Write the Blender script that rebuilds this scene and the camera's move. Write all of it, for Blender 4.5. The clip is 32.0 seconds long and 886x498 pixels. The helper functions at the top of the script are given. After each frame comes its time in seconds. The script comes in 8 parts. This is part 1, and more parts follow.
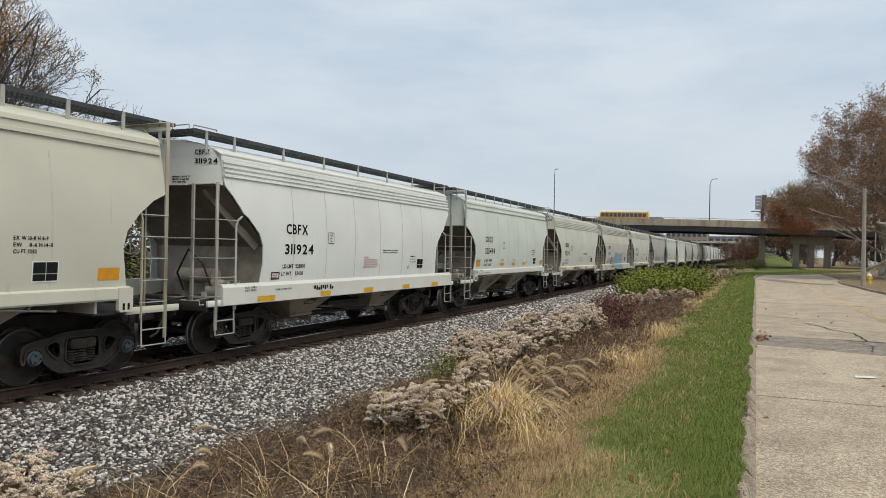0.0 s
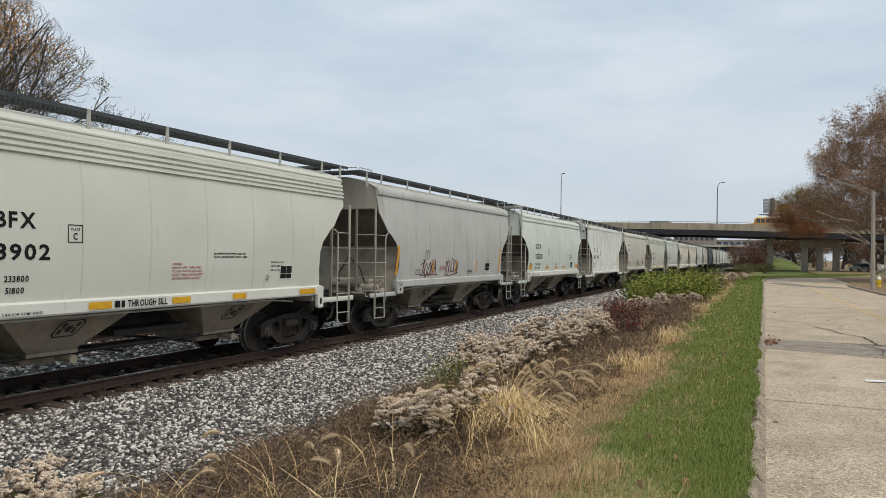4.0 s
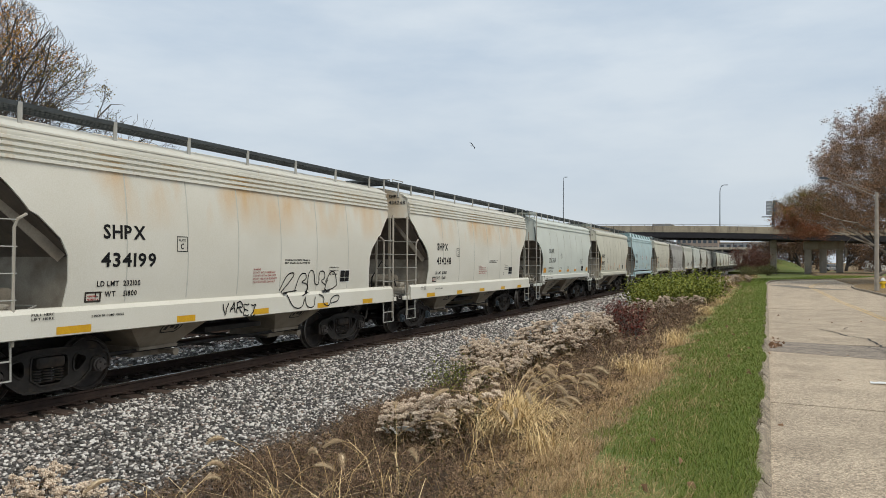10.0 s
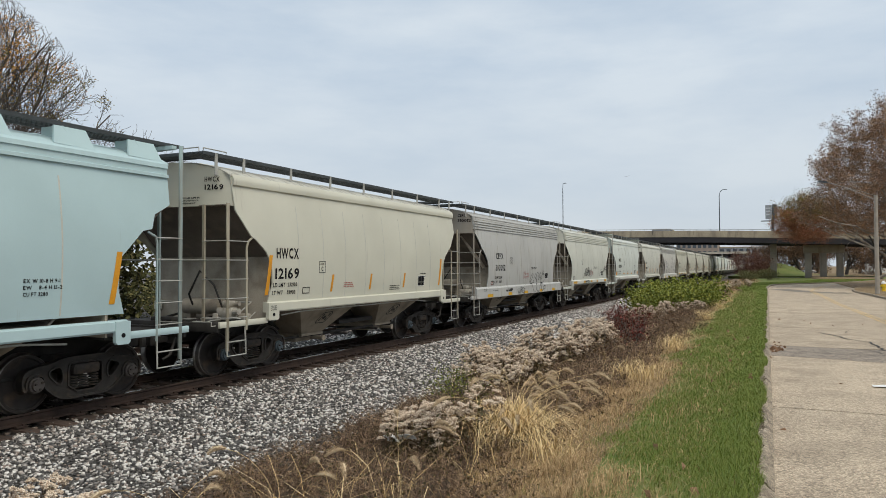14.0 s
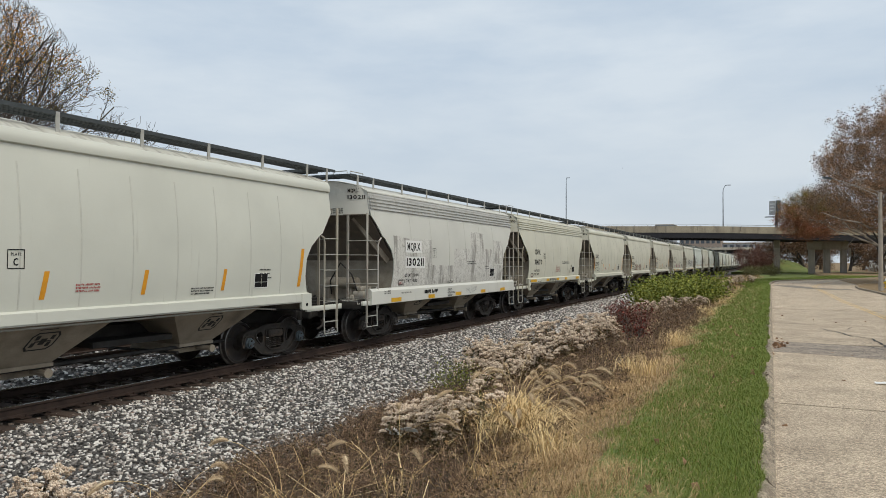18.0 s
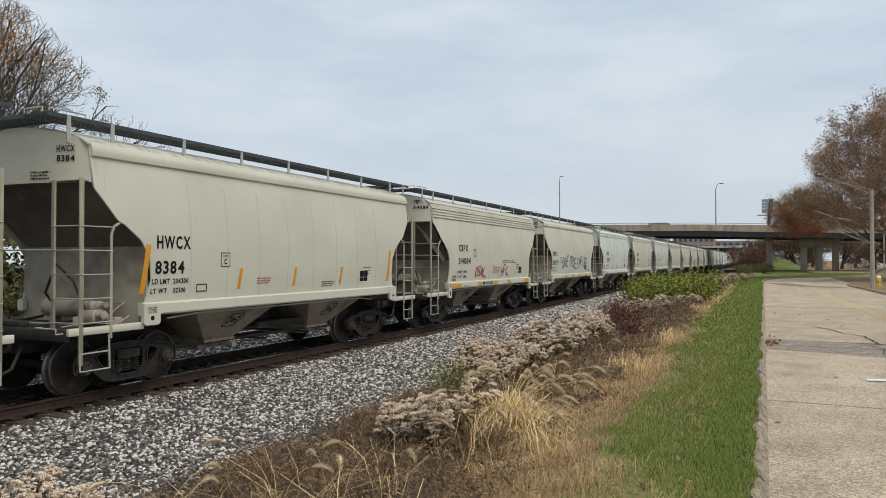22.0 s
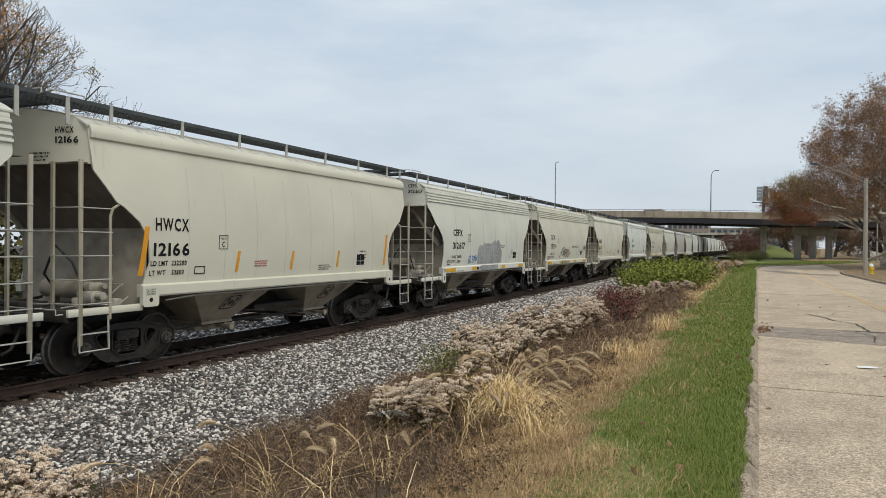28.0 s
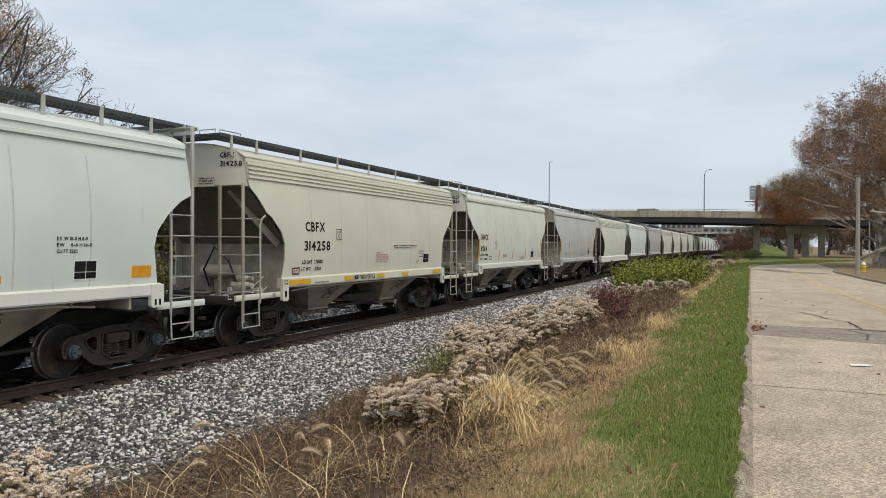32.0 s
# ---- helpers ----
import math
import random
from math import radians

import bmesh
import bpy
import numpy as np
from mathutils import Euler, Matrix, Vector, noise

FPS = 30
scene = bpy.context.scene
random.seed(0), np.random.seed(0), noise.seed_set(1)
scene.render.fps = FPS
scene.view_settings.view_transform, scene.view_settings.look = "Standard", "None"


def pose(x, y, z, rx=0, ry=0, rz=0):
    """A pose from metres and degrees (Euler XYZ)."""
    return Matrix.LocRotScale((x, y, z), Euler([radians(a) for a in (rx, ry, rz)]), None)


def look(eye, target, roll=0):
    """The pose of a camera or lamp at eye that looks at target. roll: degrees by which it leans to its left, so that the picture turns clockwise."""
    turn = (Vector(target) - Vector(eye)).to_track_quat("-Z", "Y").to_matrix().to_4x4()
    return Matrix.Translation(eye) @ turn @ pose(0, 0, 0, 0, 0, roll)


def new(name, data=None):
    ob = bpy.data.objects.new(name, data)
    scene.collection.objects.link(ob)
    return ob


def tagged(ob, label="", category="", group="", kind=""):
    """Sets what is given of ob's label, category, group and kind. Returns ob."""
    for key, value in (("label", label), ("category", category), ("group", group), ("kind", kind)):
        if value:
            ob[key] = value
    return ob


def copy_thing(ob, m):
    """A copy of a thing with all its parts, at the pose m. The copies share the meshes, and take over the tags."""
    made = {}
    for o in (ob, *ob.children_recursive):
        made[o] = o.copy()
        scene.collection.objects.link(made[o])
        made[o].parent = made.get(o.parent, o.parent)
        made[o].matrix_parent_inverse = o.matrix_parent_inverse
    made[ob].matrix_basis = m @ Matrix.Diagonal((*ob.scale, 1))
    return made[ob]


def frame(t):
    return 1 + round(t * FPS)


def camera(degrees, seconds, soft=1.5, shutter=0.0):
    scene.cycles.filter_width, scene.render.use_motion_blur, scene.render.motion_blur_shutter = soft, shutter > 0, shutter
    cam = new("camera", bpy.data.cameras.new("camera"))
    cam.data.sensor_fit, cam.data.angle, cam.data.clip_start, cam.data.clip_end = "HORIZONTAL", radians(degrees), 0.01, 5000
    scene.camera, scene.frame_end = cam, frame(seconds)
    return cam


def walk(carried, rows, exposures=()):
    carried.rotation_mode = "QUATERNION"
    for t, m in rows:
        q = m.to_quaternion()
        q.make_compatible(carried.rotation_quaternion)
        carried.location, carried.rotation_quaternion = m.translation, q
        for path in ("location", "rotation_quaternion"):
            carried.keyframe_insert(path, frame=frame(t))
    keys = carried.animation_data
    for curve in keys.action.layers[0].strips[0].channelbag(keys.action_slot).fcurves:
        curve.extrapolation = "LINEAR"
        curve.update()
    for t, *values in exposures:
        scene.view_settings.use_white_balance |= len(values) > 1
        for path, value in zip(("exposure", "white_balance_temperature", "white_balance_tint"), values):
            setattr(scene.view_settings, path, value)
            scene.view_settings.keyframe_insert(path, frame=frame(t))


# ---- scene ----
# ---- camera: a phone held over the kerb, turning a little ----
EYE = (0.0, 0.0, 2.05)


def view(yaw, tilt, roll):
    a, b = radians(yaw), radians(tilt)
    way = Vector((-math.sin(a) * math.cos(b), math.cos(a) * math.cos(b), math.sin(b)))
    return look(EYE, Vector(EYE) + way * 10, roll)


cam = camera(64.2, 32.0, soft=0.4)
walk(cam, [
    (0.0, view(23.90, 0.13, 1.02)),
    (0.5, view(24.09, 0.14, 1.02)),
    (1.0, view(24.24, 0.18, 0.94)),
    (1.5, view(24.31, 0.26, 0.86)),
    (2.0, view(24.31, 0.33, 0.83)),
    (2.5, view(24.32, 0.41, 0.80)),
    (3.0, view(24.37, 0.47, 0.79)),
    (3.5, view(24.42, 0.52, 0.77)),
    (5.5, view(24.58, 0.49, 0.77)),
    (6.0, view(24.65, 0.50, 0.65)),
    (6.5, view(24.71, 0.51, 0.63)),
    (7.0, view(24.73, 0.56, 0.59)),
    (7.5, view(24.73, 0.63, 0.55)),
    (8.0, view(24.68, 0.70, 0.54)),
    (8.5, view(24.64, 0.74, 0.50)),
    (9.0, view(24.59, 0.80, 0.45)),
    (9.5, view(24.60, 0.83, 0.42)),
    (10.0, view(24.68, 0.89, 0.36)),
    (10.5, view(24.75, 0.90, 0.36)),
    (11.0, view(24.82, 0.91, 0.30)),
    (11.5, view(24.85, 0.92, 0.22)),
    (12.0, view(24.85, 0.96, 0.14)),
    (12.5, view(24.83, 1.08, -0.02)),
    (13.0, view(24.80, 1.22, -0.10)),
    (13.5, view(24.74, 1.36, -0.17)),
    (14.0, view(24.68, 1.47, -0.18)),
    (14.5, view(24.64, 1.51, -0.09)),
    (16.5, view(24.78, 1.32, 0.22)),
    (17.0, view(24.85, 1.22, 0.21)),
    (17.5, view(24.89, 1.10, 0.19)),
    (18.0, view(24.91, 0.98, 0.19)),
    (18.5, view(24.91, 0.86, 0.25)),
    (19.0, view(24.90, 0.80, 0.26)),
    (19.5, view(24.85, 0.79, 0.28)),
    (20.0, view(24.78, 0.86, 0.22)),
    (20.5, view(24.67, 0.93, 0.13)),
    (21.0, view(24.58, 0.94, 0.09)),
    (21.5, view(24.49, 0.93, 0.04)),
    (22.0, view(24.41, 0.90, 0.01)),
    (22.5, view(24.36, 0.83, 0.08)),
    (23.0, view(24.34, 0.76, 0.12)),
    (23.5, view(24.37, 0.63, 0.17)),
    (24.0, view(24.41, 0.50, 0.20)),
    (24.5, view(24.42, 0.33, 0.26)),
    (25.0, view(24.39, 0.16, 0.33)),
    (25.5, view(24.36, 0.01, 0.38)),
    (27.5, view(24.13, -0.26, 0.51)),
    (28.0, view(24.00, -0.35, 0.51)),
    (28.5, view(23.85, -0.45, 0.50)),
    (29.0, view(23.73, -0.53, 0.49)),
    (29.5, view(23.67, -0.54, 0.41)),
    (30.0, view(23.61, -0.53, 0.39)),
    (30.5, view(23.58, -0.49, 0.35)),
    (31.0, view(23.54, -0.46, 0.30)),
    (31.5, view(23.53, -0.39, 0.26)),
    (32.0, view(23.54, -0.32, 0.24)),
], exposures=[(0.0, 0.0), (26.0, 0.0), (30.0, 0.08), (32.0, 0.08)])

# ---- light: a pale overcast sky with a broad soft sun behind the camera's shoulder ----
SUN_EL, SUN_AZ = radians(56), radians(116)   # azimuth clockwise from +y
world = bpy.data.worlds.new("sky")
scene.world = world
world.use_nodes = True


def sky_nodes():
    nt = world.node_tree
    nt.nodes.clear()
    n, l = nt.nodes.new, nt.links.new
    out, bg = n("ShaderNodeOutputWorld"), n("ShaderNodeBackground")
    sky = n("ShaderNodeTexSky")
    sky.sky_type = "NISHITA"
    sky.sun_disc = False
    sky.sun_elevation, sky.sun_rotation = SUN_EL, SUN_AZ
    sky.air_density, sky.dust_density, sky.ozone_density = 1.0, 3.0, 1.0
    dim = n("ShaderNodeVectorMath")
    dim.operation = "SCALE"
    dim.inputs["Scale"].default_value = 0.09
    l(sky.outputs[0], dim.inputs[0])
    tc, mp = n("ShaderNodeTexCoord"), n("ShaderNodeMapping")
    mp.inputs["Scale"].default_value = (1.0, 1.0, 3.6)
    l(tc.outputs["Generated"], mp.inputs[0])
    ns = n("ShaderNodeTexNoise")
    ns.inputs["Scale"].default_value = 3.2
    ns.inputs["Detail"].default_value = 6
    ns.inputs["Roughness"].default_value = 0.55
    l(mp.outputs[0], ns.inputs["Vector"])
    cr = n("ShaderNodeValToRGB")
    cr.color_ramp.elements[0].position, cr.color_ramp.elements[0].color = 0.36, (0.57, 0.675, 0.79, 1)
    cr.color_ramp.elements[1].position, cr.color_ramp.elements[1].color = 0.66, (0.735, 0.815, 0.885, 1)
    l(ns.outputs[0], cr.inputs[0])
    sep = n("ShaderNodeSeparateXYZ")
    l(tc.outputs["Generated"], sep.inputs[0])
    hr = n("ShaderNodeMapRange")
    hr.inputs["From Min"].default_value, hr.inputs["From Max"].default_value = 0.0, 0.28
    hr.inputs["To Min"].default_value, hr.inputs["To Max"].default_value = 0.75, 0.0
    l(sep.outputs[2], hr.inputs[0])
    hz = n("ShaderNodeMix")
    hz.data_type = "RGBA"
    l(hr.outputs[0], hz.inputs[0])
    l(cr.outputs[0], hz.inputs[6])
    hz.inputs[7].default_value = (0.665, 0.725, 0.775, 1)
    mx = n("ShaderNodeMix")
    mx.data_type = "RGBA"
    mx.inputs[0].default_value = 0.88
    l(dim.outputs[0], mx.inputs[6])
    l(hz.outputs[2], mx.inputs[7])
    l(mx.outputs[2], bg.inputs[0])
    bg.inputs[1].default_value = 1.0
    l(bg.outputs[0], out.inputs[0])


sky_nodes()
sun = new("sun", bpy.data.lights.new("sun", "SUN"))
sun.data.energy, sun.data.angle, sun.data.color = 2.0, radians(40), (1.0, 0.905, 0.745)
sun.matrix_world = look((0, 0, 0), (-math.sin(SUN_AZ) * math.cos(SUN_EL), -math.cos(SUN_AZ) * math.cos(SUN_EL), -math.sin(SUN_EL)))

# ---- materials ----
def mat(name, a, b=None, rough=0.6, metal=0.0, scale=6.0, stretch=(1, 1, 1), fine=60.0, bump=0.15, spread=0.0, island=None, lo=0.35, hi=0.7, dirt=None, dirt_scale=1.2, dirt_stretch=(1, 1, 1), dirt_lo=0.55, dirt_hi=0.75, spec=0.4, coords="Object", dist=0.02, grain=0.12, dirt_z=None, agg=None):
    """Two colours mixed by a broad noise, a fine grain, a bump, and if wanted dirt patches and a random shift per object or island."""
    m = bpy.data.materials.new(name)
    m.use_nodes = True
    nt = m.node_tree
    n, l = nt.nodes.new, nt.links.new
    bs = nt.nodes["Principled BSDF"]
    b = b or tuple(c * 0.8 for c in a)
    tc = n("ShaderNodeTexCoord")

    def noise_of(sc, st, detail=5):
        mp = n("ShaderNodeMapping")
        mp.inputs["Scale"].default_value = st
        l(tc.outputs[coords], mp.inputs[0])
        t = n("ShaderNodeTexNoise")
        t.inputs["Scale"].default_value, t.inputs["Detail"].default_value = sc, detail
        l(mp.outputs[0], t.inputs["Vector"])
        return t

    def ramp(src, p, q):
        r = n("ShaderNodeMapRange")
        r.inputs["From Min"].default_value, r.inputs["From Max"].default_value = p, q
        l(src, r.inputs[0])
        return r.outputs[0]

    def mix(fac, c, d, mode="MIX"):
        x = n("ShaderNodeMix")
        x.data_type, x.blend_type = "RGBA", mode
        for sock, v in ((x.inputs[0], fac), (x.inputs[6], c), (x.inputs[7], d)):
            if isinstance(v, (int, float)):
                sock.default_value = v
            elif isinstance(v, tuple):
                sock.default_value = (*v, 1)
            else:
                l(v, sock)
        return x.outputs[2]

    big = noise_of(scale, stretch)
    col = mix(ramp(big.outputs[0], lo, hi), a, b)
    if island:
        g = n("ShaderNodeNewGeometry")
        cr = n("ShaderNodeValToRGB")
        cr.color_ramp.interpolation = "LINEAR"
        els = cr.color_ramp.elements
        for k, (p, c) in enumerate(island):
            e = els[k] if k < 2 else els.new(p)
            e.position, e.color = p, (*c, 1)
        l(g.outputs["Random Per Island"], cr.inputs[0])
        col = mix(0.72, col, cr.outputs[0])
    if spread:
        oi = n("ShaderNodeObjectInfo")
        h = n("ShaderNodeHueSaturation")
        v = n("ShaderNodeMapRange")
        v.inputs["To Min"].default_value, v.inputs["To Max"].default_value = 1 - spread, 1 + spread
        l(oi.outputs["Random"], v.inputs[0])
        l(v.outputs[0], h.inputs["Value"])
        l(col, h.inputs["Color"])
        col = h.outputs[0]
    if dirt:
        dn = noise_of(dirt_scale, dirt_stretch, 8)
        df = ramp(dn.outputs[0], dirt_lo, dirt_hi)
        if dirt_z:
            sp = n("ShaderNodeSeparateXYZ")
            l(tc.outputs[coords], sp.inputs[0])
            mu = n("ShaderNodeMath")
            mu.operation = "MULTIPLY"
            l(df, mu.inputs[0])
            l(ramp(sp.outputs[2], *dirt_z), mu.inputs[1])
            df = mu.outputs[0]
        col = mix(df, col, dirt)
    fn = noise_of(fine, (1, 1, 1), 3)
    col = mix(0.35 if rough < 0.9 else 0.8, col, mix(ramp(fn.outputs[0], 0.3, 0.7), tuple([0.5 - grain] * 3), tuple([0.5 + grain] * 3)), "OVERLAY")
    if agg:
        # broken aggregate: one tone for each small cell
        vo = n("ShaderNodeTexVoronoi")
        vo.inputs["Scale"].default_value = agg[0]
        l(tc.outputs[coords], vo.inputs["Vector"])
        bw = n("ShaderNodeSeparateXYZ")
        l(vo.outputs["Color"], bw.inputs[0])
        col = mix(1.0, col, mix(bw.outputs[0], tuple([0.5 - agg[1]] * 3), tuple([0.5 + agg[1]] * 3)), "OVERLAY")
    l(col, bs.inputs["Base Color"])
    rr = n("ShaderNodeMapRange")
    rr.inputs["To Min"].default_value, rr.inputs["To Max"].default_value = max(0.03, rough - 0.1), min(1, rough + 0.1)
    l(big.outputs[0], rr.inputs[0])
    l(rr.outputs[0], bs.inputs["Roughness"])
    bs.inputs["Metallic"].default_value = metal
    bs.inputs["Specular IOR Level"].default_value = spec
    if bump:
        bp = n("ShaderNodeBump")
        bp.inputs["Strength"].default_value, bp.inputs["Distance"].default_value = bump, dist
        l(fn.outputs[0], bp.inputs["Height"])
        l(bp.outputs[0], bs.inputs["Normal"])
    return m


def paint(name, c, dirt=(0.22, 0.19, 0.15), amount=0.66, rough=0.5):
    """Weathered car paint: faint vertical runs of road dirt, slightly uneven gloss."""
    return mat(name, c, tuple(x * 0.9 for x in c), rough, scale=0.7, fine=45, bump=0.03, dirt=dirt, dirt_scale=2.2, dirt_stretch=(1, 3.2, 0.35), dirt_lo=amount, dirt_hi=amount + 0.32, spec=0.35, grain=0.02)


M = {}
M["grey"] = paint("light_grey_paint", (0.60, 0.608, 0.54))
M["pale"] = paint("pale_grey_paint", (0.61, 0.65, 0.60))
M["cream"] = paint("cream_paint", (0.585, 0.575, 0.48))
M["beige"] = paint("beige_grey_paint", (0.52, 0.51, 0.45))
M["dull"] = paint("dull_grey_paint", (0.46, 0.46, 0.44), amount=0.55)
M["white"] = paint("white_paint", (0.72, 0.74, 0.71))
M["blue"] = paint("pale_blue_paint", (0.44, 0.58, 0.60), amount=0.7)
M["rusty"] = mat("rust_stained_cream_paint", (0.68, 0.665, 0.59), (0.62, 0.60, 0.52), 0.55, scale=0.7, fine=45, bump=0.04, dirt=(0.60, 0.36, 0.13), dirt_scale=0.9, dirt_stretch=(1, 1.3, 0.5), dirt_lo=0.44, dirt_hi=0.68, dirt_z=(2.7, 3.7))
M["rusty_roof"] = paint("cream_roof_paint", (0.66, 0.65, 0.58), dirt=(0.50, 0.36, 0.20), amount=0.6)
M["round_roof"] = paint("grimy_roof_paint", (0.55, 0.545, 0.48), dirt=(0.20, 0.18, 0.15), amount=0.46)
M["peel"] = paint("chalky_white_paint", (0.60, 0.60, 0.55))


def peeling():
    """Old white paint crazed and flaked off in strips over grey primer."""
    m = mat("peeling_white_paint", (0.64, 0.63, 0.59), (0.52, 0.51, 0.475), 0.7, scale=9.0, stretch=(1, 1, 0.7), fine=30, bump=0.2, dirt=(0.30, 0.29, 0.265), dirt_scale=2.2, dirt_stretch=(1, 1.6, 0.45), dirt_lo=0.48, dirt_hi=0.62, grain=0.2)
    nt = m.node_tree
    n, l = nt.nodes.new, nt.links.new
    bs = nt.nodes["Principled BSDF"]
    tc, vo = n("ShaderNodeTexCoord"), n("ShaderNodeTexVoronoi")
    vo.feature = "DISTANCE_TO_EDGE"
    vo.inputs["Scale"].default_value = 8.0
    l(tc.outputs["Object"], vo.inputs["Vector"])
    mr = n("ShaderNodeMapRange")
    mr.inputs["From Min"].default_value, mr.inputs["From Max"].default_value = 0.0, 0.035
    mr.inputs["To Min"].default_value, mr.inputs["To Max"].default_value = 0.8, 0.0
    l(vo.outputs["Distance"], mr.inputs[0])
    mx = n("ShaderNodeMix")
    mx.data_type = "RGBA"
    mx.inputs[7].default_value = (0.17, 0.155, 0.135, 1)
    l(mr.outputs[0], mx.inputs[0])
    l(bs.inputs["Base Color"].links[0].from_socket, mx.inputs[6])
    l(mx.outputs[2], bs.inputs["Base Color"])
    return m


M["peeled"] = peeling()
# slope sheet tone: grime, with the shade below the overhang darkened in
M["grime"] = mat("grimy_shaded_end_steel", (0.20, 0.17, 0.14), (0.13, 0.11, 0.09), 0.8, scale=1.6, fine=30, bump=0.1, dirt=(0.24, 0.20, 0.15), dirt_scale=2.5)
M["rail_pale"] = mat("galvanised_bar", (0.46, 0.455, 0.42), (0.36, 0.35, 0.31), 0.5, 0.3, scale=5, bump=0.03)
M["grating"] = mat("walkway_grating_steel", (0.070, 0.080, 0.084), (0.05, 0.056, 0.058), 0.6, 0.3, scale=5, bump=0.05)
M["truck"] = mat("cast_truck_steel", (0.042, 0.037, 0.033), (0.026, 0.023, 0.020), 0.8, 0.15, scale=6, fine=90, bump=0.2, dirt=(0.085, 0.060, 0.042), dirt_scale=4, dirt_lo=0.5)
M["wheel"] = mat("worn_wheel_steel", (0.042, 0.035, 0.031), (0.026, 0.022, 0.020), 0.8, 0.15, scale=5, fine=80, bump=0.1, dirt=(0.085, 0.058, 0.040), dirt_scale=3)
M["tread"] = mat("polished_tread_steel", (0.20, 0.185, 0.17), (0.12, 0.11, 0.10), 0.42, 0.8, scale=8, bump=0.02)
M["cap"] = mat("blue_bearing_cap", (0.075, 0.098, 0.112), (0.055, 0.07, 0.08), 0.6, 0.2, scale=12, bump=0.1)
M["cap_dark"] = mat("dark_bearing_cap", (0.09, 0.08, 0.07), (0.06, 0.05, 0.05), 0.6, 0.3, scale=12, bump=0.1)
M["underdark"] = mat("dark_underframe_steel", (0.05, 0.046, 0.042), (0.03, 0.028, 0.026), 0.8, 0.2, scale=4, bump=0.1)
M["black"] = mat("black_stencil_paint", (0.012, 0.012, 0.013), (0.02, 0.02, 0.021), 0.85, scale=9, bump=0.0, spec=0.1)
M["red"] = mat("red_stencil_paint", (0.38, 0.07, 0.06), (0.30, 0.06, 0.06), 0.6, scale=9, bump=0.0)
M["orange"] = mat("orange_reflective_tape", (0.70, 0.31, 0.016), (0.60, 0.26, 0.016), 0.5, scale=7, bump=0.02)
M["amber"] = mat("amber_reflective_tape", (0.66, 0.37, 0.012), (0.57, 0.31, 0.012), 0.5, scale=7, bump=0.02)
M["decal"] = mat("white_decal", (0.75, 0.75, 0.73), (0.68, 0.68, 0.66), 0.5, scale=7, bump=0.0)
M["tag_ink"] = mat("slate_blue_spray_line", (0.13, 0.19, 0.24), (0.19, 0.25, 0.29), 0.7, scale=5, bump=0.0)
M["tag_royal"] = mat("royal_blue_spray_paint", (0.06, 0.20, 0.42), (0.05, 0.16, 0.34), 0.7, scale=5, bump=0.0)
M["tag_char"] = mat("charcoal_spray_paint", (0.05, 0.052, 0.052), (0.085, 0.087, 0.085), 0.8, scale=9, bump=0.0)
M["tag_halo"] = mat("thin_black_overspray", (0.22, 0.225, 0.22), (0.32, 0.325, 0.31), 0.8, scale=9, bump=0.0)
M["tag_blue"] = mat("blue_spray_paint", (0.22, 0.33, 0.40), (0.33, 0.42, 0.46), 0.6, scale=2.2, stretch=(1, 1, 0.5), bump=0.0)
M["tag_red"] = mat("dark_red_spray_paint", (0.13, 0.022, 0.02), (0.075, 0.02, 0.018), 0.6, scale=5, bump=0.0)
M["tag_pink"] = mat("pink_spray_paint", (0.32, 0.025, 0.10), (0.24, 0.02, 0.075), 0.6, scale=5, bump=0.0)
M["tag_pale"] = mat("pale_grey_spray_line", (0.42, 0.43, 0.42), (0.36, 0.37, 0.365), 0.7, scale=4, bump=0.0)
M["tag_grey"] = mat("grey_spray_paint", (0.23, 0.24, 0.24), (0.34, 0.35, 0.35), 0.7, scale=2.5, stretch=(1, 1, 0.5), bump=0.0)
M["concrete"] = mat("worn_road_concrete", (0.485, 0.395, 0.29), (0.385, 0.31, 0.228), 0.92, scale=1.1, fine=70, bump=0.7, dirt=(0.27, 0.215, 0.155), dirt_scale=0.9, dirt_lo=0.46, dirt_hi=0.9, spread=0.06, grain=0.3, agg=(48, 0.20))
M["patch"] = mat("cracked_asphalt", (0.30, 0.25, 0.20), (0.20, 0.165, 0.13), 0.9, scale=3, fine=70, bump=0.6, agg=(40, 0.28))
M["stain"] = mat("dark_tyre_dirt", (0.17, 0.15, 0.125), (0.25, 0.215, 0.17), 0.9, scale=1.2, fine=50, bump=0.3)
M["tar"] = mat("dark_tar", (0.035, 0.033, 0.03), (0.05, 0.045, 0.04), 0.8, scale=4, bump=0.2)
M["kerb"] = mat("weathered_kerb_concrete", (0.36, 0.30, 0.225), (0.22, 0.18, 0.135), 0.92, scale=3.0, fine=45, bump=0.9, dirt=(0.085, 0.068, 0.05), dirt_scale=4, dirt_lo=0.5, dirt_hi=0.8, grain=0.3, agg=(60, 0.22))
M["yellow"] = mat("faded_yellow_line", (0.72, 0.48, 0.17), (0.55, 0.41, 0.24), 0.85, scale=4, bump=0.1, lo=0.4, hi=0.6)
M["bridge"] = mat("bridge_parapet_concrete", (0.46, 0.39, 0.28), (0.36, 0.30, 0.22), 0.9, scale=0.5, fine=8, bump=0.1, dirt=(0.17, 0.145, 0.12), dirt_scale=0.6, dirt_stretch=(2.5, 1, 0.3), dirt_lo=0.5, dirt_hi=0.8)
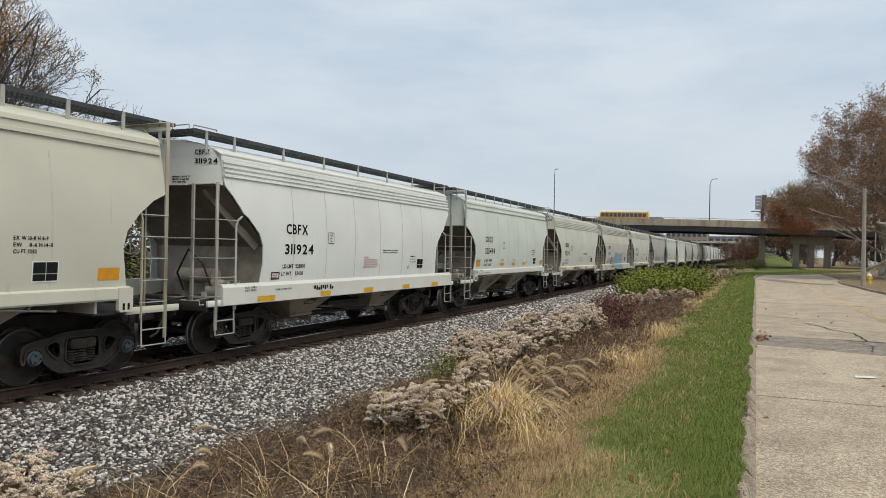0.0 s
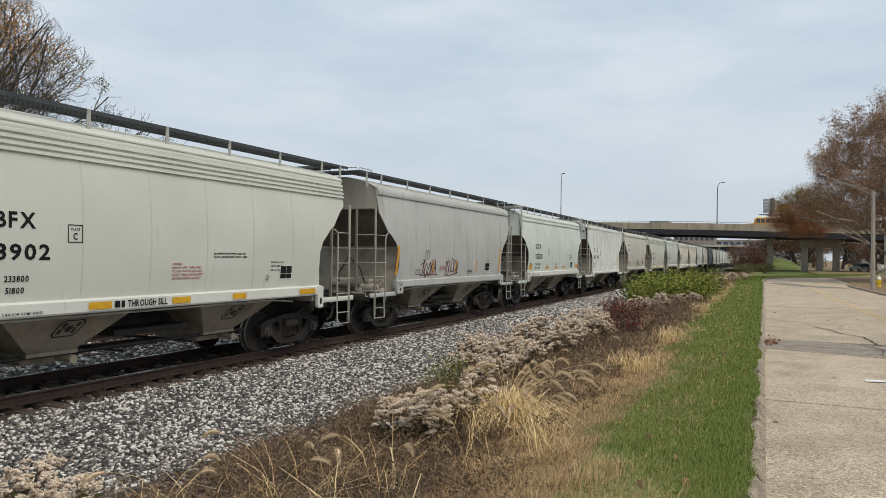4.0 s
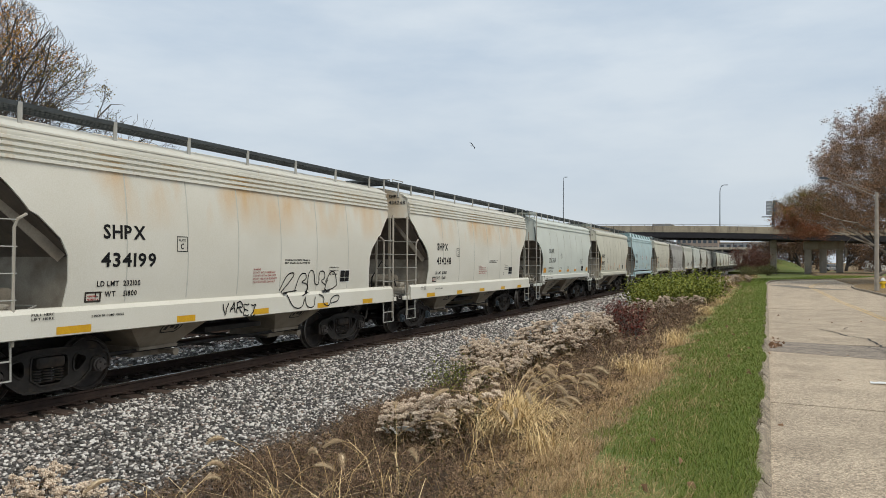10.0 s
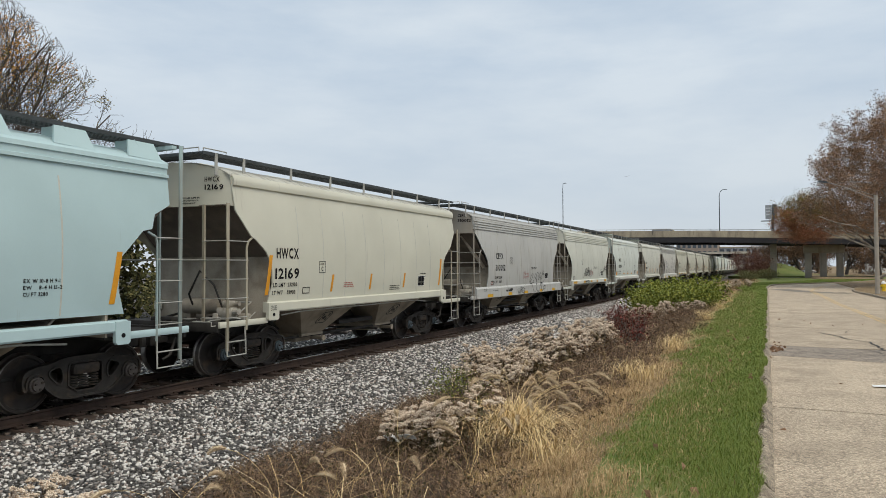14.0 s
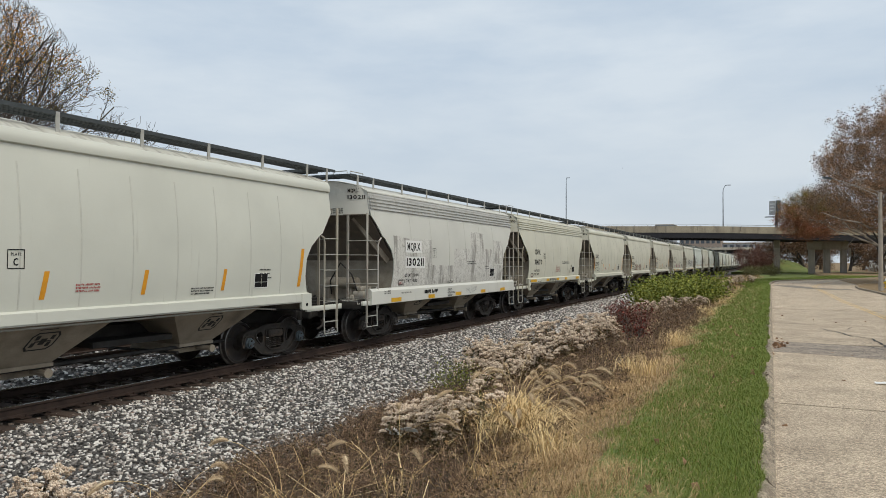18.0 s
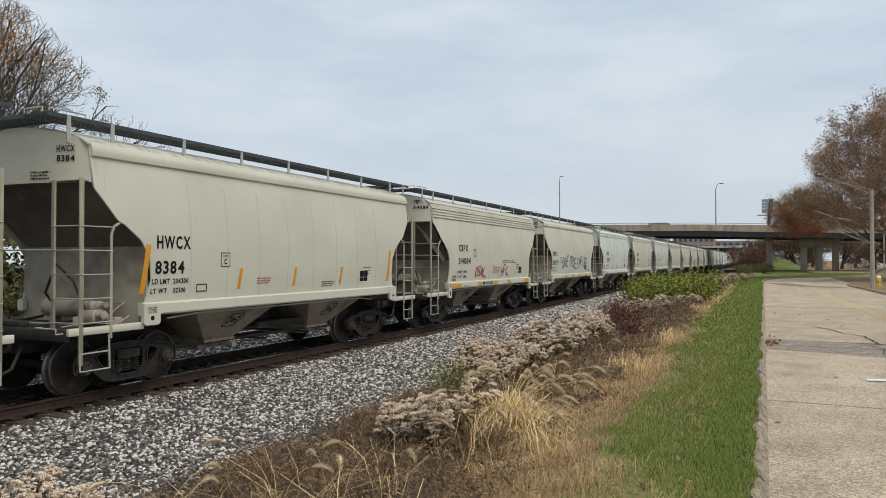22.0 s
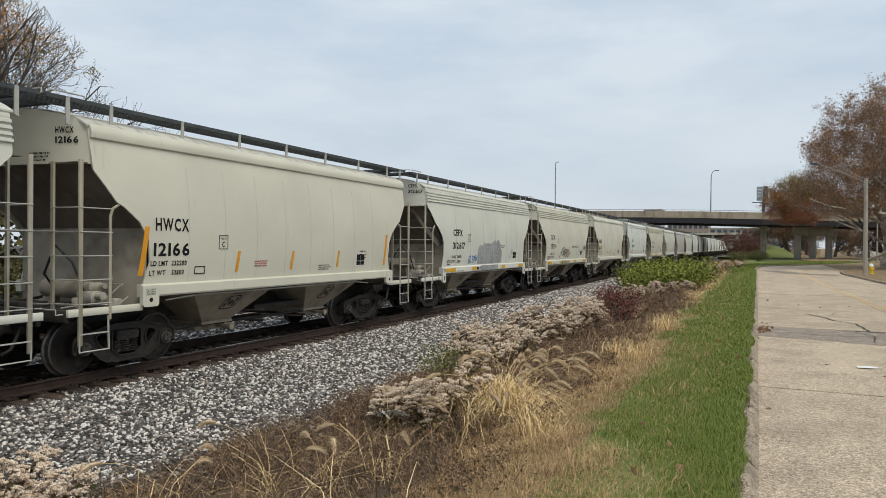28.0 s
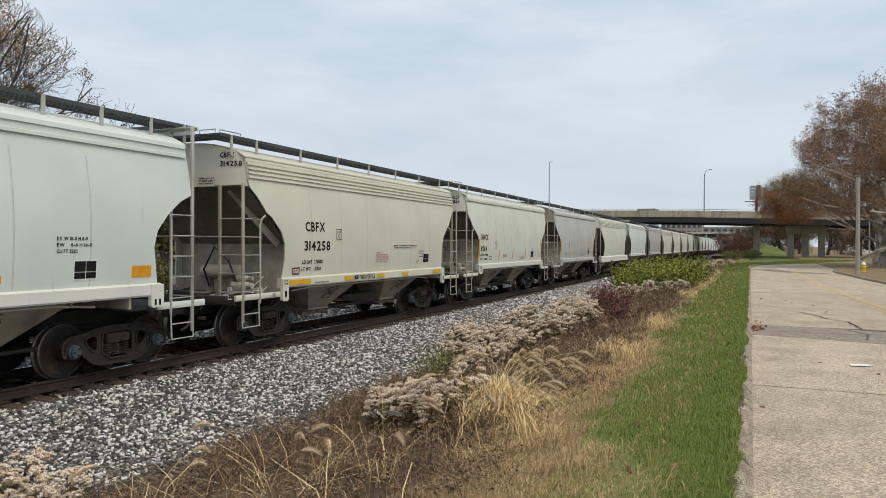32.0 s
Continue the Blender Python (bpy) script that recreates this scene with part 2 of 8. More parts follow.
M["pier"] = mat("bridge_pier_concrete", (0.36, 0.33, 0.28), (0.28, 0.255, 0.22), 0.9, scale=0.5, fine=8, bump=0.1, dirt=(0.2, 0.18, 0.15), dirt_scale=0.5, dirt_stretch=(2, 2, 0.3))
M["girder"] = mat("dark_girder_steel", (0.035, 0.032, 0.036), (0.025, 0.023, 0.025), 0.6, 0.1, scale=1, bump=0.05)
M["galv"] = mat("galvanised_steel", (0.42, 0.43, 0.43), (0.34, 0.35, 0.35), 0.45, 0.6, scale=3, bump=0.03)
M["dark_pole"] = mat("dark_pole_steel", (0.13, 0.15, 0.17), (0.09, 0.10, 0.11), 0.5, 0.4, scale=3, bump=0.03)
M["pole"] = mat("grey_lamp_pole", (0.36, 0.32, 0.27), (0.28, 0.25, 0.21), 0.8, scale=3, bump=0.1)
M["rail"] = mat("rusted_rail_steel", (0.058, 0.036, 0.027), (0.038, 0.025, 0.020), 0.85, 0.1, scale=5, fine=60, bump=0.2)
M["railtop"] = mat("polished_rail_head", (0.50, 0.50, 0.50), (0.35, 0.33, 0.32), 0.22, 1.0, scale=6, stretch=(4, 0.2, 1), bump=0.01)
M["tie"] = mat("creosoted_tie_timber", (0.055, 0.038, 0.03), (0.09, 0.062, 0.048), 0.9, scale=6, stretch=(0.5, 6, 6), fine=40, bump=0.5, spread=0.25)
M["stone_brown"] = mat("dirty_ballast_stone", (0.13, 0.11, 0.095), (0.09, 0.075, 0.065), 0.95, scale=20, fine=90, bump=0.3, spec=0.1, island=[(0.0, (0.035, 0.029, 0.025)), (1.0, (0.60, 0.55, 0.49)), (0.35, (0.085, 0.070, 0.060)), (0.60, (0.17, 0.138, 0.115)), (0.80, (0.26, 0.185, 0.14)), (0.90, (0.34, 0.30, 0.265))])
M["stone"] = mat("ballast_stone", (0.2, 0.2, 0.2), (0.14, 0.14, 0.14), 0.9, scale=20, fine=90, bump=0.3, spec=0.15, island=[(0.0, (0.036, 0.034, 0.033)), (1.0, (0.98, 0.95, 0.91)), (0.32, (0.088, 0.081, 0.075)), (0.50, (0.22, 0.203, 0.187)), (0.62, (0.46, 0.425, 0.39)), (0.67, (0.31, 0.215, 0.16)), (0.74, (0.86, 0.81, 0.755))])
M["bedfar"] = mat("far_ballast", (0.04, 0.036, 0.033), (0.20, 0.185, 0.17), 0.95, scale=26, fine=60, bump=1.0, lo=0.5, hi=0.62, dist=0.05)
# bed between the rails: oily dirt, plus the train's shade put into the colour
M["oily_shaded"] = mat("oily_shaded_track_bed", (0.030, 0.026, 0.023), (0.055, 0.048, 0.042), 0.95, scale=8, fine=40, bump=0.8, dist=0.04, spec=0.08)
M["crumb"] = mat("dark_kerb_dirt", (0.10, 0.078, 0.05), (0.22, 0.18, 0.13), 0.95, scale=9, bump=0.3)
M["thatch"] = mat("dry_thatch_soil", (0.26, 0.182, 0.096), (0.175, 0.122, 0.062), 0.95, scale=3, fine=60, bump=0.8, dist=0.04, grain=0.3)
M["soil"] = mat("verge_soil", (0.075, 0.052, 0.034), (0.13, 0.09, 0.055), 0.95, scale=2, fine=40, bump=0.6, dist=0.05)
M["lawn"] = mat("far_lawn", (0.115, 0.16, 0.034), (0.165, 0.175, 0.052), 0.95, scale=0.6, fine=9, bump=0.6, dist=0.1)

# ---- mesh helpers ----
class Geo:
    """Vertices and faces gathered for one mesh; each face keeps a material slot."""

    def __init__(self):
        self.v, self.f, self.m = [], [], []

    def add(self, vs, fs, slot=0):
        o = len(self.v)
        self.v += [tuple(p) for p in vs]
        self.f += [tuple(i + o for i in q) for q in fs]
        self.m += [slot] * len(fs)
        return self

    def box(self, x0, x1, y0, y1, z0, z1, slot=0, c=0.0):
        """A box with edges cut by c."""
        if c <= 0:
            vs = [(x, y, z) for x in (x0, x1) for y in (y0, y1) for z in (z0, z1)]
            return self.add(vs, [(0, 1, 3, 2), (4, 6, 7, 5), (0, 4, 5, 1), (2, 3, 7, 6), (0, 2, 6, 4), (1, 5, 7, 3)], slot)
        c = min(c, (x1 - x0) * 0.45, (y1 - y0) * 0.45, (z1 - z0) * 0.45)
        ring = lambda z, d: [(x0 + d, y0 + c + d * 0, z), (x0 + c, y0 + d, z), (x1 - c, y0 + d, z), (x1 - d, y0 + c, z), (x1 - d, y1 - c, z), (x1 - c, y1 - d, z), (x0 + c, y1 - d, z), (x0 + d, y1 - c, z)]
        vs = ring(z0, c * 0.7) + ring(z0 + c, 0) + ring(z1 - c, 0) + ring(z1, c * 0.7)
        fs = [tuple(reversed(range(8))), tuple(range(24, 32))]
        for k in range(3):
            for i in range(8):
                j = (i + 1) % 8
                fs.append((k * 8 + i, k * 8 + j, k * 8 + 8 + j, k * 8 + 8 + i))
        return self.add(vs, fs, slot)

    def beam(self, a, b, w, h, slot=0, up=(0, 0, 1)):
        """A straight bar from a to b, w wide and h high."""
        a, b = Vector(a), Vector(b)
        d = (b - a).normalized()
        u = Vector(up)
        if abs(d.dot(u)) > 0.98:
            u = Vector((1, 0, 0))
        s = d.cross(u).normalized()
        u = s.cross(d)
        q = [(-1, -1), (1, -1), (1, 1), (-1, 1)]
        vs = [p + s * (i * w / 2) + u * (j * h / 2) for p in (a, b) for i, j in q]
        return self.add(vs, [(3, 2, 1, 0), (4, 5, 6, 7), (0, 1, 5, 4), (1, 2, 6, 5), (2, 3, 7, 6), (3, 0, 4, 7)], slot)

    def tube(self, pts, r, n=6, slot=0, ends=True):
        """A round bar along a line of points; r may be a list."""
        pts = [Vector(p) for p in pts]
        rs = r if isinstance(r, (list, tuple)) else [r] * len(pts)
        vs, fs = [], []
        u = None
        for k, p in enumerate(pts):
            d = (pts[min(k + 1, len(pts) - 1)] - pts[max(k - 1, 0)]).normalized()
            if u is None:
                u = d.orthogonal().normalized()
            u = (u - d * u.dot(d)).normalized()
            w = d.cross(u)
            for i in range(n):
                a = 2 * math.pi * i / n
                vs.append(p + (u * math.cos(a) + w * math.sin(a)) * rs[k])
        for k in range(len(pts) - 1):
            for i in range(n):
                j = (i + 1) % n
                fs.append((k * n + i, k * n + j, (k + 1) * n + j, (k + 1) * n + i))
        if ends:
            fs += [tuple(reversed(range(n))), tuple(range((len(pts) - 1) * n, len(pts) * n))]
        return self.add(vs, fs, slot)

    def lathe(self, prof, axis="x", n=20, at=(0, 0, 0), slots=None, arc=2 * math.pi):
        """Turn a profile of (along, radius) about an axis."""
        vs, fs = [], []
        for s, r in prof:
            for i in range(n):
                a = arc * i / n
                c, d = r * math.cos(a), r * math.sin(a)
                p = (s, c, d) if axis == "x" else (c, s, d) if axis == "y" else (c, d, s)
                vs.append((p[0] + at[0], p[1] + at[1], p[2] + at[2]))
        for k in range(len(prof) - 1):
            fs = [(k * n + i, k * n + (i + 1) % n, (k + 1) * n + (i + 1) % n, (k + 1) * n + i) for i in range(n)]
            self.add([], [], 0)
            o = len(self.v)
            self.f += [tuple(q + o for q in f) for f in fs]
            self.m += [slots[k] if slots else 0] * n
        o = len(self.v)
        self.f += [tuple(o + i for i in reversed(range(n))), tuple(o + (len(prof) - 1) * n + i for i in range(n))]
        self.m += [slots[0] if slots else 0, slots[-1] if slots else 0]
        self.v += vs
        return self

    def prism(self, poly, axis, a, b, slot=0):
        """Extrude a polygon of two coordinates along an axis, from a to b."""
        put = {"x": lambda p, s: (s, p[0], p[1]), "y": lambda p, s: (p[0], s, p[1]), "z": lambda p, s: (p[0], p[1], s)}[axis]
        n = len(poly)
        vs = [put(p, a) for p in poly] + [put(p, b) for p in poly]
        fs = [tuple(range(n)), tuple(reversed(range(n, 2 * n)))] + [(i, i + n, (i + 1) % n + n, (i + 1) % n) for i in range(n)]
        return self.add(vs, fs, slot)

    def sheet(self, rows, slot=0):
        """A grid of points, rows of equal length."""
        n = len(rows[0])
        fs = [(k * n + i, k * n + i + 1, (k + 1) * n + i + 1, (k + 1) * n + i) for k in range(len(rows) - 1) for i in range(n - 1)]
        return self.add([p for r in rows for p in r], fs, slot)

    def shell(self, rows, off, slot=0):
        """A grid with thickness: off is the vector from the outer to the inner face."""
        n, m = len(rows[0]), len(rows)
        k = n * m
        vs = [p for r in rows for p in r]
        vs2 = [(p[0] + off[0], p[1] + off[1], p[2] + off[2]) for p in vs]
        fs = []
        for a in range(m - 1):
            for i in range(n - 1):
                q = (a * n + i, a * n + i + 1, (a + 1) * n + i + 1, (a + 1) * n + i)
                fs.append(q)
                fs.append(tuple(reversed([j + k for j in q])))
        rim = [i for i in range(n)] + [a * n + n - 1 for a in range(1, m)] + [(m - 1) * n + i for i in range(n - 2, -1, -1)] + [a * n for a in range(m - 2, 0, -1)]
        for i, a in enumerate(rim):
            b = rim[(i + 1) % len(rim)]
            fs.append((a, a + k, b + k, b))
        return self.add(vs + vs2, fs, slot)

    def mesh(self, name, smooth=False):
        me = bpy.data.meshes.new(name)
        me.from_pydata(self.v, [], self.f)
        if any(self.m):
            me.polygons.foreach_set("material_index", self.m)
        if smooth:
            me.polygons.foreach_set("use_smooth", [True] * len(self.f))
        me.update()
        return me


def smooth_by_angle(me, deg=35):
    """Smooth faces, with sharp edges where the fold is steeper than deg."""
    bm = bmesh.new()
    bm.from_mesh(me)
    bmesh.ops.recalc_face_normals(bm, faces=bm.faces)
    for f in bm.faces:
        f.smooth = True
    lim = radians(deg)
    for e in bm.edges:
        e.smooth = len(e.link_faces) == 2 and e.calc_face_angle(0) < lim
    bm.to_mesh(me)
    bm.free()
    return me


def solid(name, geo, mats, deg=35):
    me = geo.mesh(name)
    smooth_by_angle(me, deg)
    for m in mats if isinstance(mats, (list, tuple)) else [mats]:
        me.materials.append(m)
    return me


def part(name, me, parent, label="", at=None):
    """One mesh object under a thing or a part."""
    ob = new(name, me)
    ob.parent = parent
    if at is not None:
        ob.matrix_parent_inverse = at
    if label:
        tagged(ob, label)
    return ob


def thing(name, label, category, group="", kind="", at=None, data=None):
    ob = new(name, data)
    if at is not None:
        ob.matrix_world = at
    return tagged(ob, label, category, group, kind)


def lerp(pts, z):
    """Piecewise linear through pairs (z, value)."""
    if z <= pts[0][0]:
        return pts[0][1]
    for (a, p), (b, q) in zip(pts, pts[1:]):
        if z <= b:
            return p + (q - p) * (z - a) / (b - a)
    return pts[-1][1]


GLYPHS = {}


def glyphs():
    """The built-in font's letters as flat faces, each made once, with its advance."""
    for ch in "ABCDEFGHIJKLMNOPQRSTUVWXYZ0123456789-":
        cu = bpy.data.curves.new("letters", "FONT")
        cu.body, cu.size, cu.resolution_u, cu.offset = ch, 1.0, 2, 0.026
        ob = new("letters", cu)
        ev = ob.evaluated_get(bpy.context.evaluated_depsgraph_get())
        me = ev.to_mesh()
        vs, fs = [(v.co.x, v.co.y) for v in me.vertices], [tuple(p.vertices) for p in me.polygons]
        ev.to_mesh_clear()
        bpy.data.objects.remove(ob)
        bpy.data.curves.remove(cu)
        lo, hi = min(v[0] for v in vs), max(v[0] for v in vs)
        GLYPHS[ch] = ([(x - lo, y) for x, y in vs], fs, hi - lo)


glyphs()


def text_geo(words, height, width=None):
    """A line of lettering: u along the line, v up, capitals of that height."""
    vs, fs, u = [], [], 0.0
    for ch in words:
        if ch == " ":
            u += 0.32
            continue
        gv, gf, adv = GLYPHS[ch]
        o = len(vs)
        vs += [(x + u, y) for x, y in gv]
        fs += [tuple(i + o for i in q) for q in gf]
        u += adv + 0.11
    k = height / 0.69
    w = k if width is None else width / (u - 0.11)
    return [(x * w, y * k) for x, y in vs], fs


def ribbon(pts, w):
    """A flat brush stroke of width w along points (u, v)."""
    vs, fs = [], []
    for k, p in enumerate(pts):
        a, b = pts[max(k - 1, 0)], pts[min(k + 1, len(pts) - 1)]
        d = Vector((b[0] - a[0], b[1] - a[1])).normalized()
        vs += [(p[0] - d.y * w / 2, p[1] + d.x * w / 2), (p[0] + d.y * w / 2, p[1] - d.x * w / 2)]
    fs = [(2 * k, 2 * k + 1, 2 * k + 3, 2 * k + 2) for k in range(len(pts) - 1)]
    return vs, fs


def mesh_np(name, v, f, m=None):
    """A mesh from arrays: vertices (n, 3) and faces (k, 3 or 4)."""
    me = bpy.data.meshes.new(name)
    v, f = np.asarray(v, np.float32), np.asarray(f, np.int32)
    k, c = f.shape
    me.vertices.add(len(v))
    me.vertices.foreach_set("co", v.ravel())
    me.loops.add(k * c)
    me.loops.foreach_set("vertex_index", f.ravel())
    me.polygons.add(k)
    me.polygons.foreach_set("loop_start", np.arange(0, k * c, c, dtype=np.int32))
    me.update(calc_edges=True)
    if m is not None:
        me.materials.append(m)
    return me


def puffs(pts, size, r):
    """Tiny uneven tufts of seed fluff."""
    n = len(pts)
    o = np.array([(1, 0, 0), (-1, 0, 0), (0, 1, 0), (0, -1, 0), (0, 0, 1), (0, 0, -1)], float)
    V = pts[:, None] + o[None] * (np.broadcast_to(size, n)[:, None, None] * r.uniform(0.5, 1.4, (n, 6, 1)))
    F = np.array([(0, 2, 4), (2, 1, 4), (1, 3, 4), (3, 0, 4), (2, 0, 5), (1, 2, 5), (3, 1, 5), (0, 3, 5)])
    return V.reshape(-1, 3), (F[None] + (np.arange(n) * 6)[:, None, None]).reshape(-1, 3)

# ---- the covered hopper cars ----
from mathutils.geometry import tessellate_polygon
# A car's own space: y along the train from its near coupler face (0) to the far one (PITCH), x across, z up from the rail head.
PITCH, TRACK_X, RAIL_Z = 12.764, -11.36, -0.21
AXLE, WHEEL_R = 0.889, 0.457
FLANK = [(1.3, 1.565), (1.5, 1.59), (1.8, 1.62), (2.1, 1.636), (2.4, 1.642), (2.7, 1.636), (3.0, 1.616), (3.3, 1.582), (3.6, 1.54), (4.14, 1.445)]
FLAT = [(1.2, 1.585), (4.14, 1.575)]
EAVE = 4.14
STYLES = {
    # edge of the side sheet (z, y), bottom of that edge, sill depth, foot of the end wall, ribs, ladder top
    "deep": dict(edge=[(1.5, 1.76), (1.9, 1.82), (2.3, 1.80), (2.55, 1.68), (2.88, 1.32), (2.95, 1.18), (3.08, 1.08), (3.3, 0.88), (3.48, 0.68), (3.55, 0.66), (4.14, 0.64)], sill=(1.06, 1.50), foot=3.5, band="ribs", tall=False, flank=FLANK),
    "thin": dict(edge=[(1.5, 1.76), (1.9, 1.82), (2.3, 1.80), (2.55, 1.68), (2.88, 1.32), (2.95, 1.18), (3.08, 1.08), (3.3, 0.88), (3.48, 0.68), (3.55, 0.66), (4.14, 0.64)], sill=(1.27, 1.50), foot=3.5, band="ribs", tall=False, flank=FLANK),
    "tall": dict(edge=[(1.5, 1.40), (1.8, 1.46), (2.2, 1.52), (2.5, 1.44), (2.8, 1.18), (3.05, 0.86), (3.16, 0.62), (3.2, 0.56), (4.14, 0.60)], sill=(1.33, 1.56), foot=3.18, band="step", tall=True, flank=FLANK),
    "round": dict(edge=[(1.5, 1.66), (1.9, 1.78), (2.3, 1.74), (2.6, 1.55), (2.85, 1.22), (2.92, 1.08), (3.2, 0.85), (3.4, 0.68), (3.45, 0.66), (4.14, 0.64)], sill=(1.30, 1.52), foot=3.52, band="mould", tall=False, flank=FLANK),
    "ribbed": dict(edge=[(1.35, 1.95), (2.3, 1.95), (2.36, 1.90), (3.25, 0.66), (3.3, 0.54), (4.14, 0.52)], sill=(1.22, 1.36), foot=3.36, band="plain", tall=True, flank=FLAT),
    "gusset": dict(edge=[(1.5, 1.66), (1.9, 1.80), (2.4, 1.80), (2.9, 1.30), (2.94, 1.10), (3.2, 1.02), (3.36, 0.72), (3.4, 0.66), (4.14, 0.64)], sill=(1.20, 1.40), foot=3.36, band="step", tall=True, flank=FLANK),
}


# length over the couplers, and the truck centres
for k, length, trucks in (("deep", 12.62, (1.95, 10.4)), ("thin", 12.55, (1.95, 10.4)), ("tall", 12.2, (1.45, 10.4)), ("round", 12.3, (1.8, 10.15)), ("ribbed", 12.4, (1.7, 10.4)), ("gusset", 12.2, (1.5, 10.25))):
    STYLES[k].update(length=length, trucks=trucks)


def roof_z(x):
    return EAVE + 0.33 * max(0.0, 1 - (abs(x) / 1.44) ** 2) ** 0.75


def side_sheet(st):
    edge, fl, L = st["edge"], st["flank"], st["length"]
    zs = sorted({z for z, _ in edge} | {1.7, 2.1, 2.7, 3.7, 3.85})
    zs = [z for z in zs if z >= edge[0][0]]
    rows = []
    for z in zs:
        a = lerp(edge, z)
        rows.append([(lerp(fl, z), a + (L - 2 * a) * k / 10, z) for k in range(11)])
    return Geo().shell(rows, (-0.03, 0, 0))


def rounded(pts, times=2):
    """Corner-cut a closed outline."""
    for _ in range(times):
        out = []
        for a, b in zip(pts, pts[1:] + pts[:1]):
            out += [(0.75 * a[0] + 0.25 * b[0], 0.75 * a[1] + 0.25 * b[1]), (0.25 * a[0] + 0.75 * b[0], 0.25 * a[1] + 0.75 * b[1])]
        pts = out
    return pts


def inset(pts, d):
    """The outline drawn in by d, for counter-clockwise points."""
    out, n = [], len(pts)
    for k, p in enumerate(pts):
        a, b = pts[k - 1], pts[(k + 1) % n]
        t = Vector((b[0] - a[0], b[1] - a[1])).normalized()
        out.append((p[0] - t.y * d, p[1] + t.x * d))
    return out


def plate(g, loops, x0, x1):
    """A plate in the y-z plane with openings: the first loop is the rim."""
    flat = [p for lp in loops for p in lp]
    tris = tessellate_polygon([[Vector((a, b, 0)) for a, b in lp] for lp in loops])
    n = len(flat)
    vs = [(x0, a, b) for a, b in flat] + [(x1, a, b) for a, b in flat]
    fs = []
    for t in tris:
        a, b, c = (Vector((*flat[i], 0)) for i in t)
        t = t if (b - a).cross(c - a).z > 0 else t[::-1]
        fs += [tuple(i + n for i in t), tuple(reversed(t))]
    o = 0
    for lp in loops:
        m = len(lp)
        area = sum(p[0] * q[1] - q[0] * p[1] for p, q in zip(lp, lp[1:] + lp[:1]))
        hole = o > 0
        for k in range(m):
            p, q = o + k, o + (k + 1) % m
            quad = (p, q, q + n, p + n)
            fs.append(quad if (area > 0) != hole else quad[::-1])
        o += m
    return g.add(vs, fs)


def side_frame_geo():
    """Cast truck side frame: arched top, pedestal jaws over the bearings, spring window and two side windows."""
    half = [(0.0, 0.15), (0.40, 0.15), (0.56, 0.22), (0.70, 0.34), (0.745, 0.38), (0.755, 0.52), (0.80, 0.585), (0.98, 0.585), (1.02, 0.52), (1.03, 0.37), (1.09, 0.36), (1.12, 0.46), (1.11, 0.62), (1.04, 0.69), (0.86, 0.73), (0.66, 0.745), (0.44, 0.82), (0.0, 0.83)]
    rim = rounded(half + [(-a, b) for a, b in half[-2:0:-1]])
    spring = rounded([(-0.31, 0.265), (0.31, 0.265), (0.31, 0.68), (0.24, 0.71), (-0.24, 0.71), (-0.31, 0.68)], 1)
    tri = rounded([(0.43, 0.36), (0.65, 0.56), (0.64, 0.645), (0.43, 0.69)], 2)
    wins = [spring, tri, [(-a, b) for a, b in reversed(tri)]]
    g = plate(Geo(), [rim] + wins, 0.95, 1.045)
    plate(g, [rim, inset(rim, 0.032)], 0.93, 1.085)
    for w in wins:
        plate(g, [inset(w, -0.025), w], 0.94, 1.075)
    return g


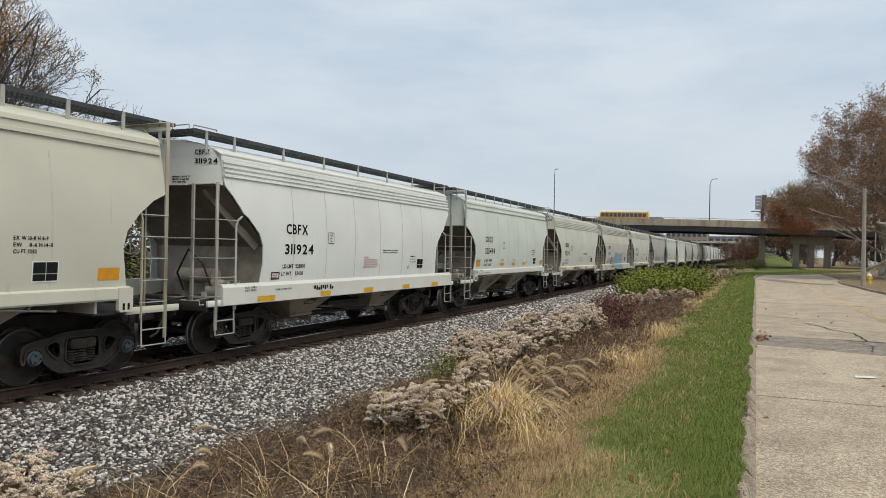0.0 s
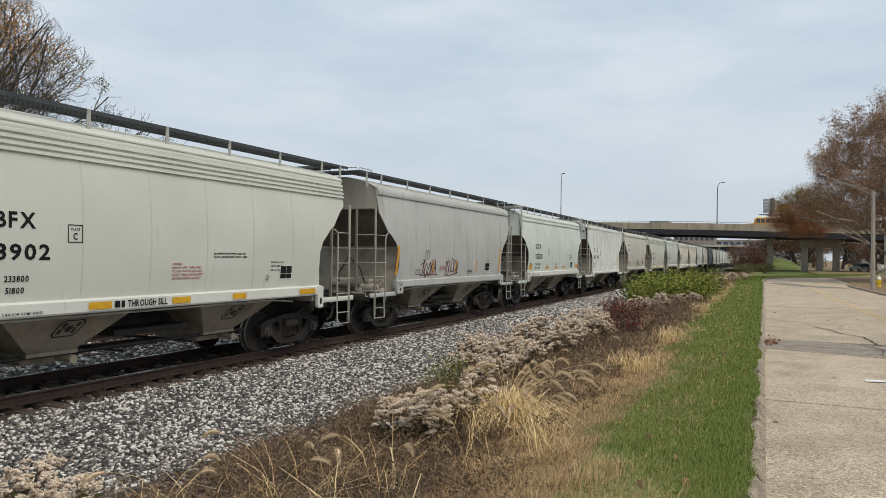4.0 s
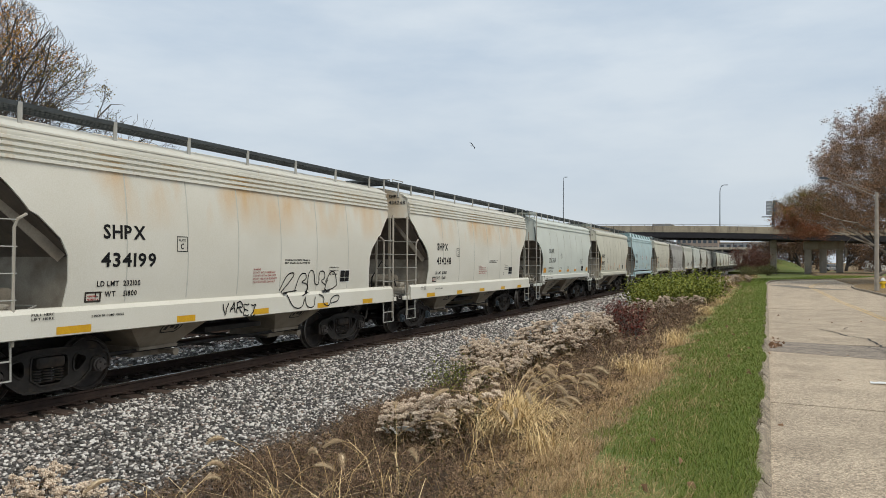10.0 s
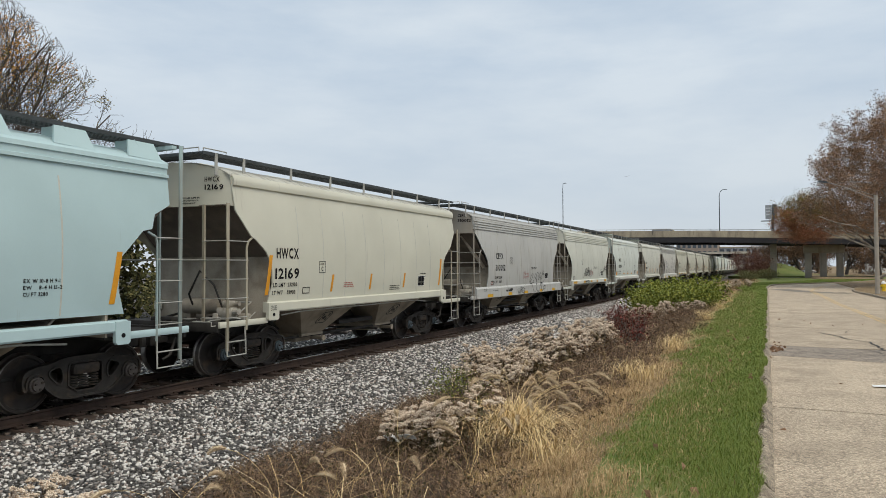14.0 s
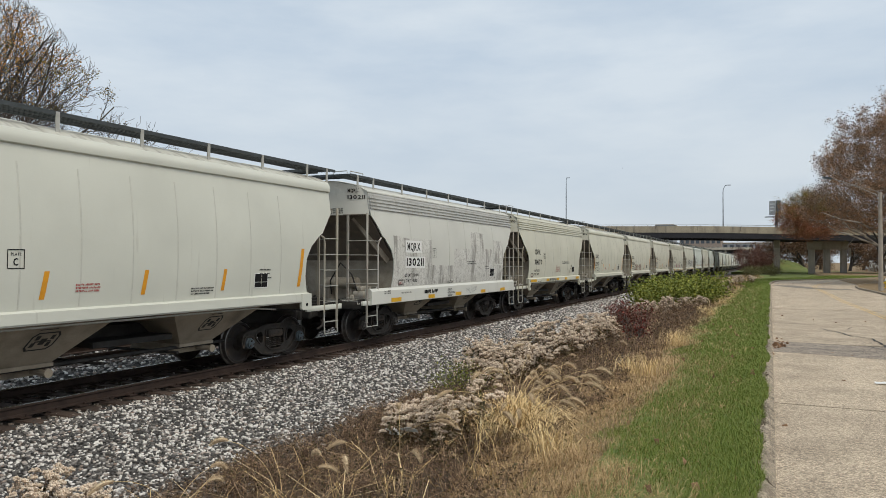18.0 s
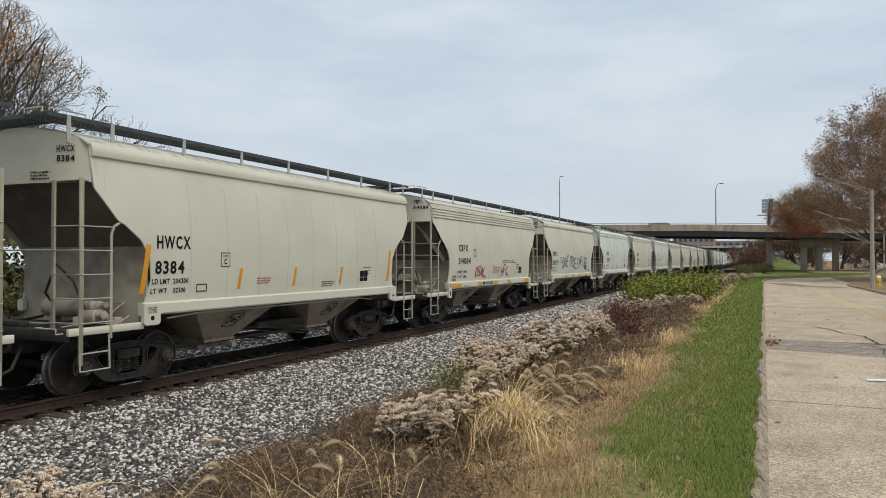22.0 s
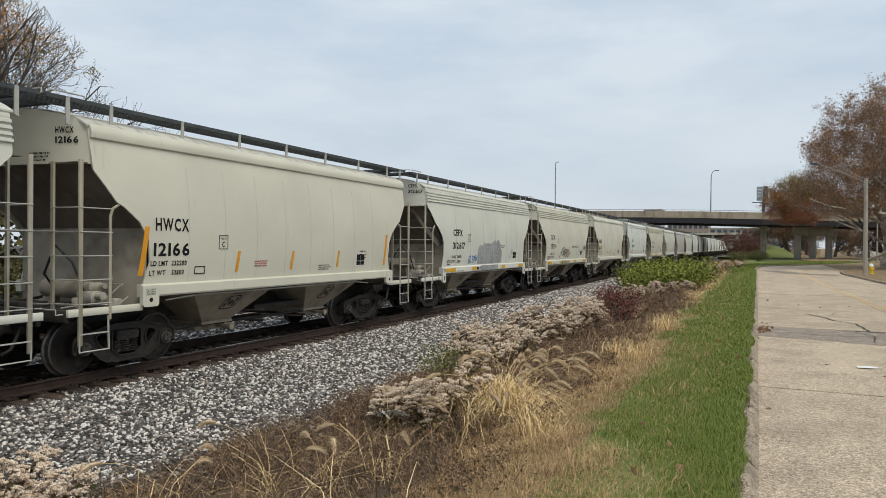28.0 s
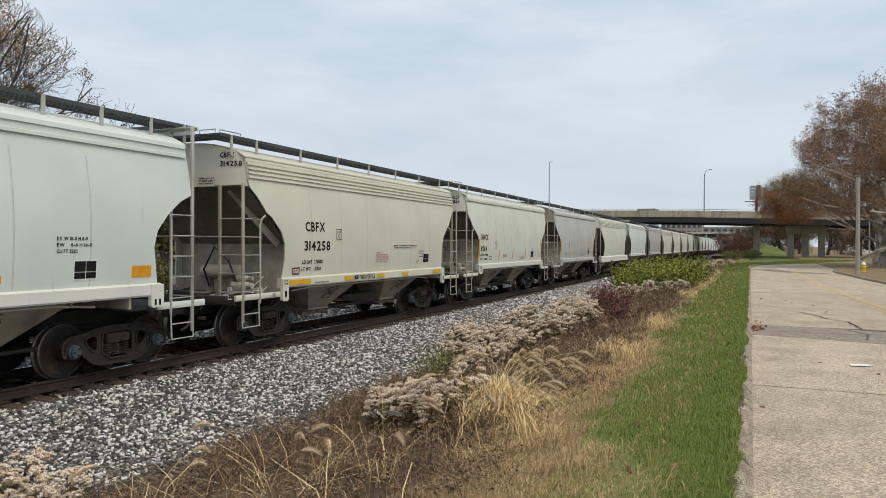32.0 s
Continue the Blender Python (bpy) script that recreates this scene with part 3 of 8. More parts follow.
def car_meshes(style):
    """All meshes of one kind of car: a list of (name, mesh, colour key or None, poses, label)."""
    st = STYLES[style]
    L, TRUCKS = st["length"], st["trucks"]
    out = []
    half_turn = Matrix.Translation((0, L, 0)) @ Matrix.Rotation(math.pi, 4, "Z")
    both = (Matrix(), half_turn)
    flip = Matrix.Translation((0, L, 0)) @ Matrix.Scale(-1, 4, (0, 1, 0))
    here = (Matrix(), flip)

    def give(name, geo, key, poses=both, label="", deg=35):
        me = geo.mesh(name)
        smooth_by_angle(me, deg)
        out.append((name, me, key, poses, label))

    fl, foot = st["flank"], st["foot"]
    give("side_sheet", side_sheet(st), "BODY")
    # roof, carried a little over the ends
    xs = [-1.47 + 2.94 * k / 20 for k in range(21)]
    give("roof", Geo().shell([[(x, y, roof_z(x) + 0.012) for x in xs] for y in (0.60, 3.4, 6.4, 9.4, L - 0.60)], (0, 0, -0.03)), "BODY", (Matrix(),), deg=50)
    # end wall and the slope sheet under it
    def end_y(x):
        if st["tall"] and style != "gusset":
            return 0.48 if abs(x) < 1.01 else 0.48 + 0.3 * (abs(x) - 1.01)
        return 0.66 - 0.30 * max(0.0, 1 - (x / 1.5) ** 2)

    if style == "ribbed":
        end_y = lambda x: 0.50
    rows = []
    for k in range(5):
        f = k / 4
        top = lambda x: 4.43 if style == "tall" and abs(x) <= 1.0 else roof_z(x * 0.95) - 0.015
        rows.append([(x * (1 - 0.05 * f), end_y(x), foot + (top(x) - foot) * f) for x in (-1.5, -1.36, -1.2, -1.0, -0.6, -0.2, 0.2, 0.6, 1.0, 1.2, 1.36, 1.5)])
    if style == "tall":
        give("end_post", Geo().prism([(-0.15, 0.485), (-0.11, 0.435), (0.11, 0.435), (0.15, 0.485)], "z", foot - 0.02, 4.43), "ENDS")
        give("end_header", Geo().prism([(0.41, 4.43), (0.41, 4.505), (0.54, 4.505), (0.54, 4.49), (0.425, 4.49), (0.425, 4.43)], "x", -1.6, 1.6).box(-1.58, 1.58, 0.455, 0.478, 4.36, 4.43), "BODY")
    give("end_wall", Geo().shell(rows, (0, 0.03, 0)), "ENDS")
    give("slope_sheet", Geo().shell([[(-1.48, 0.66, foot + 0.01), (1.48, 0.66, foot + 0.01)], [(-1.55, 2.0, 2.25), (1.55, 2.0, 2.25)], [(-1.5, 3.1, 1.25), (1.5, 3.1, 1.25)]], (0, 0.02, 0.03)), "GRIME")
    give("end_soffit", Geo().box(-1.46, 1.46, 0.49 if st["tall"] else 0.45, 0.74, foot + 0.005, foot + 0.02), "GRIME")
    yw = 1.70 if style == "round" else 1.98
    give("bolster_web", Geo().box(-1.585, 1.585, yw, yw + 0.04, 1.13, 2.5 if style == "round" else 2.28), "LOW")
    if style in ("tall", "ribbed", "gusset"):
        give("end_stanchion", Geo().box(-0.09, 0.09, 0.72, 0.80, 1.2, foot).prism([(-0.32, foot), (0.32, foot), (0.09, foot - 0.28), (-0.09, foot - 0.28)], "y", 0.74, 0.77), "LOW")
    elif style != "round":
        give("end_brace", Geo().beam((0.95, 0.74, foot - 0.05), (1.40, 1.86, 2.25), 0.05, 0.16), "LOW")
    # eave trim
    g = Geo()
    y0, y1 = 0.655, L - 0.655
    if st["band"] == "ribs":
        prof = []
        for k in range(4):
            z = 3.67 + 0.095 * k
            base = lambda h: 1.542 - 0.165 * (h - 3.6)
            prof += [(base(z) - 0.010, z), (base(z) + 0.036, z + 0.010), (base(z) + 0.030, z + 0.055), (base(z + 0.07) - 0.006, z + 0.070)]
        prof += [(1.474, 4.05), (1.466, 4.09), (1.45, 4.13), (1.425, 4.165), (1.40, 4.18), (1.40, 3.67)]
    elif st["band"] == "mould":
        prof = [(1.49, 3.93), (1.525, 3.95), (1.535, 4.02), (1.52, 4.09), (1.48, 4.155), (1.42, 4.18), (1.40, 3.93)]
    elif st["band"] == "step":
        prof = [(1.505, 3.88), (1.535, 3.885), (1.53, 3.94), (1.50, 3.95), (1.495, 4.05), (1.52, 4.055), (1.505, 4.13), (1.46, 4.17), (1.40, 4.17), (1.40, 3.88)]
    else:
        prof = [(1.575, 4.04), (1.61, 4.04), (1.61, 4.16), (1.44, 4.19), (1.40, 4.04)]
    give("eave_band", g.prism(prof, "y", y0, y1), "BODY")
    # welded seams or posts on the side
    if style == "ribbed":
        for k in range(11):
            y = 2.05 + (L - 4.1) * k / 10
            give("side_post", Geo().prism([(1.58, 0), (1.66, 0.015), (1.66, 0.085), (1.58, 0.10)], "z", 1.24, 3.96), "BODY", (Matrix.Translation((0, y - 0.05, 0)), half_turn @ Matrix.Translation((0, y - 0.05, 0))))
    else:
        n = 6 if style != "round" else 8
        g = Geo()
        zs = sorted({1.54, 1.75, 3.45, 3.68} | {z for z, _ in fl if 1.54 < z < 3.68})
        g.shell([[(lerp(fl, z) + 0.001, 0, z), (lerp(fl, z) + 0.005, 0.008, z), (lerp(fl, z) + 0.005, 0.020, z), (lerp(fl, z) + 0.001, 0.028, z)] for z in zs], (-0.010, 0, 0))
        ys = [2.2 + (L - 4.4) * (k + 0.5) / n for k in range(n)]
        give("weld_seam", g, "SEAM", [b @ Matrix.Translation((0, y, 0)) for y in ys for b in both[:1]])
    # sill
    a, b = st["sill"]
    s0 = 0.55 if style == "deep" else lerp(st["edge"], 1.5) - 0.05
    if style == "deep":
        prof = [(1.60, b), (1.66, b - 0.07), (1.67, a + 0.02), (1.60, a), (1.45, a), (1.45, b)]
    else:
        prof = [(1.60, b), (1.655, b - 0.03), (1.66, a + 0.03), (1.64, a), (1.50, a), (1.50, b)]
    give("side_sill", Geo().prism(prof, "y", s0, L - s0), "SILL")
    if style != "deep":
        wp, dp = {"thin": (0.20, 0.30), "tall": (0.27, 0.20), "gusset": (0.27, 0.2)}.get(style, (0.34, 0.17))
        pad = [(s0 - 0.02, b - 0.02), (s0 + wp, b - 0.02), (s0 + wp, a - dp + 0.04), (s0 + wp - 0.04, a - dp), (s0 + 0.02, a - dp), (s0 - 0.02, a - dp + 0.04)]
        give("jacking_pad", Geo().prism(pad, "x", 1.60, 1.675), "SILL", here)
        eye = s0 + (wp - 0.02) / 2
        if style == "thin":
            give("lifting_eye", Geo().prism(rounded([(eye - 0.035, a - 0.22), (eye + 0.035, a - 0.22), (eye + 0.035, a - 0.06), (eye - 0.035, a - 0.06)]), "x", 1.674, 1.681), "BLACK", here)
        elif style == "tall":
            for e in (eye - 0.05, eye + 0.05):
                give("lifting_eye", Geo().box(1.674, 1.681, e - 0.02, e + 0.02, a - 0.16, a - 0.05), "BLACK", here)
        else:
            give("lifting_eye", Geo().lathe([(1.674, 0.04), (1.681, 0.038)], "x", 12, (0, eye, a - 0.05)), "BLACK", here)
        give("train_line", Geo().tube([(1.46, 2.3, a - 0.10), (1.5, 3.0, a - 0.05), (1.5, L - 3.4, a - 0.05), (1.44, L - 2.6, a - 0.12)], 0.018, 6), "PALE", (Matrix(),))
    # end platform
    give("end_sill", Geo().box(-1.54, 1.54, 0.20, 0.27, 0.98, 1.17, c=0.01), "DARK")
    give("platform_beam", Geo().box(1.54, 1.60, 0.20, s0 + 0.05, 1.07, 1.19, c=0.008), "SILL", here)
    give("platform_floor", Geo().box(-1.54, 1.54, 0.27, 2.0, 1.09, 1.13), "DARK")
    # ladders
    x, la = 1.60, (-0.03 if style == "tall" else -0.15)
    up = 4.50 if st["tall"] else foot + 0.04
    give("corner_stile", Geo().box(x - 0.03, x + 0.005, 0.53 + la, 0.605 + la, 0.60, up, c=0.004), "ENDS", here)
    side_top = lerp([(z, z) for z in (2.86, 2.87)], 2.9)
    give("side_stile", Geo().tube([(x, 1.12 + la, 0.98), (x, 1.12 + la, side_top - 0.18), (x + 0.01, 1.16 + la, side_top - 0.06), (x - 0.02, 1.24 + la / 2, side_top + 0.02)], 0.024, 6), "ENDS", here)
    give("end_stile", Geo().box(0.98, 1.04, 0.50 + la, 0.54 + la, 0.98, 4.43 if style == "tall" else foot + (0.25 if st["tall"] else 0.02)), "ENDS", here)
    for k in range(5):
        z = 1.26 + 0.385 * k
        give("rung", Geo().tube([(x + 0.01, 0.54 + la, z), (x + 0.01, 1.16 + la, z)], 0.011, 5).tube([(x, 0.53 + la, z), (1.0, 0.49 + la, z)], 0.011, 5), "PALE", here)
    give("grab_iron", Geo().tube([(1.0, 0.49 + la, 2.42), (-1.0, 0.49 + la, 2.42)], 0.014, 5), "PALE")
    give("sill_grab_iron", Geo().tube([(1.52, 0.16, 1.12), (1.52, 0.04, 1.12), (1.52, 0.04, 1.20), (1.05, 0.04, 1.20), (1.05, 0.16, 1.20)], 0.012, 5), "PALE")
    give("stirrup_step", Geo().tube([(1.58, 0.55 + la, 1.05), (1.60, 0.55 + la, 0.50), (1.60, 1.10 + la, 0.50), (1.58, 1.10 + la, 1.05)], 0.018, 5).tube([(1.60, 0.55 + la, 0.78), (1.60, 1.10 + la, 0.78)], 0.014, 5), "PALE", here)
    # walkways over the roof
    g = Geo()
    for xx in (0.74, 1.27):
        g.box(xx - 0.012, xx + 0.012, 0.05, L - 0.05, 4.51, 4.575)
    for k in range(150):
        y = 0.09 + (L - 0.18) * k / 149
        g.box(0.75, 1.26, y - 0.008, y + 0.008, 4.535, 4.572)
    for xx in (0.88, 1.0, 1.12):
        g.box(xx - 0.006, xx + 0.006, 0.05, L - 0.05, 4.53, 4.57)
    give("running_board", g, "GRATE", deg=30)
    g = Geo()
    for y in (0.07, 0.55):
        g.box(-0.74, 0.74, y - 0.012, y + 0.012, 4.51, 4.575)
    for k in range(9):
        g.box(-0.73, 0.73, 0.1 + 0.05 * k, 0.115 + 0.05 * k, 4.535, 4.57)
    give("end_walkway", g, "GRATE", deg=30)
    if style == "gusset":
        give("end_header", Geo().box(-1.46, 1.46, 0.40, 0.50, 4.44, 4.51), "BODY")
        for k in range(8):
            y = 1.2 + (L - 2.4) * k / 7
            g = Geo().add([(1.34, 0, 4.16), (1.29, 0, 4.52), (0.80, 0, 4.52), (0.80, 0, 4.34), (1.42, 0.20, 4.10)], [(0, 1, 2, 3), (0, 4, 1)]).add([(1.40, -0.22, 4.20), (1.29, -0.14, 4.50), (1.29, 0.42, 4.50), (1.42, 0.50, 4.18), (1.36, -0.22, 4.20), (1.25, -0.14, 4.50), (1.25, 0.42, 4.50), (1.38, 0.50, 4.18)], [(0, 1, 2, 3), (7, 6, 5, 4), (0, 4, 5, 1), (3, 2, 6, 7)])
            give("walkway_gusset", g, "BODY", [b @ Matrix.Translation((0, y, 0)) for b in both])
    else:
        n = 11 if style == "tall" else 8
        ys = [0.42] + [1.25 + (L - 2.5) * k / (n - 2) for k in range(n - 1)] + [L - 0.42]
        give("walkway_post", Geo().box(1.265, 1.285, -0.035, 0.035, 4.13, 4.57).box(1.255, 1.32, -0.035, 0.035, 4.12, 4.135), "PALE", [Matrix.Translation((0, y, 0)) for y in ys])
        g = Geo()
        for y in ys:
            g.box(-1.285, -1.265, y - 0.035, y + 0.035, 4.13, 4.57)
        give("walkway_posts", g, "PALE", (Matrix(),))
    if style != "tall":
        give("walkway_rail", Geo().tube([(1.20, 0.02, 4.57), (1.20, 0.02, 4.64), (0.78, 0.02, 4.64), (0.78, 0.02, 4.57)], 0.013, 5).tube([(1.24, 0.1, 4.6), (1.24, 0.1, 4.64), (1.24, 0.75, 4.64), (1.24, 0.75, 4.6)], 0.013, 5), "PALE")
    for k in range(5):
        y = 1.7 + (L - 3.4) * k / 4
        give("roof_hatch", Geo().box(-0.36, 0.36, y - 0.75, y + 0.75, 4.40, 4.505, c=0.03), "BODY", (Matrix(),))
    # hopper bays
    for c in (4.35, L - 4.35):
        g = Geo()
        t, m, u = [(-1.52, 1.55, 1.32), (1.52, 1.55, 1.32)], None, None
        za, zb = 1.40, 0.60
        ring = lambda y0, y1, h, z: [(-h, c + y0, z), (h, c + y0, z), (h, c + y1, z), (-h, c + y1, z)]
        r0, r1 = ring(-1.45, 1.30, 1.53, za), ring(-0.42, 0.42, 0.82, zb)
        vs = r0 + r1
        fs = [(i, (i + 1) % 4, 4 + (i + 1) % 4, 4 + i) for i in range(4)] + [(7, 6, 5, 4), (0, 3, 2, 1)]
        if c > L / 2:
            vs = [(x2, 2 * c - y2, z2) for x2, y2, z2 in vs]
        g.add(vs, fs)
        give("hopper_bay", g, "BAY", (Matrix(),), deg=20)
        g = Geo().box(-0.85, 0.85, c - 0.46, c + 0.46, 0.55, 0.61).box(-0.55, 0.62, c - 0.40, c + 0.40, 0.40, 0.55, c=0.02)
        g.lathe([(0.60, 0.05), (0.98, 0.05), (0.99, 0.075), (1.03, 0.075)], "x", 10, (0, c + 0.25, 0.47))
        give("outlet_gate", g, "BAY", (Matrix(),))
        g = Geo()
        lie = lambda u, w, out=0.012: (0.82 + 0.71 * (0.92 + w - zb) / (za - zb) + out, c + u + 0.25 * w, 0.92 + w)
        rim = [(-0.24, 0.0), (-0.18, -0.06), (0.17, -0.06), (0.24, 0.0), (0.24, 0.17), (0.18, 0.23), (-0.17, 0.23), (-0.24, 0.17)]
        inner = [(u * 0.88, 0.085 + (w - 0.085) * 0.86) for u, w in rim]
        g.add([lie(u, w) for u, w in rim + inner], [(i, (i + 1) % 8, 8 + (i + 1) % 8, 8 + i) for i in range(8)])
        for u0, u1, w0, w1 in ((-0.17, -0.10, 0.0, 0.07), (0.09, 0.16, 0.0, 0.07), (-0.16, -0.09, 0.11, 0.18), (0.09, 0.16, 0.11, 0.18), (-0.05, 0.05, 0.03, 0.13), (-0.14, 0.14, 0.075, 0.095), (-0.2, 0.1, 0.27, 0.282), (-0.15, 0.16, 0.30, 0.312)):
            g.add([lie(u, w, 0.016) for u, w in ((u0, w0), (u1, w0), (u1, w1), (u0, w1))], [(0, 1, 2, 3)])
        give("valve_plate", g, "DARK", (Matrix(),))
    g = Geo().box(-0.28, 0.28, 0.3, L - 0.3, 0.72, 1.05).box(-0.9, 0.9, 5.5, 7.25, 0.75, 0.85)
    for yy in (5.55, 7.2):
        g.tube([(-1.1, yy, 0.5), (1.1, yy, 0.5)], 0.03, 6)
    g.tube([(0.75, 3.0, 0.55), (0.75, L - 3.0, 0.55)], 0.035, 6)
    give("centre_sill", g, "DARK", (Matrix(),))
    give("coupler", Geo().box(-0.12, 0.12, 0.0, 0.60, 0.74, 0.98, c=0.03).box(-0.17, 0.14, -0.14, 0.02, 0.70, 1.0, c=0.03).tube([(0.3, 0.35, 0.85), (0.34, 0.15, 0.5), (0.28, 0.02, 0.42)], 0.03, 6), "DARK")
    # brake gear on the near platform
    yb = -0.15 if style == "round" else 0.0
    give("brake_reservoir", Geo().lathe([(-0.55, 0.05), (-0.52, 0.17), (0.52, 0.17), (0.55, 0.05)], "x", 14, (0.1, 1.5 + yb, 1.42 if style == "round" else 1.62)).box(-0.3, -0.22, 1.42 + yb, 1.6 + yb, 1.13, 1.5).box(0.4, 0.48, 1.42 + yb, 1.6 + yb, 1.13, 1.5), "LOW", (Matrix(),))
    give("control_valve", Geo().box(0.75, 1.15, 1.0, 1.25, 1.22, 1.42, c=0.03).box(0.85, 1.05, 1.05, 1.3, 1.42, 1.56, c=0.03).lathe([(0, 0.07), (0.14, 0.07)], "x", 10, (1.15, 1.1, 1.34)).box(0.70, 0.82, 0.95, 1.1, 1.13, 1.30, c=0.02).lathe([(0, 0.05), (0.10, 0.05)], "x", 10, (1.12, 1.2, 1.50)).box(1.1, 1.3, 1.28, 1.5, 1.13, 1.28, c=0.03), "FITTING", (Matrix(),))
    give("brake_pipe", Geo().tube([(0.9, 1.1, 1.3), (0.8, 0.9, 1.9), (0.5, 0.8, 2.2), (0.1, 0.9, 1.7), (-0.2, 1.4, 1.3)], 0.022, 6), "DARK", (Matrix(),))
    give("branch_pipe", Geo().tube([(1.1, 1.3, 1.28), (1.25, 1.45, 1.48), (1.2, 1.6, 1.52), (0.5, 1.62, 1.50), (0.3, 1.55, 1.3)], 0.016, 5).tube([(0.8, 1.0, 1.18), (0.2, 0.8, 1.18), (-0.9, 0.8, 1.18)], 0.018, 5).tube([(0.9, 0.6, 1.16), (0.9, 1.0, 1.18), (1.3, 1.4, 1.18), (1.3, 1.6, 1.3)], 0.014, 5), "PALE", (Matrix(),))
    give("brake_rod", Geo().beam((-0.3, 0.35, 1.17), (-0.9, 1.6, 1.22), 0.03, 0.05).beam((0.5, 0.33, 1.16), (0.35, 1.4, 1.2), 0.04, 0.04).box(-0.5, 0.1, 0.42, 0.62, 1.13, 1.24, c=0.02), "DARK", (Matrix(),))
    g = Geo()
    pts = [(-0.75 + 0.28 * math.cos(2 * math.pi * k / 18), 0.42, 2.35 + 0.28 * math.sin(2 * math.pi * k / 18)) for k in range(19)]
    g.tube(pts, 0.018, 5)
    for k in range(4):
        w = math.pi * k / 4
        g.tube([(-0.75 - 0.28 * math.cos(w), 0.42, 2.35 - 0.28 * math.sin(w)), (-0.75 + 0.28 * math.cos(w), 0.42, 2.35 + 0.28 * math.sin(w))], 0.011, 4)
    if style == "deep":
      give("brake_wheel", g, "LOW", (Matrix(),))
    # trucks
    give_frame = side_frame_geo()
    truck_poses = [Matrix.Translation((0, y, 0)) @ t for y in TRUCKS for t in (Matrix(), Matrix.Rotation(math.pi, 4, "Z"))]
    give("side_frame", give_frame, "TRUCK", truck_poses)
    g = Geo()
    for y in (-0.19, 0.0, 0.19):
        for k in range(5):
            z = 0.30 + 0.043 * k
            g.lathe([(z, 0.06), (z + 0.008, 0.082), (z + 0.022, 0.082), (z + 0.03, 0.06)], "z", 9, (1.0, y, 0))
    give("spring_nest", g, "TRUCK", truck_poses[::2])
    give("truck_bolster", Geo().box(-1.12, 1.12, -0.24, 0.24, 0.53, 0.69, c=0.03).box(-0.35, 0.35, -0.3, 0.3, 0.6, 0.8), "TRUCK", [Matrix.Translation((0, y, 0)) for y in TRUCKS])
    return out


def wheelset_mesh(cap):
    g = Geo()
    for s in (1, -1):
        prof = [(0.60, 0.10), (0.66, 0.12), (0.70, 0.16), (0.685, 0.30), (0.665, 0.395), (0.655, 0.455), (0.665, 0.485), (0.695, 0.487), (0.715, 0.462), (0.80, 0.455), (0.812, 0.44), (0.812, 0.40), (0.775, 0.385), (0.76, 0.30), (0.775, 0.17), (0.84, 0.13), (0.86, 0.10)]
        g.lathe([(s * a, r) for a, r in prof], "x", 32, slots=[0, 0, 0, 0, 0, 1, 1, 1, 1, 1, 0, 0, 0, 0, 0, 0])
        g.lathe([(s * 0.92, 0.10), (s * 0.93, 0.125), (s * 1.10, 0.125), (s * 1.11, 0.115)], "x", 14, slots=[2, 2, 2])
        g.lathe([(s * 1.11, 0.10), (s * 1.15, 0.095), (s * 1.155, 0.04)], "x", 14, slots=[2, 2])
        for k in range(3):
            a = 2 * math.pi * k / 3
            g.lathe([(s * 1.145, 0.018), (s * 1.175, 0.018)], "x", 6, (0, 0.062 * math.cos(a), 0.062 * math.sin(a)), slots=[0])
    g.lathe([(-0.92, 0.085), (0.92, 0.085)], "x", 10, slots=[0])
    me = g.mesh("wheelset")
    smooth_by_angle(me, 40)
    for m in (M["wheel"], M["tread"], cap):
        me.materials.append(m)
    return me


M["sill"] = paint("chalky_sill_paint", (0.645, 0.645, 0.59))
M["seam"] = mat("weld_seam_paint", (0.53, 0.53, 0.475), (0.44, 0.435, 0.385), 0.6, scale=3, bump=0.05)
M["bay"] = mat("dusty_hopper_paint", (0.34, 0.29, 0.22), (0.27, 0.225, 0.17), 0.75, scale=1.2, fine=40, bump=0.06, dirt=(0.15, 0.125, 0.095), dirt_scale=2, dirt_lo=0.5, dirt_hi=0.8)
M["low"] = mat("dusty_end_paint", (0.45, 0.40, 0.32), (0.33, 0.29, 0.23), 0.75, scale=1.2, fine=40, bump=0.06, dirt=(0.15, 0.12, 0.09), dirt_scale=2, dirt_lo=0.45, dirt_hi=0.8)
M["fitting"] = mat("dusty_brake_casting", (0.46, 0.43, 0.37), (0.30, 0.27, 0.22), 0.75, scale=7, fine=50, bump=0.1, dirt=(0.16, 0.13, 0.10), dirt_scale=5, dirt_lo=0.5)
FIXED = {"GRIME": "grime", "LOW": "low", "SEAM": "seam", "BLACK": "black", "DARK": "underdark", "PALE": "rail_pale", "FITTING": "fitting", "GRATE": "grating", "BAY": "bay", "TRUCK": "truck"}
KIT = {}
# end parts take a darker, browner paint than the sides, with dirt patches
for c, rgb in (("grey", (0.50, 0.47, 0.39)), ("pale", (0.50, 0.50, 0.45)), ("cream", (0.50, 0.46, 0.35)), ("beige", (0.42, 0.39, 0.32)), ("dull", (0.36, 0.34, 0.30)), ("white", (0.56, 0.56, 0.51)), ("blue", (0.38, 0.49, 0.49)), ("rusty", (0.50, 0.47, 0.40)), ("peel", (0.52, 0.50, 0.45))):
    M[c + "_end"] = paint("dark_end_paint_" + c, tuple(0.80 * v for v in rgb), dirt=(0.20, 0.165, 0.12), amount=0.44)


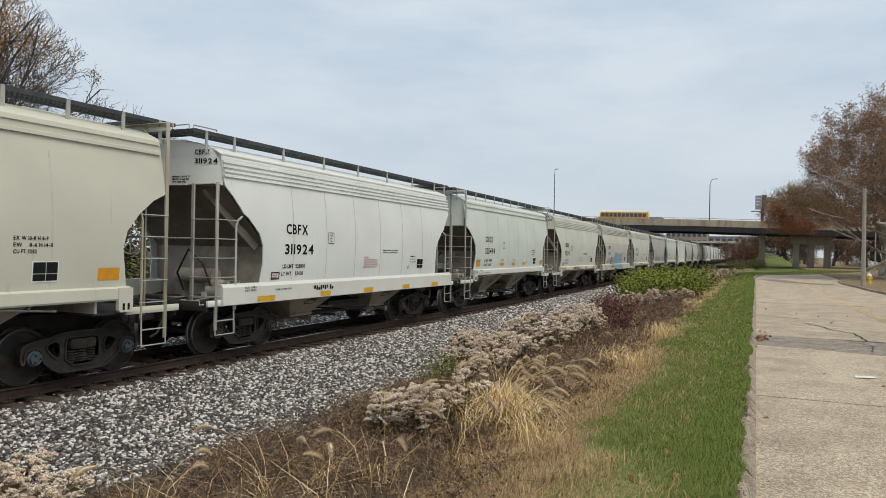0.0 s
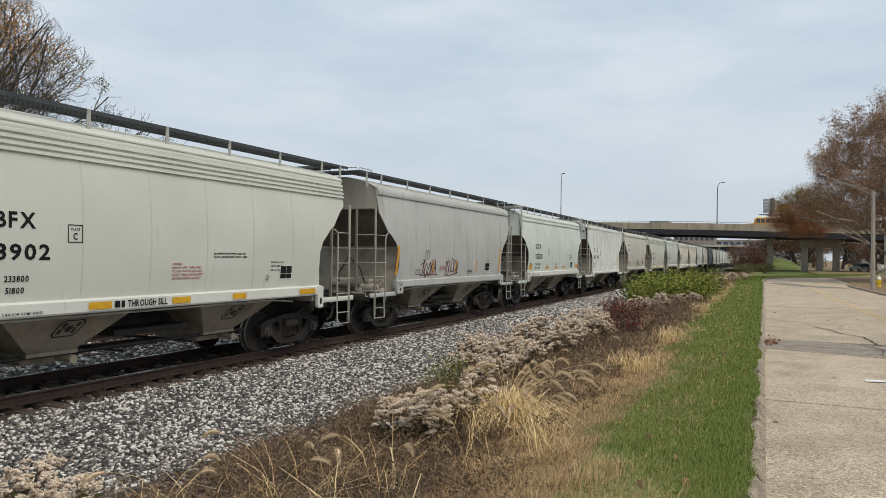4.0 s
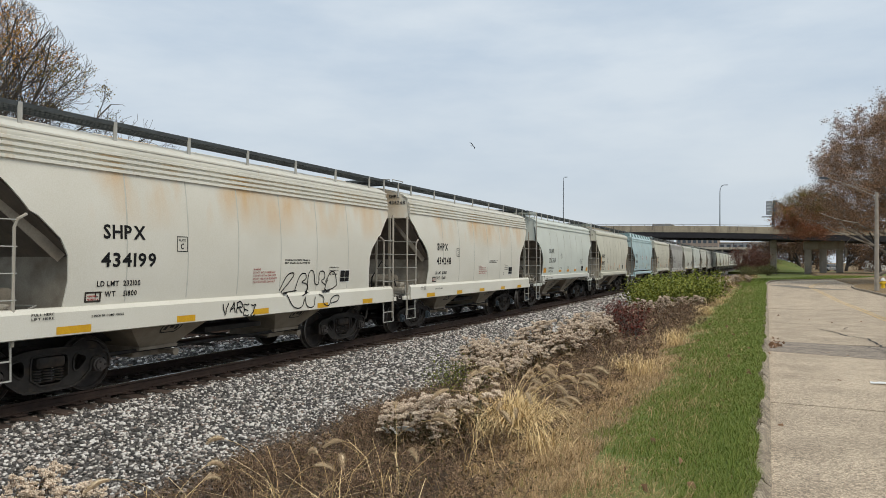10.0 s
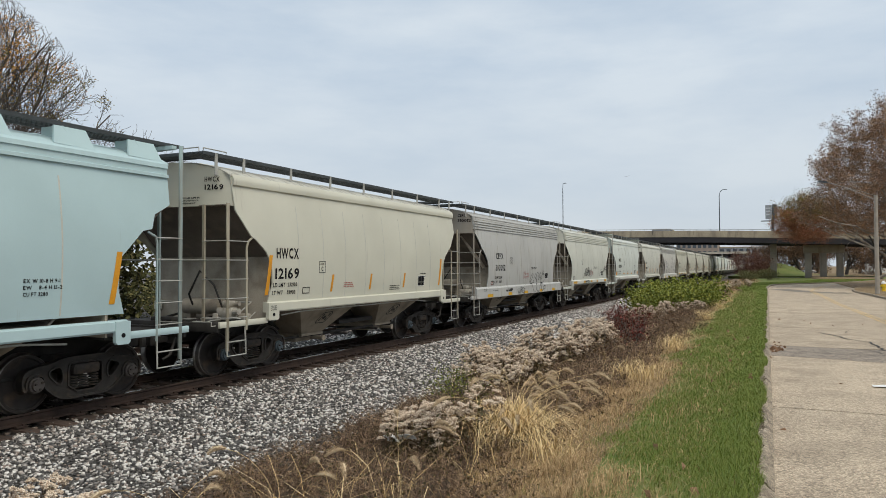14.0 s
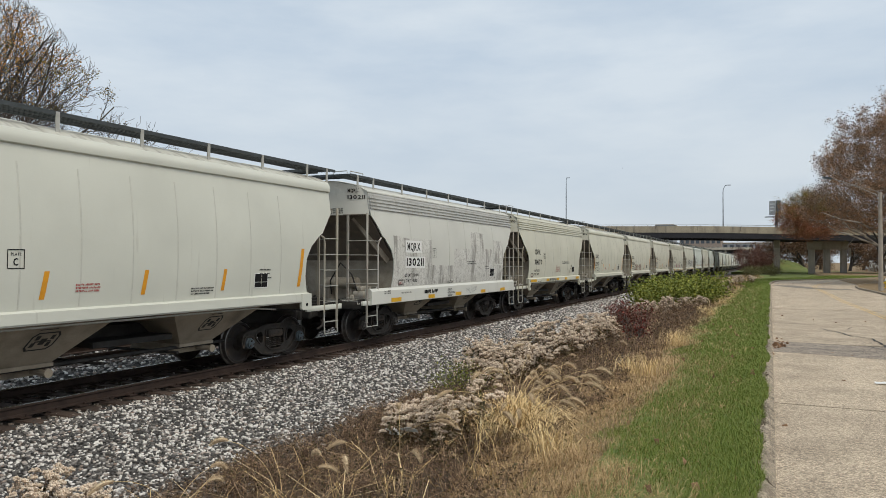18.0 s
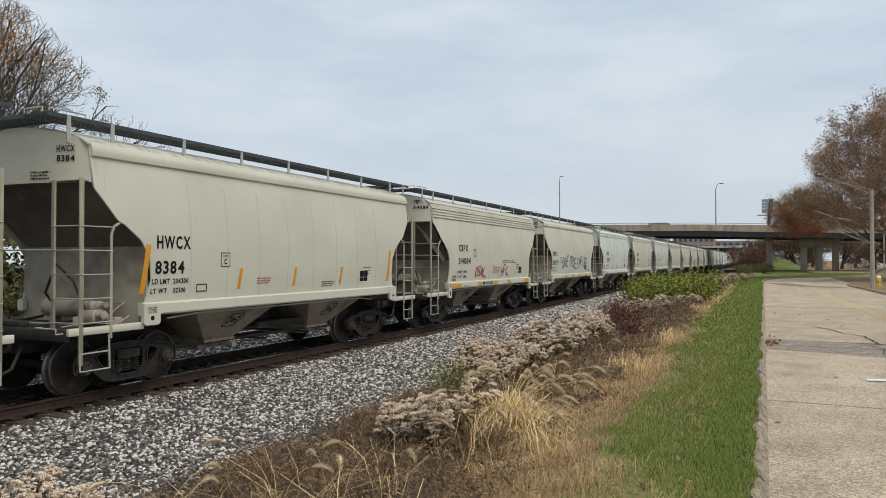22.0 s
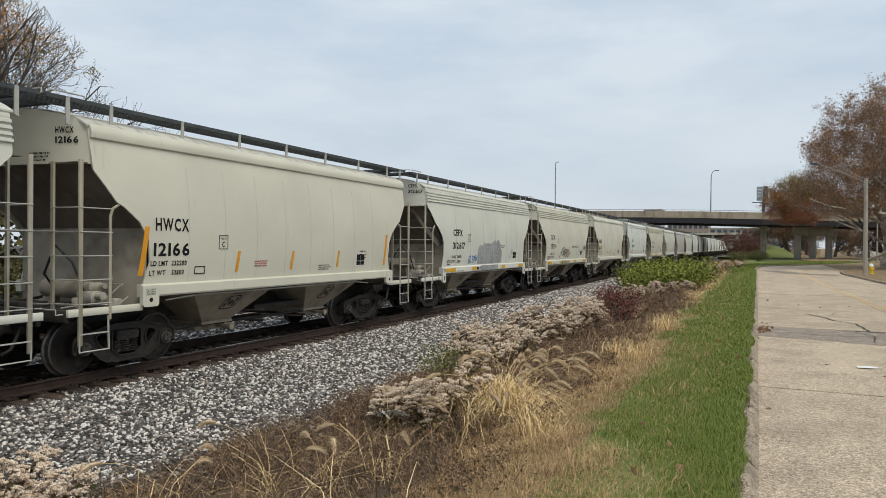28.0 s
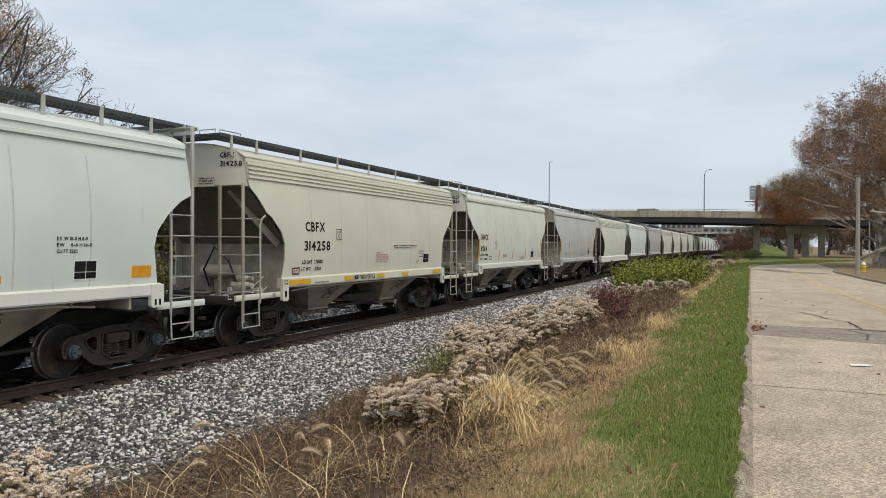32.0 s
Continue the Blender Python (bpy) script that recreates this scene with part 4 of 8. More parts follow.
def kit(style, colour):
    """The meshes of a style, painted; made once for each pair."""
    if style not in KIT:
        KIT[style] = car_meshes(style)
    if (style, colour) not in KIT:
        rows = []
        for name, me, key, poses, label in KIT[style]:
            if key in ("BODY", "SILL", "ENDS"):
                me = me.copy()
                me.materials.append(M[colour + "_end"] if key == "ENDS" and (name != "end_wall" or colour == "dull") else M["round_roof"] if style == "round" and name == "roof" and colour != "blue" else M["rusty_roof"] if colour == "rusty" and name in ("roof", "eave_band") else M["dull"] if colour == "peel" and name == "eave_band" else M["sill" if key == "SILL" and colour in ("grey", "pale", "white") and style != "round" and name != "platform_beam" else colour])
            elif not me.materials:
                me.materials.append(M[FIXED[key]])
            rows.append((name, me, poses, label))
        KIT[(style, colour)] = rows
    return KIT[(style, colour)]


def on_side(st, uv, faces, y, z, lift=0.007):
    """Lay flat lettering on the car's flank, starting at (y, z)."""
    g = Geo()
    fl = STYLES[st]["flank"]
    low = STYLES[st]["sill"][1]
    out = []
    for u, v in uv:
        zz = z + v
        x = lerp(fl, zz) if zz > low else 1.668
        out.append((x + lift, y + u, zz))
    return g.add(out, faces)


def bars(rows, w, h, gap, rnd):
    """Lines of writing too small to read: rows of short dashes."""
    vs, fs = [], []
    for k in range(rows):
        u = 0.0
        end = w * rnd.uniform(0.75, 1.0)
        while u < end:
            for _ in range(rnd.randint(3, 9)):
                d = h * rnd.uniform(0.5, 0.72)
                lo, hi = rnd.choice(((0, 1), (0, 1), (0, 0.62), (0.3, 1)))
                o, v = len(vs), -k * gap
                vs += [(u, v + lo * h), (u + d, v + lo * h), (u + d, v + hi * h), (u, v + hi * h)]
                fs.append((o, o + 1, o + 2, o + 3))
                u += d + 0.22 * h
                if u > end:
                    break
            u += h * 0.6
    return vs, fs


def frame_uv(w, h, t):
    vs = [(0, 0), (w, 0), (w, h), (0, h), (t, t), (w - t, t), (w - t, h - t), (t, h - t)]
    return vs, [(0, 1, 5, 4), (1, 2, 6, 5), (2, 3, 7, 6), (3, 0, 4, 7)]


def rect(w, h, skew=0.0):
    n = max(1, round(h / 0.14))
    return [(skew * k / n + s * w, h * k / n) for k in range(n + 1) for s in (0, 1)], [(2 * k, 2 * k + 1, 2 * k + 3, 2 * k + 2) for k in range(n)]


def filled(low, high, n, rows=6):
    """A sprayed area between two wavy edges low(s) and high(s), s from 0 to 1."""
    vs = []
    for i in range(n):
        (a, b), (c, d) = low(i / (n - 1)), high(i / (n - 1))
        vs += [(a + (c - a) * j / rows, b + (d - b) * j / rows) for j in range(rows + 1)]
    m = rows + 1
    return vs, [(m * i + j, m * i + m + j, m * i + m + j + 1, m * i + j + 1) for i in range(n - 1) for j in range(rows)]


def lettering(rows, h, gap, w):
    """Readable lines one below the other; w is the longest line's length."""
    uv, fs, most = [], [], max(len(s) for s in rows)
    for k, s in enumerate(rows):
        v2, f2 = text_geo(s, h, w * len(s) / most)
        fs += [tuple(q + len(uv) for q in f) for f in f2]
        uv += [(u, v - k * gap) for u, v in v2]
    return uv, fs


def write(car, st, name, uvf, y, z, m, lift=0.007, label=""):
    me = on_side(st, uvf[0], uvf[1], y, z, lift).mesh(name)
    me.materials.append(m)
    ob = part(name, me, car, label)
    if name.endswith(("stencil", "print", "scrawl", "outline", "edge", "haze", "limit", "weight", "maker_mark")):
        tagged(ob, kind="stuff")
    return ob


COLOUR_WORDS = {"grey": "light grey", "pale": "pale grey", "cream": "cream", "beige": "beige-grey", "dull": "dull grey", "white": "white", "blue": "pale blue", "rusty": "rust-stained cream", "peel": "peeling white"}
STYLE_WORDS = {"deep": "with deep sill", "thin": "with yellow-striped sill", "tall": "with tall corner ladders", "round": "with rounded eaves", "ribbed": "with upright side posts", "gusset": "with roof gussets"}
# pieces that sit on a part of the car rather than on the car itself
HOLDS = {"spring_nest": "side_frame", "rung": "corner_stile", "lifting_eye": "jacking_pad", "valve_plate": "hopper_bay", "outlet_gate": "hopper_bay", "roof_hatch": "roof", "walkway_post": "running_board", "weld_seam": "side_sheet", "side_post": "side_sheet", "end_post": "end_wall"}
# stencilled load limit and light weight, in hundreds of pounds
WEIGHTS = {"312593": (2334, 526), "102539": (2332, 528), "325355": (2345, 515), "12169": (2321, 539), "12166": (2322, 538), "314084": (2329, 531)}
WHEELS = []
CARS = []


def hopper_car(i, style, colour, mark="", number="", tag="", detail=True):
    rnd = random.Random(100 + i)
    car = thing("hopper_car", "%s covered hopper rail car %s%s" % (COLOUR_WORDS[colour], STYLE_WORDS[style], " and spray-painted tags" if tag else ""), "rail car", "hopper cars of the train")
    st, placed = STYLES[style], {}
    for name, me, poses, label in kit(style, colour):
        if name == "weld_seam" and number == "309270":
            continue
        if not detail and name in ("jacking_pad", "platform_beam", "side_stile", "bolster_web", "end_brace", "end_stanchion", "outlet_gate", "weld_seam", "walkway_post", "walkway_bracket", "rung", "grab_iron", "sill_grab_iron", "lifting_eye", "valve_plate", "roof_hatch", "brake_pipe", "control_valve", "branch_pipe", "brake_rod", "train_line", "brake_reservoir", "brake_wheel", "brake_beam", "spring_nest", "end_stile", "end_soffit", "coupler", "stirrup_step"):
            continue
        up = HOLDS.get(name)
        row = []
        for k, m in enumerate(poses):
            if up in placed:
                host, hm = placed[up][2 * k if name == "spring_nest" else k % len(placed[up])]
                ob = part(name, me, host, label, at=hm.inverted() @ m)
            else:
                ob = part(name, me, car, label, at=m)
            row.append((ob, m))
            if name in ("end_walkway", "walkway_posts", "spring_nest", "valve_plate"):
                tagged(ob, kind="stuff")
        placed[name] = row
    cap = KIT.setdefault("caps", [wheelset_mesh(M["cap"]), wheelset_mesh(M["cap_dark"])])[0 if rnd.random() < 0.4 else 1]
    for y in st["trucks"]:
        for s in (-1, 1):
            w = part("wheelset", cap, car, at=Matrix.Translation((0, y + s * AXLE, WHEEL_R)))
            WHEELS.append(w)
    CARS.append((i, car))
    if not detail:
        return car
    black, orange = M["black"], M["orange"]
    # reflectors and small stencils
    if style in ("thin", "deep"):
        a, b = st["sill"]
        zc = (a + b) / 2
        for y, w in ((1.95, 0.85), (4.35, 0.43), (6.08, 0.44), (7.67, 0.40), (9.9, 0.63)) if style == "thin" else ((1.6, 0.6), (3.98, 0.45), (6.06, 0.5), (8.36, 0.45), (10.42, 0.5)):
            write(car, style, "reflector", rect(w, 0.115), y, zc - 0.06 if style == "thin" else 1.10, M["amber"], 0.006)
        if style == "thin":
            write(car, style, "maker_mark", ([(0, 0), (0.1, 0), (0.1, 0.11), (0, 0.11), (0.13, 0), (0.2, 0), (0.2, 0.11), (0.13, 0.11)], [(0, 1, 2, 3), (4, 5, 6, 7)]), 4.84, zc - 0.055, black)
            write(car, style, "sill_lettering", text_geo("THROUGH SILL", 0.11, 0.86), 5.10, zc - 0.055, black)
        elif colour != "rusty":
            write(car, style, "maker_mark", bars(1, 1.0, 0.11, 0.1, rnd), 3.7, 1.26, black)
        if style == "deep":
            write(car, style, "lift_stencil", lettering(("PULL HERE", "LIFT HERE"), 0.035, 0.062, 0.36), 1.2, 1.40, black)
        else:
            write(car, style, "lift_stencil", lettering(("LIFT", "HERE"), 0.038, 0.062, 0.13), 1.74, 1.41, black, 0.012)
            write(car, style, "jack_stencil", lettering(("JACK", "HERE"), 0.032, 0.05, 0.13), 1.40, 1.145, black, -0.062)
        write(car, style, "card_holder", frame_uv(0.30, 0.17, 0.03), 2.12, 1.55, M["truck"])
        write(car, style, "small_print", bars(2, 0.2, 0.03, 0.05, rnd), 2.17, 1.63, M["red"])
        write(car, style, "sill_stencil", lettering(("2 INCH HF COMP SHOES",), 0.035, 0.06, 0.62), 2.2 if style == "deep" else 2.95, 1.32, black)
        if tag not in ("blue", "peeled"):
            write(car, style, "warning_stencil", lettering(("WARNING", "DO NOT APPLY VIBRATORS", "TO ANY PART OF CAR BODY", "EXCEPT VIBRATOR BRACKETS", "USE ON LOADED CAR ONLY"), 0.038, 0.066, 0.78), 6.1, 2.02, M["red"])
        if tag != "blue":
            write(car, style, "small_print", bars(2, 1.7 if colour == "cream" else 1.0, 0.035, 0.065, rnd), 7.15, 2.22, black)
        else:
            write(car, style, "small_print", bars(2, 0.95, 0.035, 0.065, rnd), 8.9, 2.22, black)
        write(car, style, "diamond_mark", ([(0, 0.07), (0.055, 0), (0.11, 0.07), (0.055, 0.14), (0.015, 0.07), (0.055, 0.02), (0.095, 0.07), (0.055, 0.12)], [(0, 1, 5, 4), (1, 2, 6, 5), (2, 3, 7, 6), (3, 0, 4, 7)]), 8.75, 1.66, black)
    elif style == "tall":
        for y, w, h in ((1.57, 0.44, 0.21), (4.33, 0.47, 0.11), (5.91, 0.47, 0.11), (7.44, 0.45, 0.11), (10.2, 0.42, 0.2)):
            write(car, style, "reflector", rect(w, h), y, 1.68, orange, 0.006)
        for y in (1.62, 4.4, 5.95):
            write(car, style, "small_print", bars(3, 0.44, 0.016, 0.036, rnd), y, 1.93 if y < 2 else 1.93, black)
        write(car, style, "white_decal", rect(0.32, 0.12), 7.55, 1.82, M["decal"], 0.006)
        write(car, style, "sill_stencil", lettering(("2 INCH HF COMP SHOES",), 0.035, 0.05, 0.8), 2.25, 1.40, black)
        write(car, style, "lift_stencil", lettering(("JACK HERE", "LIFT HERE"), 0.04, 0.075, 0.24), 1.38, 1.49, black, 0.012)
        write(car, style, "placard_holder", frame_uv(0.30, 0.13, 0.012), 1.86, 1.39, M["truck"])
    elif number == "309270":
        for y in (1.5, 4.11, 5.66, 7.21, 8.71, 10.2):
            write(car, style, "reflector", rect(0.48, 0.10), y, 1.33, orange, 0.006)
        write(car, style, "small_print", bars(3, 0.6, 0.028, 0.05, rnd), 9.4, 1.72, black)
    else:
        for k, y in enumerate((1.52, 4.0, 5.85, 7.78, 10.22) if style != "ribbed" else (2.12, 4.3, 6.2, 8.0, 10.1)):
            big = k in (0, 4)
            write(car, style, "reflector", rect(0.11 if big else 0.085, 0.86 if big else 0.42, 0.13 if big else 0.07), y, 1.67, orange, 0.006)
        write(car, style, "warning_stencil", bars(3, 0.5, 0.03, 0.05, rnd), 4.6, 1.86, M["red"])
        if style == "round":
            write(car, style, "card_holder", frame_uv(0.28, 0.15, 0.02), 2.86, 1.66, M["truck"])
            write(car, style, "lift_stencil", lettering(("PULL HERE", "LIFT HERE", "JACK HERE"), 0.024, 0.04, 0.2), 1.66, 1.42, black, 0.012)
        write(car, style, "small_print", bars(3, 0.6, 0.028, 0.05, rnd), 7.0, 1.72, black)
    if number == "130211":
        write(car, style, "caution_lettering", text_geo("CAUTION", 0.085, 0.47), 5.55, 1.53, black)
        write(car, style, "caution_stencil", lettering(("OPEN HATCH", "BEFORE UNLOADING", "COMPARTMENT"), 0.062, 0.098, 0.56), 5.42, 1.29, black)
    sizes = ("EX W 10-8 H 9-1", "EW    8-4 H 15-2", "CU FT 3280") if colour == "blue" else ("EX W 10-8 H 8-9", "EW    8-6 H 14-11", "CU FT 3282") if style == "tall" else None
    write(car, style, "measure_stencil", lettering(sizes, 0.055, 0.098, 0.62) if sizes else bars(3, 0.42, 0.028, 0.085, rnd), 8.75 if sizes else 8.9, 2.31 if style == "tall" else 2.05, black)
    ys = {"deep": 9.38, "thin": 9.22, "tall": 9.05}.get(style, 8.75)
    if style != "gusset":
        write(car, style, "consolidated_stencil", ([(0, 0), (0.20, 0), (0.20, 0.10), (0, 0.10), (0.215, 0), (0.40, 0), (0.40, 0.10), (0.215, 0.10), (0, 0.115), (0.20, 0.115), (0.20, 0.28), (0, 0.28), (0.215, 0.115), (0.40, 0.115), (0.40, 0.28), (0.215, 0.28)], [(0, 1, 2, 3), (4, 5, 6, 7), (8, 9, 10, 11), (12, 13, 14, 15)]), ys + 0.02, 1.70, black, 0.008)
        write(car, style, "stencil_border", frame_uv(0.44, 0.32, 0.02), ys, 1.68, M["decal"], 0.0065)
    uv, fs = frame_uv(0.26, 0.28, 0.014)
    for s, (a, b), du, dv in (("C", (0.1, 0.075), 0.09, 0.05), ("PLATE", (0.04, 0.15), 0.055, 0.19)):
        v2, f2 = text_geo(s, a, b)
        o = len(uv)
        uv = uv + [(u + du, v + dv) for u, v in v2]
        fs = fs + [tuple(q + o for q in f) for f in f2]
    nearer = 0.18 if mark == "SHPX" else 0.0
    y_mark = {"ribbed": 2.35, "round": 1.85, "tall": 2.49, "gusset": 1.95}.get(style, 2.57) - nearer
    write(car, style, "plate_stencil", (uv, fs), {"round": 3.23 if tag == "empire" else 3.5, "tall": 4.62, "deep": 4.33, "thin": 3.98}.get(style, 4.1) - 1.9 * nearer, 2.13 if style == "round" else 2.38, black)
    k, gap = (0.22, 0.46) if style != "round" else (0.22, 0.45)
    if mark:
        y = y_mark
        if style == "ribbed":
            for s, zz in ((mark, 2.62), (number, 2.18)):
                write(car, style, "reporting_mark", text_geo(s[: len(s) // 2], k, 0.20 * (len(s) // 2)), 2.27, zz, black)
                write(car, style, "reporting_mark", text_geo(s[len(s) // 2:], k, 0.20 * (len(s) - len(s) // 2)), 3.10, zz, black)
        else:
            zt = 3.17 if number == "102539" else {"round": 2.47, "tall": 2.63}.get(style, 2.58)
            write(car, style, "reporting_mark", text_geo(mark, k, (0.20 if style == "round" else 0.212) * len(mark)), y + 0.04, zt, black)
            write(car, style, "car_number", text_geo(number, k, (0.172 if style == "round" else 0.187) * len(number)), y, zt - gap, black)
        zl = {"round": 1.84, "tall": 1.86, "ribbed": 1.82}.get(style, 1.80)
        write(car, style, "load_limit", text_geo("LD LMT  %d00" % WEIGHTS.get(number, (rnd.randint(2320, 2346),))[0], 0.085, 0.86), y - 0.06, zl, black)
        write(car, style, "light_weight", text_geo("LT WT    %d00" % WEIGHTS.get(number, (rnd.randint(513, 539),))[-1], 0.085, 0.82), y - 0.08, zl - 0.17, black)
        tall = style == "tall"
        ex = 0.34 if tall else 0.93
        for s, zz in ((mark, foot_z(style) + (1.06 if tall else 0.50 if style == "round" else 0.62)), (number, foot_z(style) + (0.86 if tall else 0.34 if style == "round" else 0.44))):
            uv, fs = text_geo(s, 0.115 if tall else 0.10, (0.088 if tall else 0.078) * len(s))
            me = Geo().add([(ex + u, ey(style, ex + u), zz + v) for u, v in uv], fs).mesh("end_lettering")
            me.materials.append(black)
            part("end_lettering", me, car)
        uv, fs = bars(4, 0.45, 0.035, 0.085, rnd) if tall else bars(3, 0.4, 0.03, 0.055, rnd)
        me = Geo().add([(ex + u - (0.0 if tall else 0.5), ey(style, ex + u - (0.0 if tall else 0.5)), foot_z(style) + (0.76 if tall else 0.16) + v) for u, v in uv], fs).mesh("end_stencil")
        me.materials.append(black)
        tagged(part("end_stencil", me, car), kind="stuff")
    if tag:
        graffiti(car, style, tag, rnd)
    if style == "gusset":
        ring = [(0.15 * math.cos(2 * math.pi * k / 20), 0.15 * math.sin(2 * math.pi * k / 20)) for k in range(20)]
        inner = [(u * 0.82, v * 0.82) for u, v in ring]
        for y in (5.35, 7.55):
            write(car, style, "round_decal", (ring, [tuple(range(20))]), y, 2.55, M["decal"], 0.006)
            write(car, style, "round_border", (ring + inner, [(k, (k + 1) % 20, 20 + (k + 1) % 20, 20 + k) for k in range(20)]), y, 2.55, M["red"], 0.009)
            write(car, style, "cross_mark", ([(-0.07, -0.09), (-0.04, -0.09), (0.07, 0.09), (0.04, 0.09), (0.04, -0.09), (0.07, -0.09), (-0.04, 0.09), (-0.07, 0.09)], [(0, 1, 2, 3), (4, 5, 6, 7)]), y, 2.55, black, 0.009)
    if number == "102539":
        write(car, style, "white_patch", rect(0.95, 0.36), y_mark - 0.06, 3.08, M["decal"], 0.005)
        write(car, style, "white_patch", rect(1.25, 0.34), y_mark - 0.07, 2.63, M["decal"], 0.005)
    elif number == "130211":
        write(car, style, "white_patch", rect(1.05, 0.36), y_mark - 0.06, 2.51, M["decal"], 0.006)
        write(car, style, "white_patch", rect(1.30, 0.34), y_mark - 0.07, 2.05, M["decal"], 0.006)
    elif number == "310775":
        write(car, style, "pale_patch", rect(1.28, 0.32), y_mark - 0.07, 2.07, M["pale"], 0.005)
    return car


def ey(style, x):
    """Just before the end wall's face."""
    if style == "tall":
        return 0.473
    if style == "ribbed":
        return 0.494
    return 0.66 - 0.30 * max(0.0, 1 - (x / 1.5) ** 2) - 0.008


def foot_z(style):
    return STYLES[style]["foot"]


STROKES = {
    "E": "80 00 08 88|04 64", "T": "08 88|48 40", "R": "00 08 68 86 64 04|34 80", "U": "08 02 20 60 82 88",
    "A": "00 48 80|23 63", "K": "00 08|88 04 80", "S": "87 68 28 06 24 64 82 60 20 01", "H": "00 08|80 88|04 84", "F": "00 08 88|04 64", "C": "87 68 28 06 02 20 60 81",
    "V": "08 40 88", "L": "08 00 80", "G": "87 68 28 06 02 20 60 82 84 54", "D": "00 08 58 85 83 50 00", "Z": "08 88 00 80", "J": "48 88|68 61 40 20 02",
    "M": "00 08 43 88 80", "P": "00 08 68 86 64 04", "I": "40 48",
}


def sprayed(word, width, height, rnd, thick=0.052, wild=1.0):
    """Hand-sprayed capitals made of strokes."""
    uv, fs = [], []
    step = width / len(word)
    for k, ch in enumerate(word):
        if ch == "O":
            runs = [[(4 + 4 * math.cos(a * math.pi / 8 + 1.6), 4 + 4 * math.sin(a * math.pi / 8 + 1.6)) for a in range(17)]]
        elif ch == "N":
            runs = [[(0, 0), (0, 8), (8, 0), (8, 8)]]
        else:
            runs = [[(int(q[0]), int(q[1])) for q in run.split()] for run in STROKES[ch].split("|")]
        lean, drop = rnd.uniform(0.02, 0.16) * wild, rnd.uniform(-0.04, 0.04) * wild
        for run in runs:
            fine = []
            for (a, b), (c, d) in zip(run, run[1:]):
                n = 1 if ch == "O" else 5
                fine += [(a + (c - a) * j / n, b + (d - b) * j / n) for j in range(n)]
            fine.append(run[-1])
            pts = [((k + 0.07) * step + u / 8 * step * 0.74 + lean * v / 8 * height + 0.012 * math.sin(v * 1.1 + k), v / 8 * height + drop + 0.012 * math.sin(u + k * 2)) for u, v in fine]
            v2, f2 = ribbon(pts, thick)
            fs += [tuple(q + len(uv) for q in f) for f in f2]
            uv += v2
    return uv, fs


def drawn(lines, width, height, thick):
    """Spray lines through points given in tenths of the width and height, rounded off."""
    uv, fs = [], []
    for line in lines.split("|"):
        pts = [(float(q.split(",")[0]) / 10 * width, float(q.split(",")[1]) / 10 * height) for q in line.split()]
        for _ in range(2):
            out = [pts[0]]
            for a, b in zip(pts, pts[1:]):
                out += [(0.75 * a[0] + 0.25 * b[0], 0.75 * a[1] + 0.25 * b[1]), (0.25 * a[0] + 0.75 * b[0], 0.25 * a[1] + 0.75 * b[1])]
            pts = out + [pts[-1]]
        v2, f2 = ribbon(pts, thick)
        fs += [tuple(q + len(uv) for q in f) for f in f2]
        uv += v2
    return uv, fs


def edged(top, width, height, low=0.02, n=70):
    """A sprayed field under a stepped upper edge, and the line along that edge."""
    hi = [(width * k / (n - 1), height * lerp(top, k / (n - 1))) for k in range(n)]
    line = [(u, v) for u, v in hi]
    return filled(lambda t: (width * t, low), lambda t: (width * t, height * lerp(top, t)), n), ribbon(line, 0.03)


BUBBLES = "0.9,1.5 0.3,4 0.6,7.5 1.5,8.6 2.2,7.2 2.4,4 2,1.5 0.9,1.5|1.3,3.6 1.2,6 1.5,7 1.8,6 1.7,3.6 1.3,3.6|2.6,0.4 2.6,5.6 2.3,8.2 2.6,9 3.3,7.4 4.4,8 4.4,6 3.6,5.4 3.7,0.4|4,0.4 4.2,3 4.6,2 5.2,2.4 5.4,5.6 4.9,7.6 6,8.2 6.4,6 6.3,0.4|6.7,0.4 6.6,5.4 6.5,8 7.6,8.4 7.7,5.6 8.3,5.6 8.6,8.2 9.9,9.2 9.2,6 8.6,2.6 8.6,0.4|6.9,3.6 7.5,3.8 8.4,3.6"


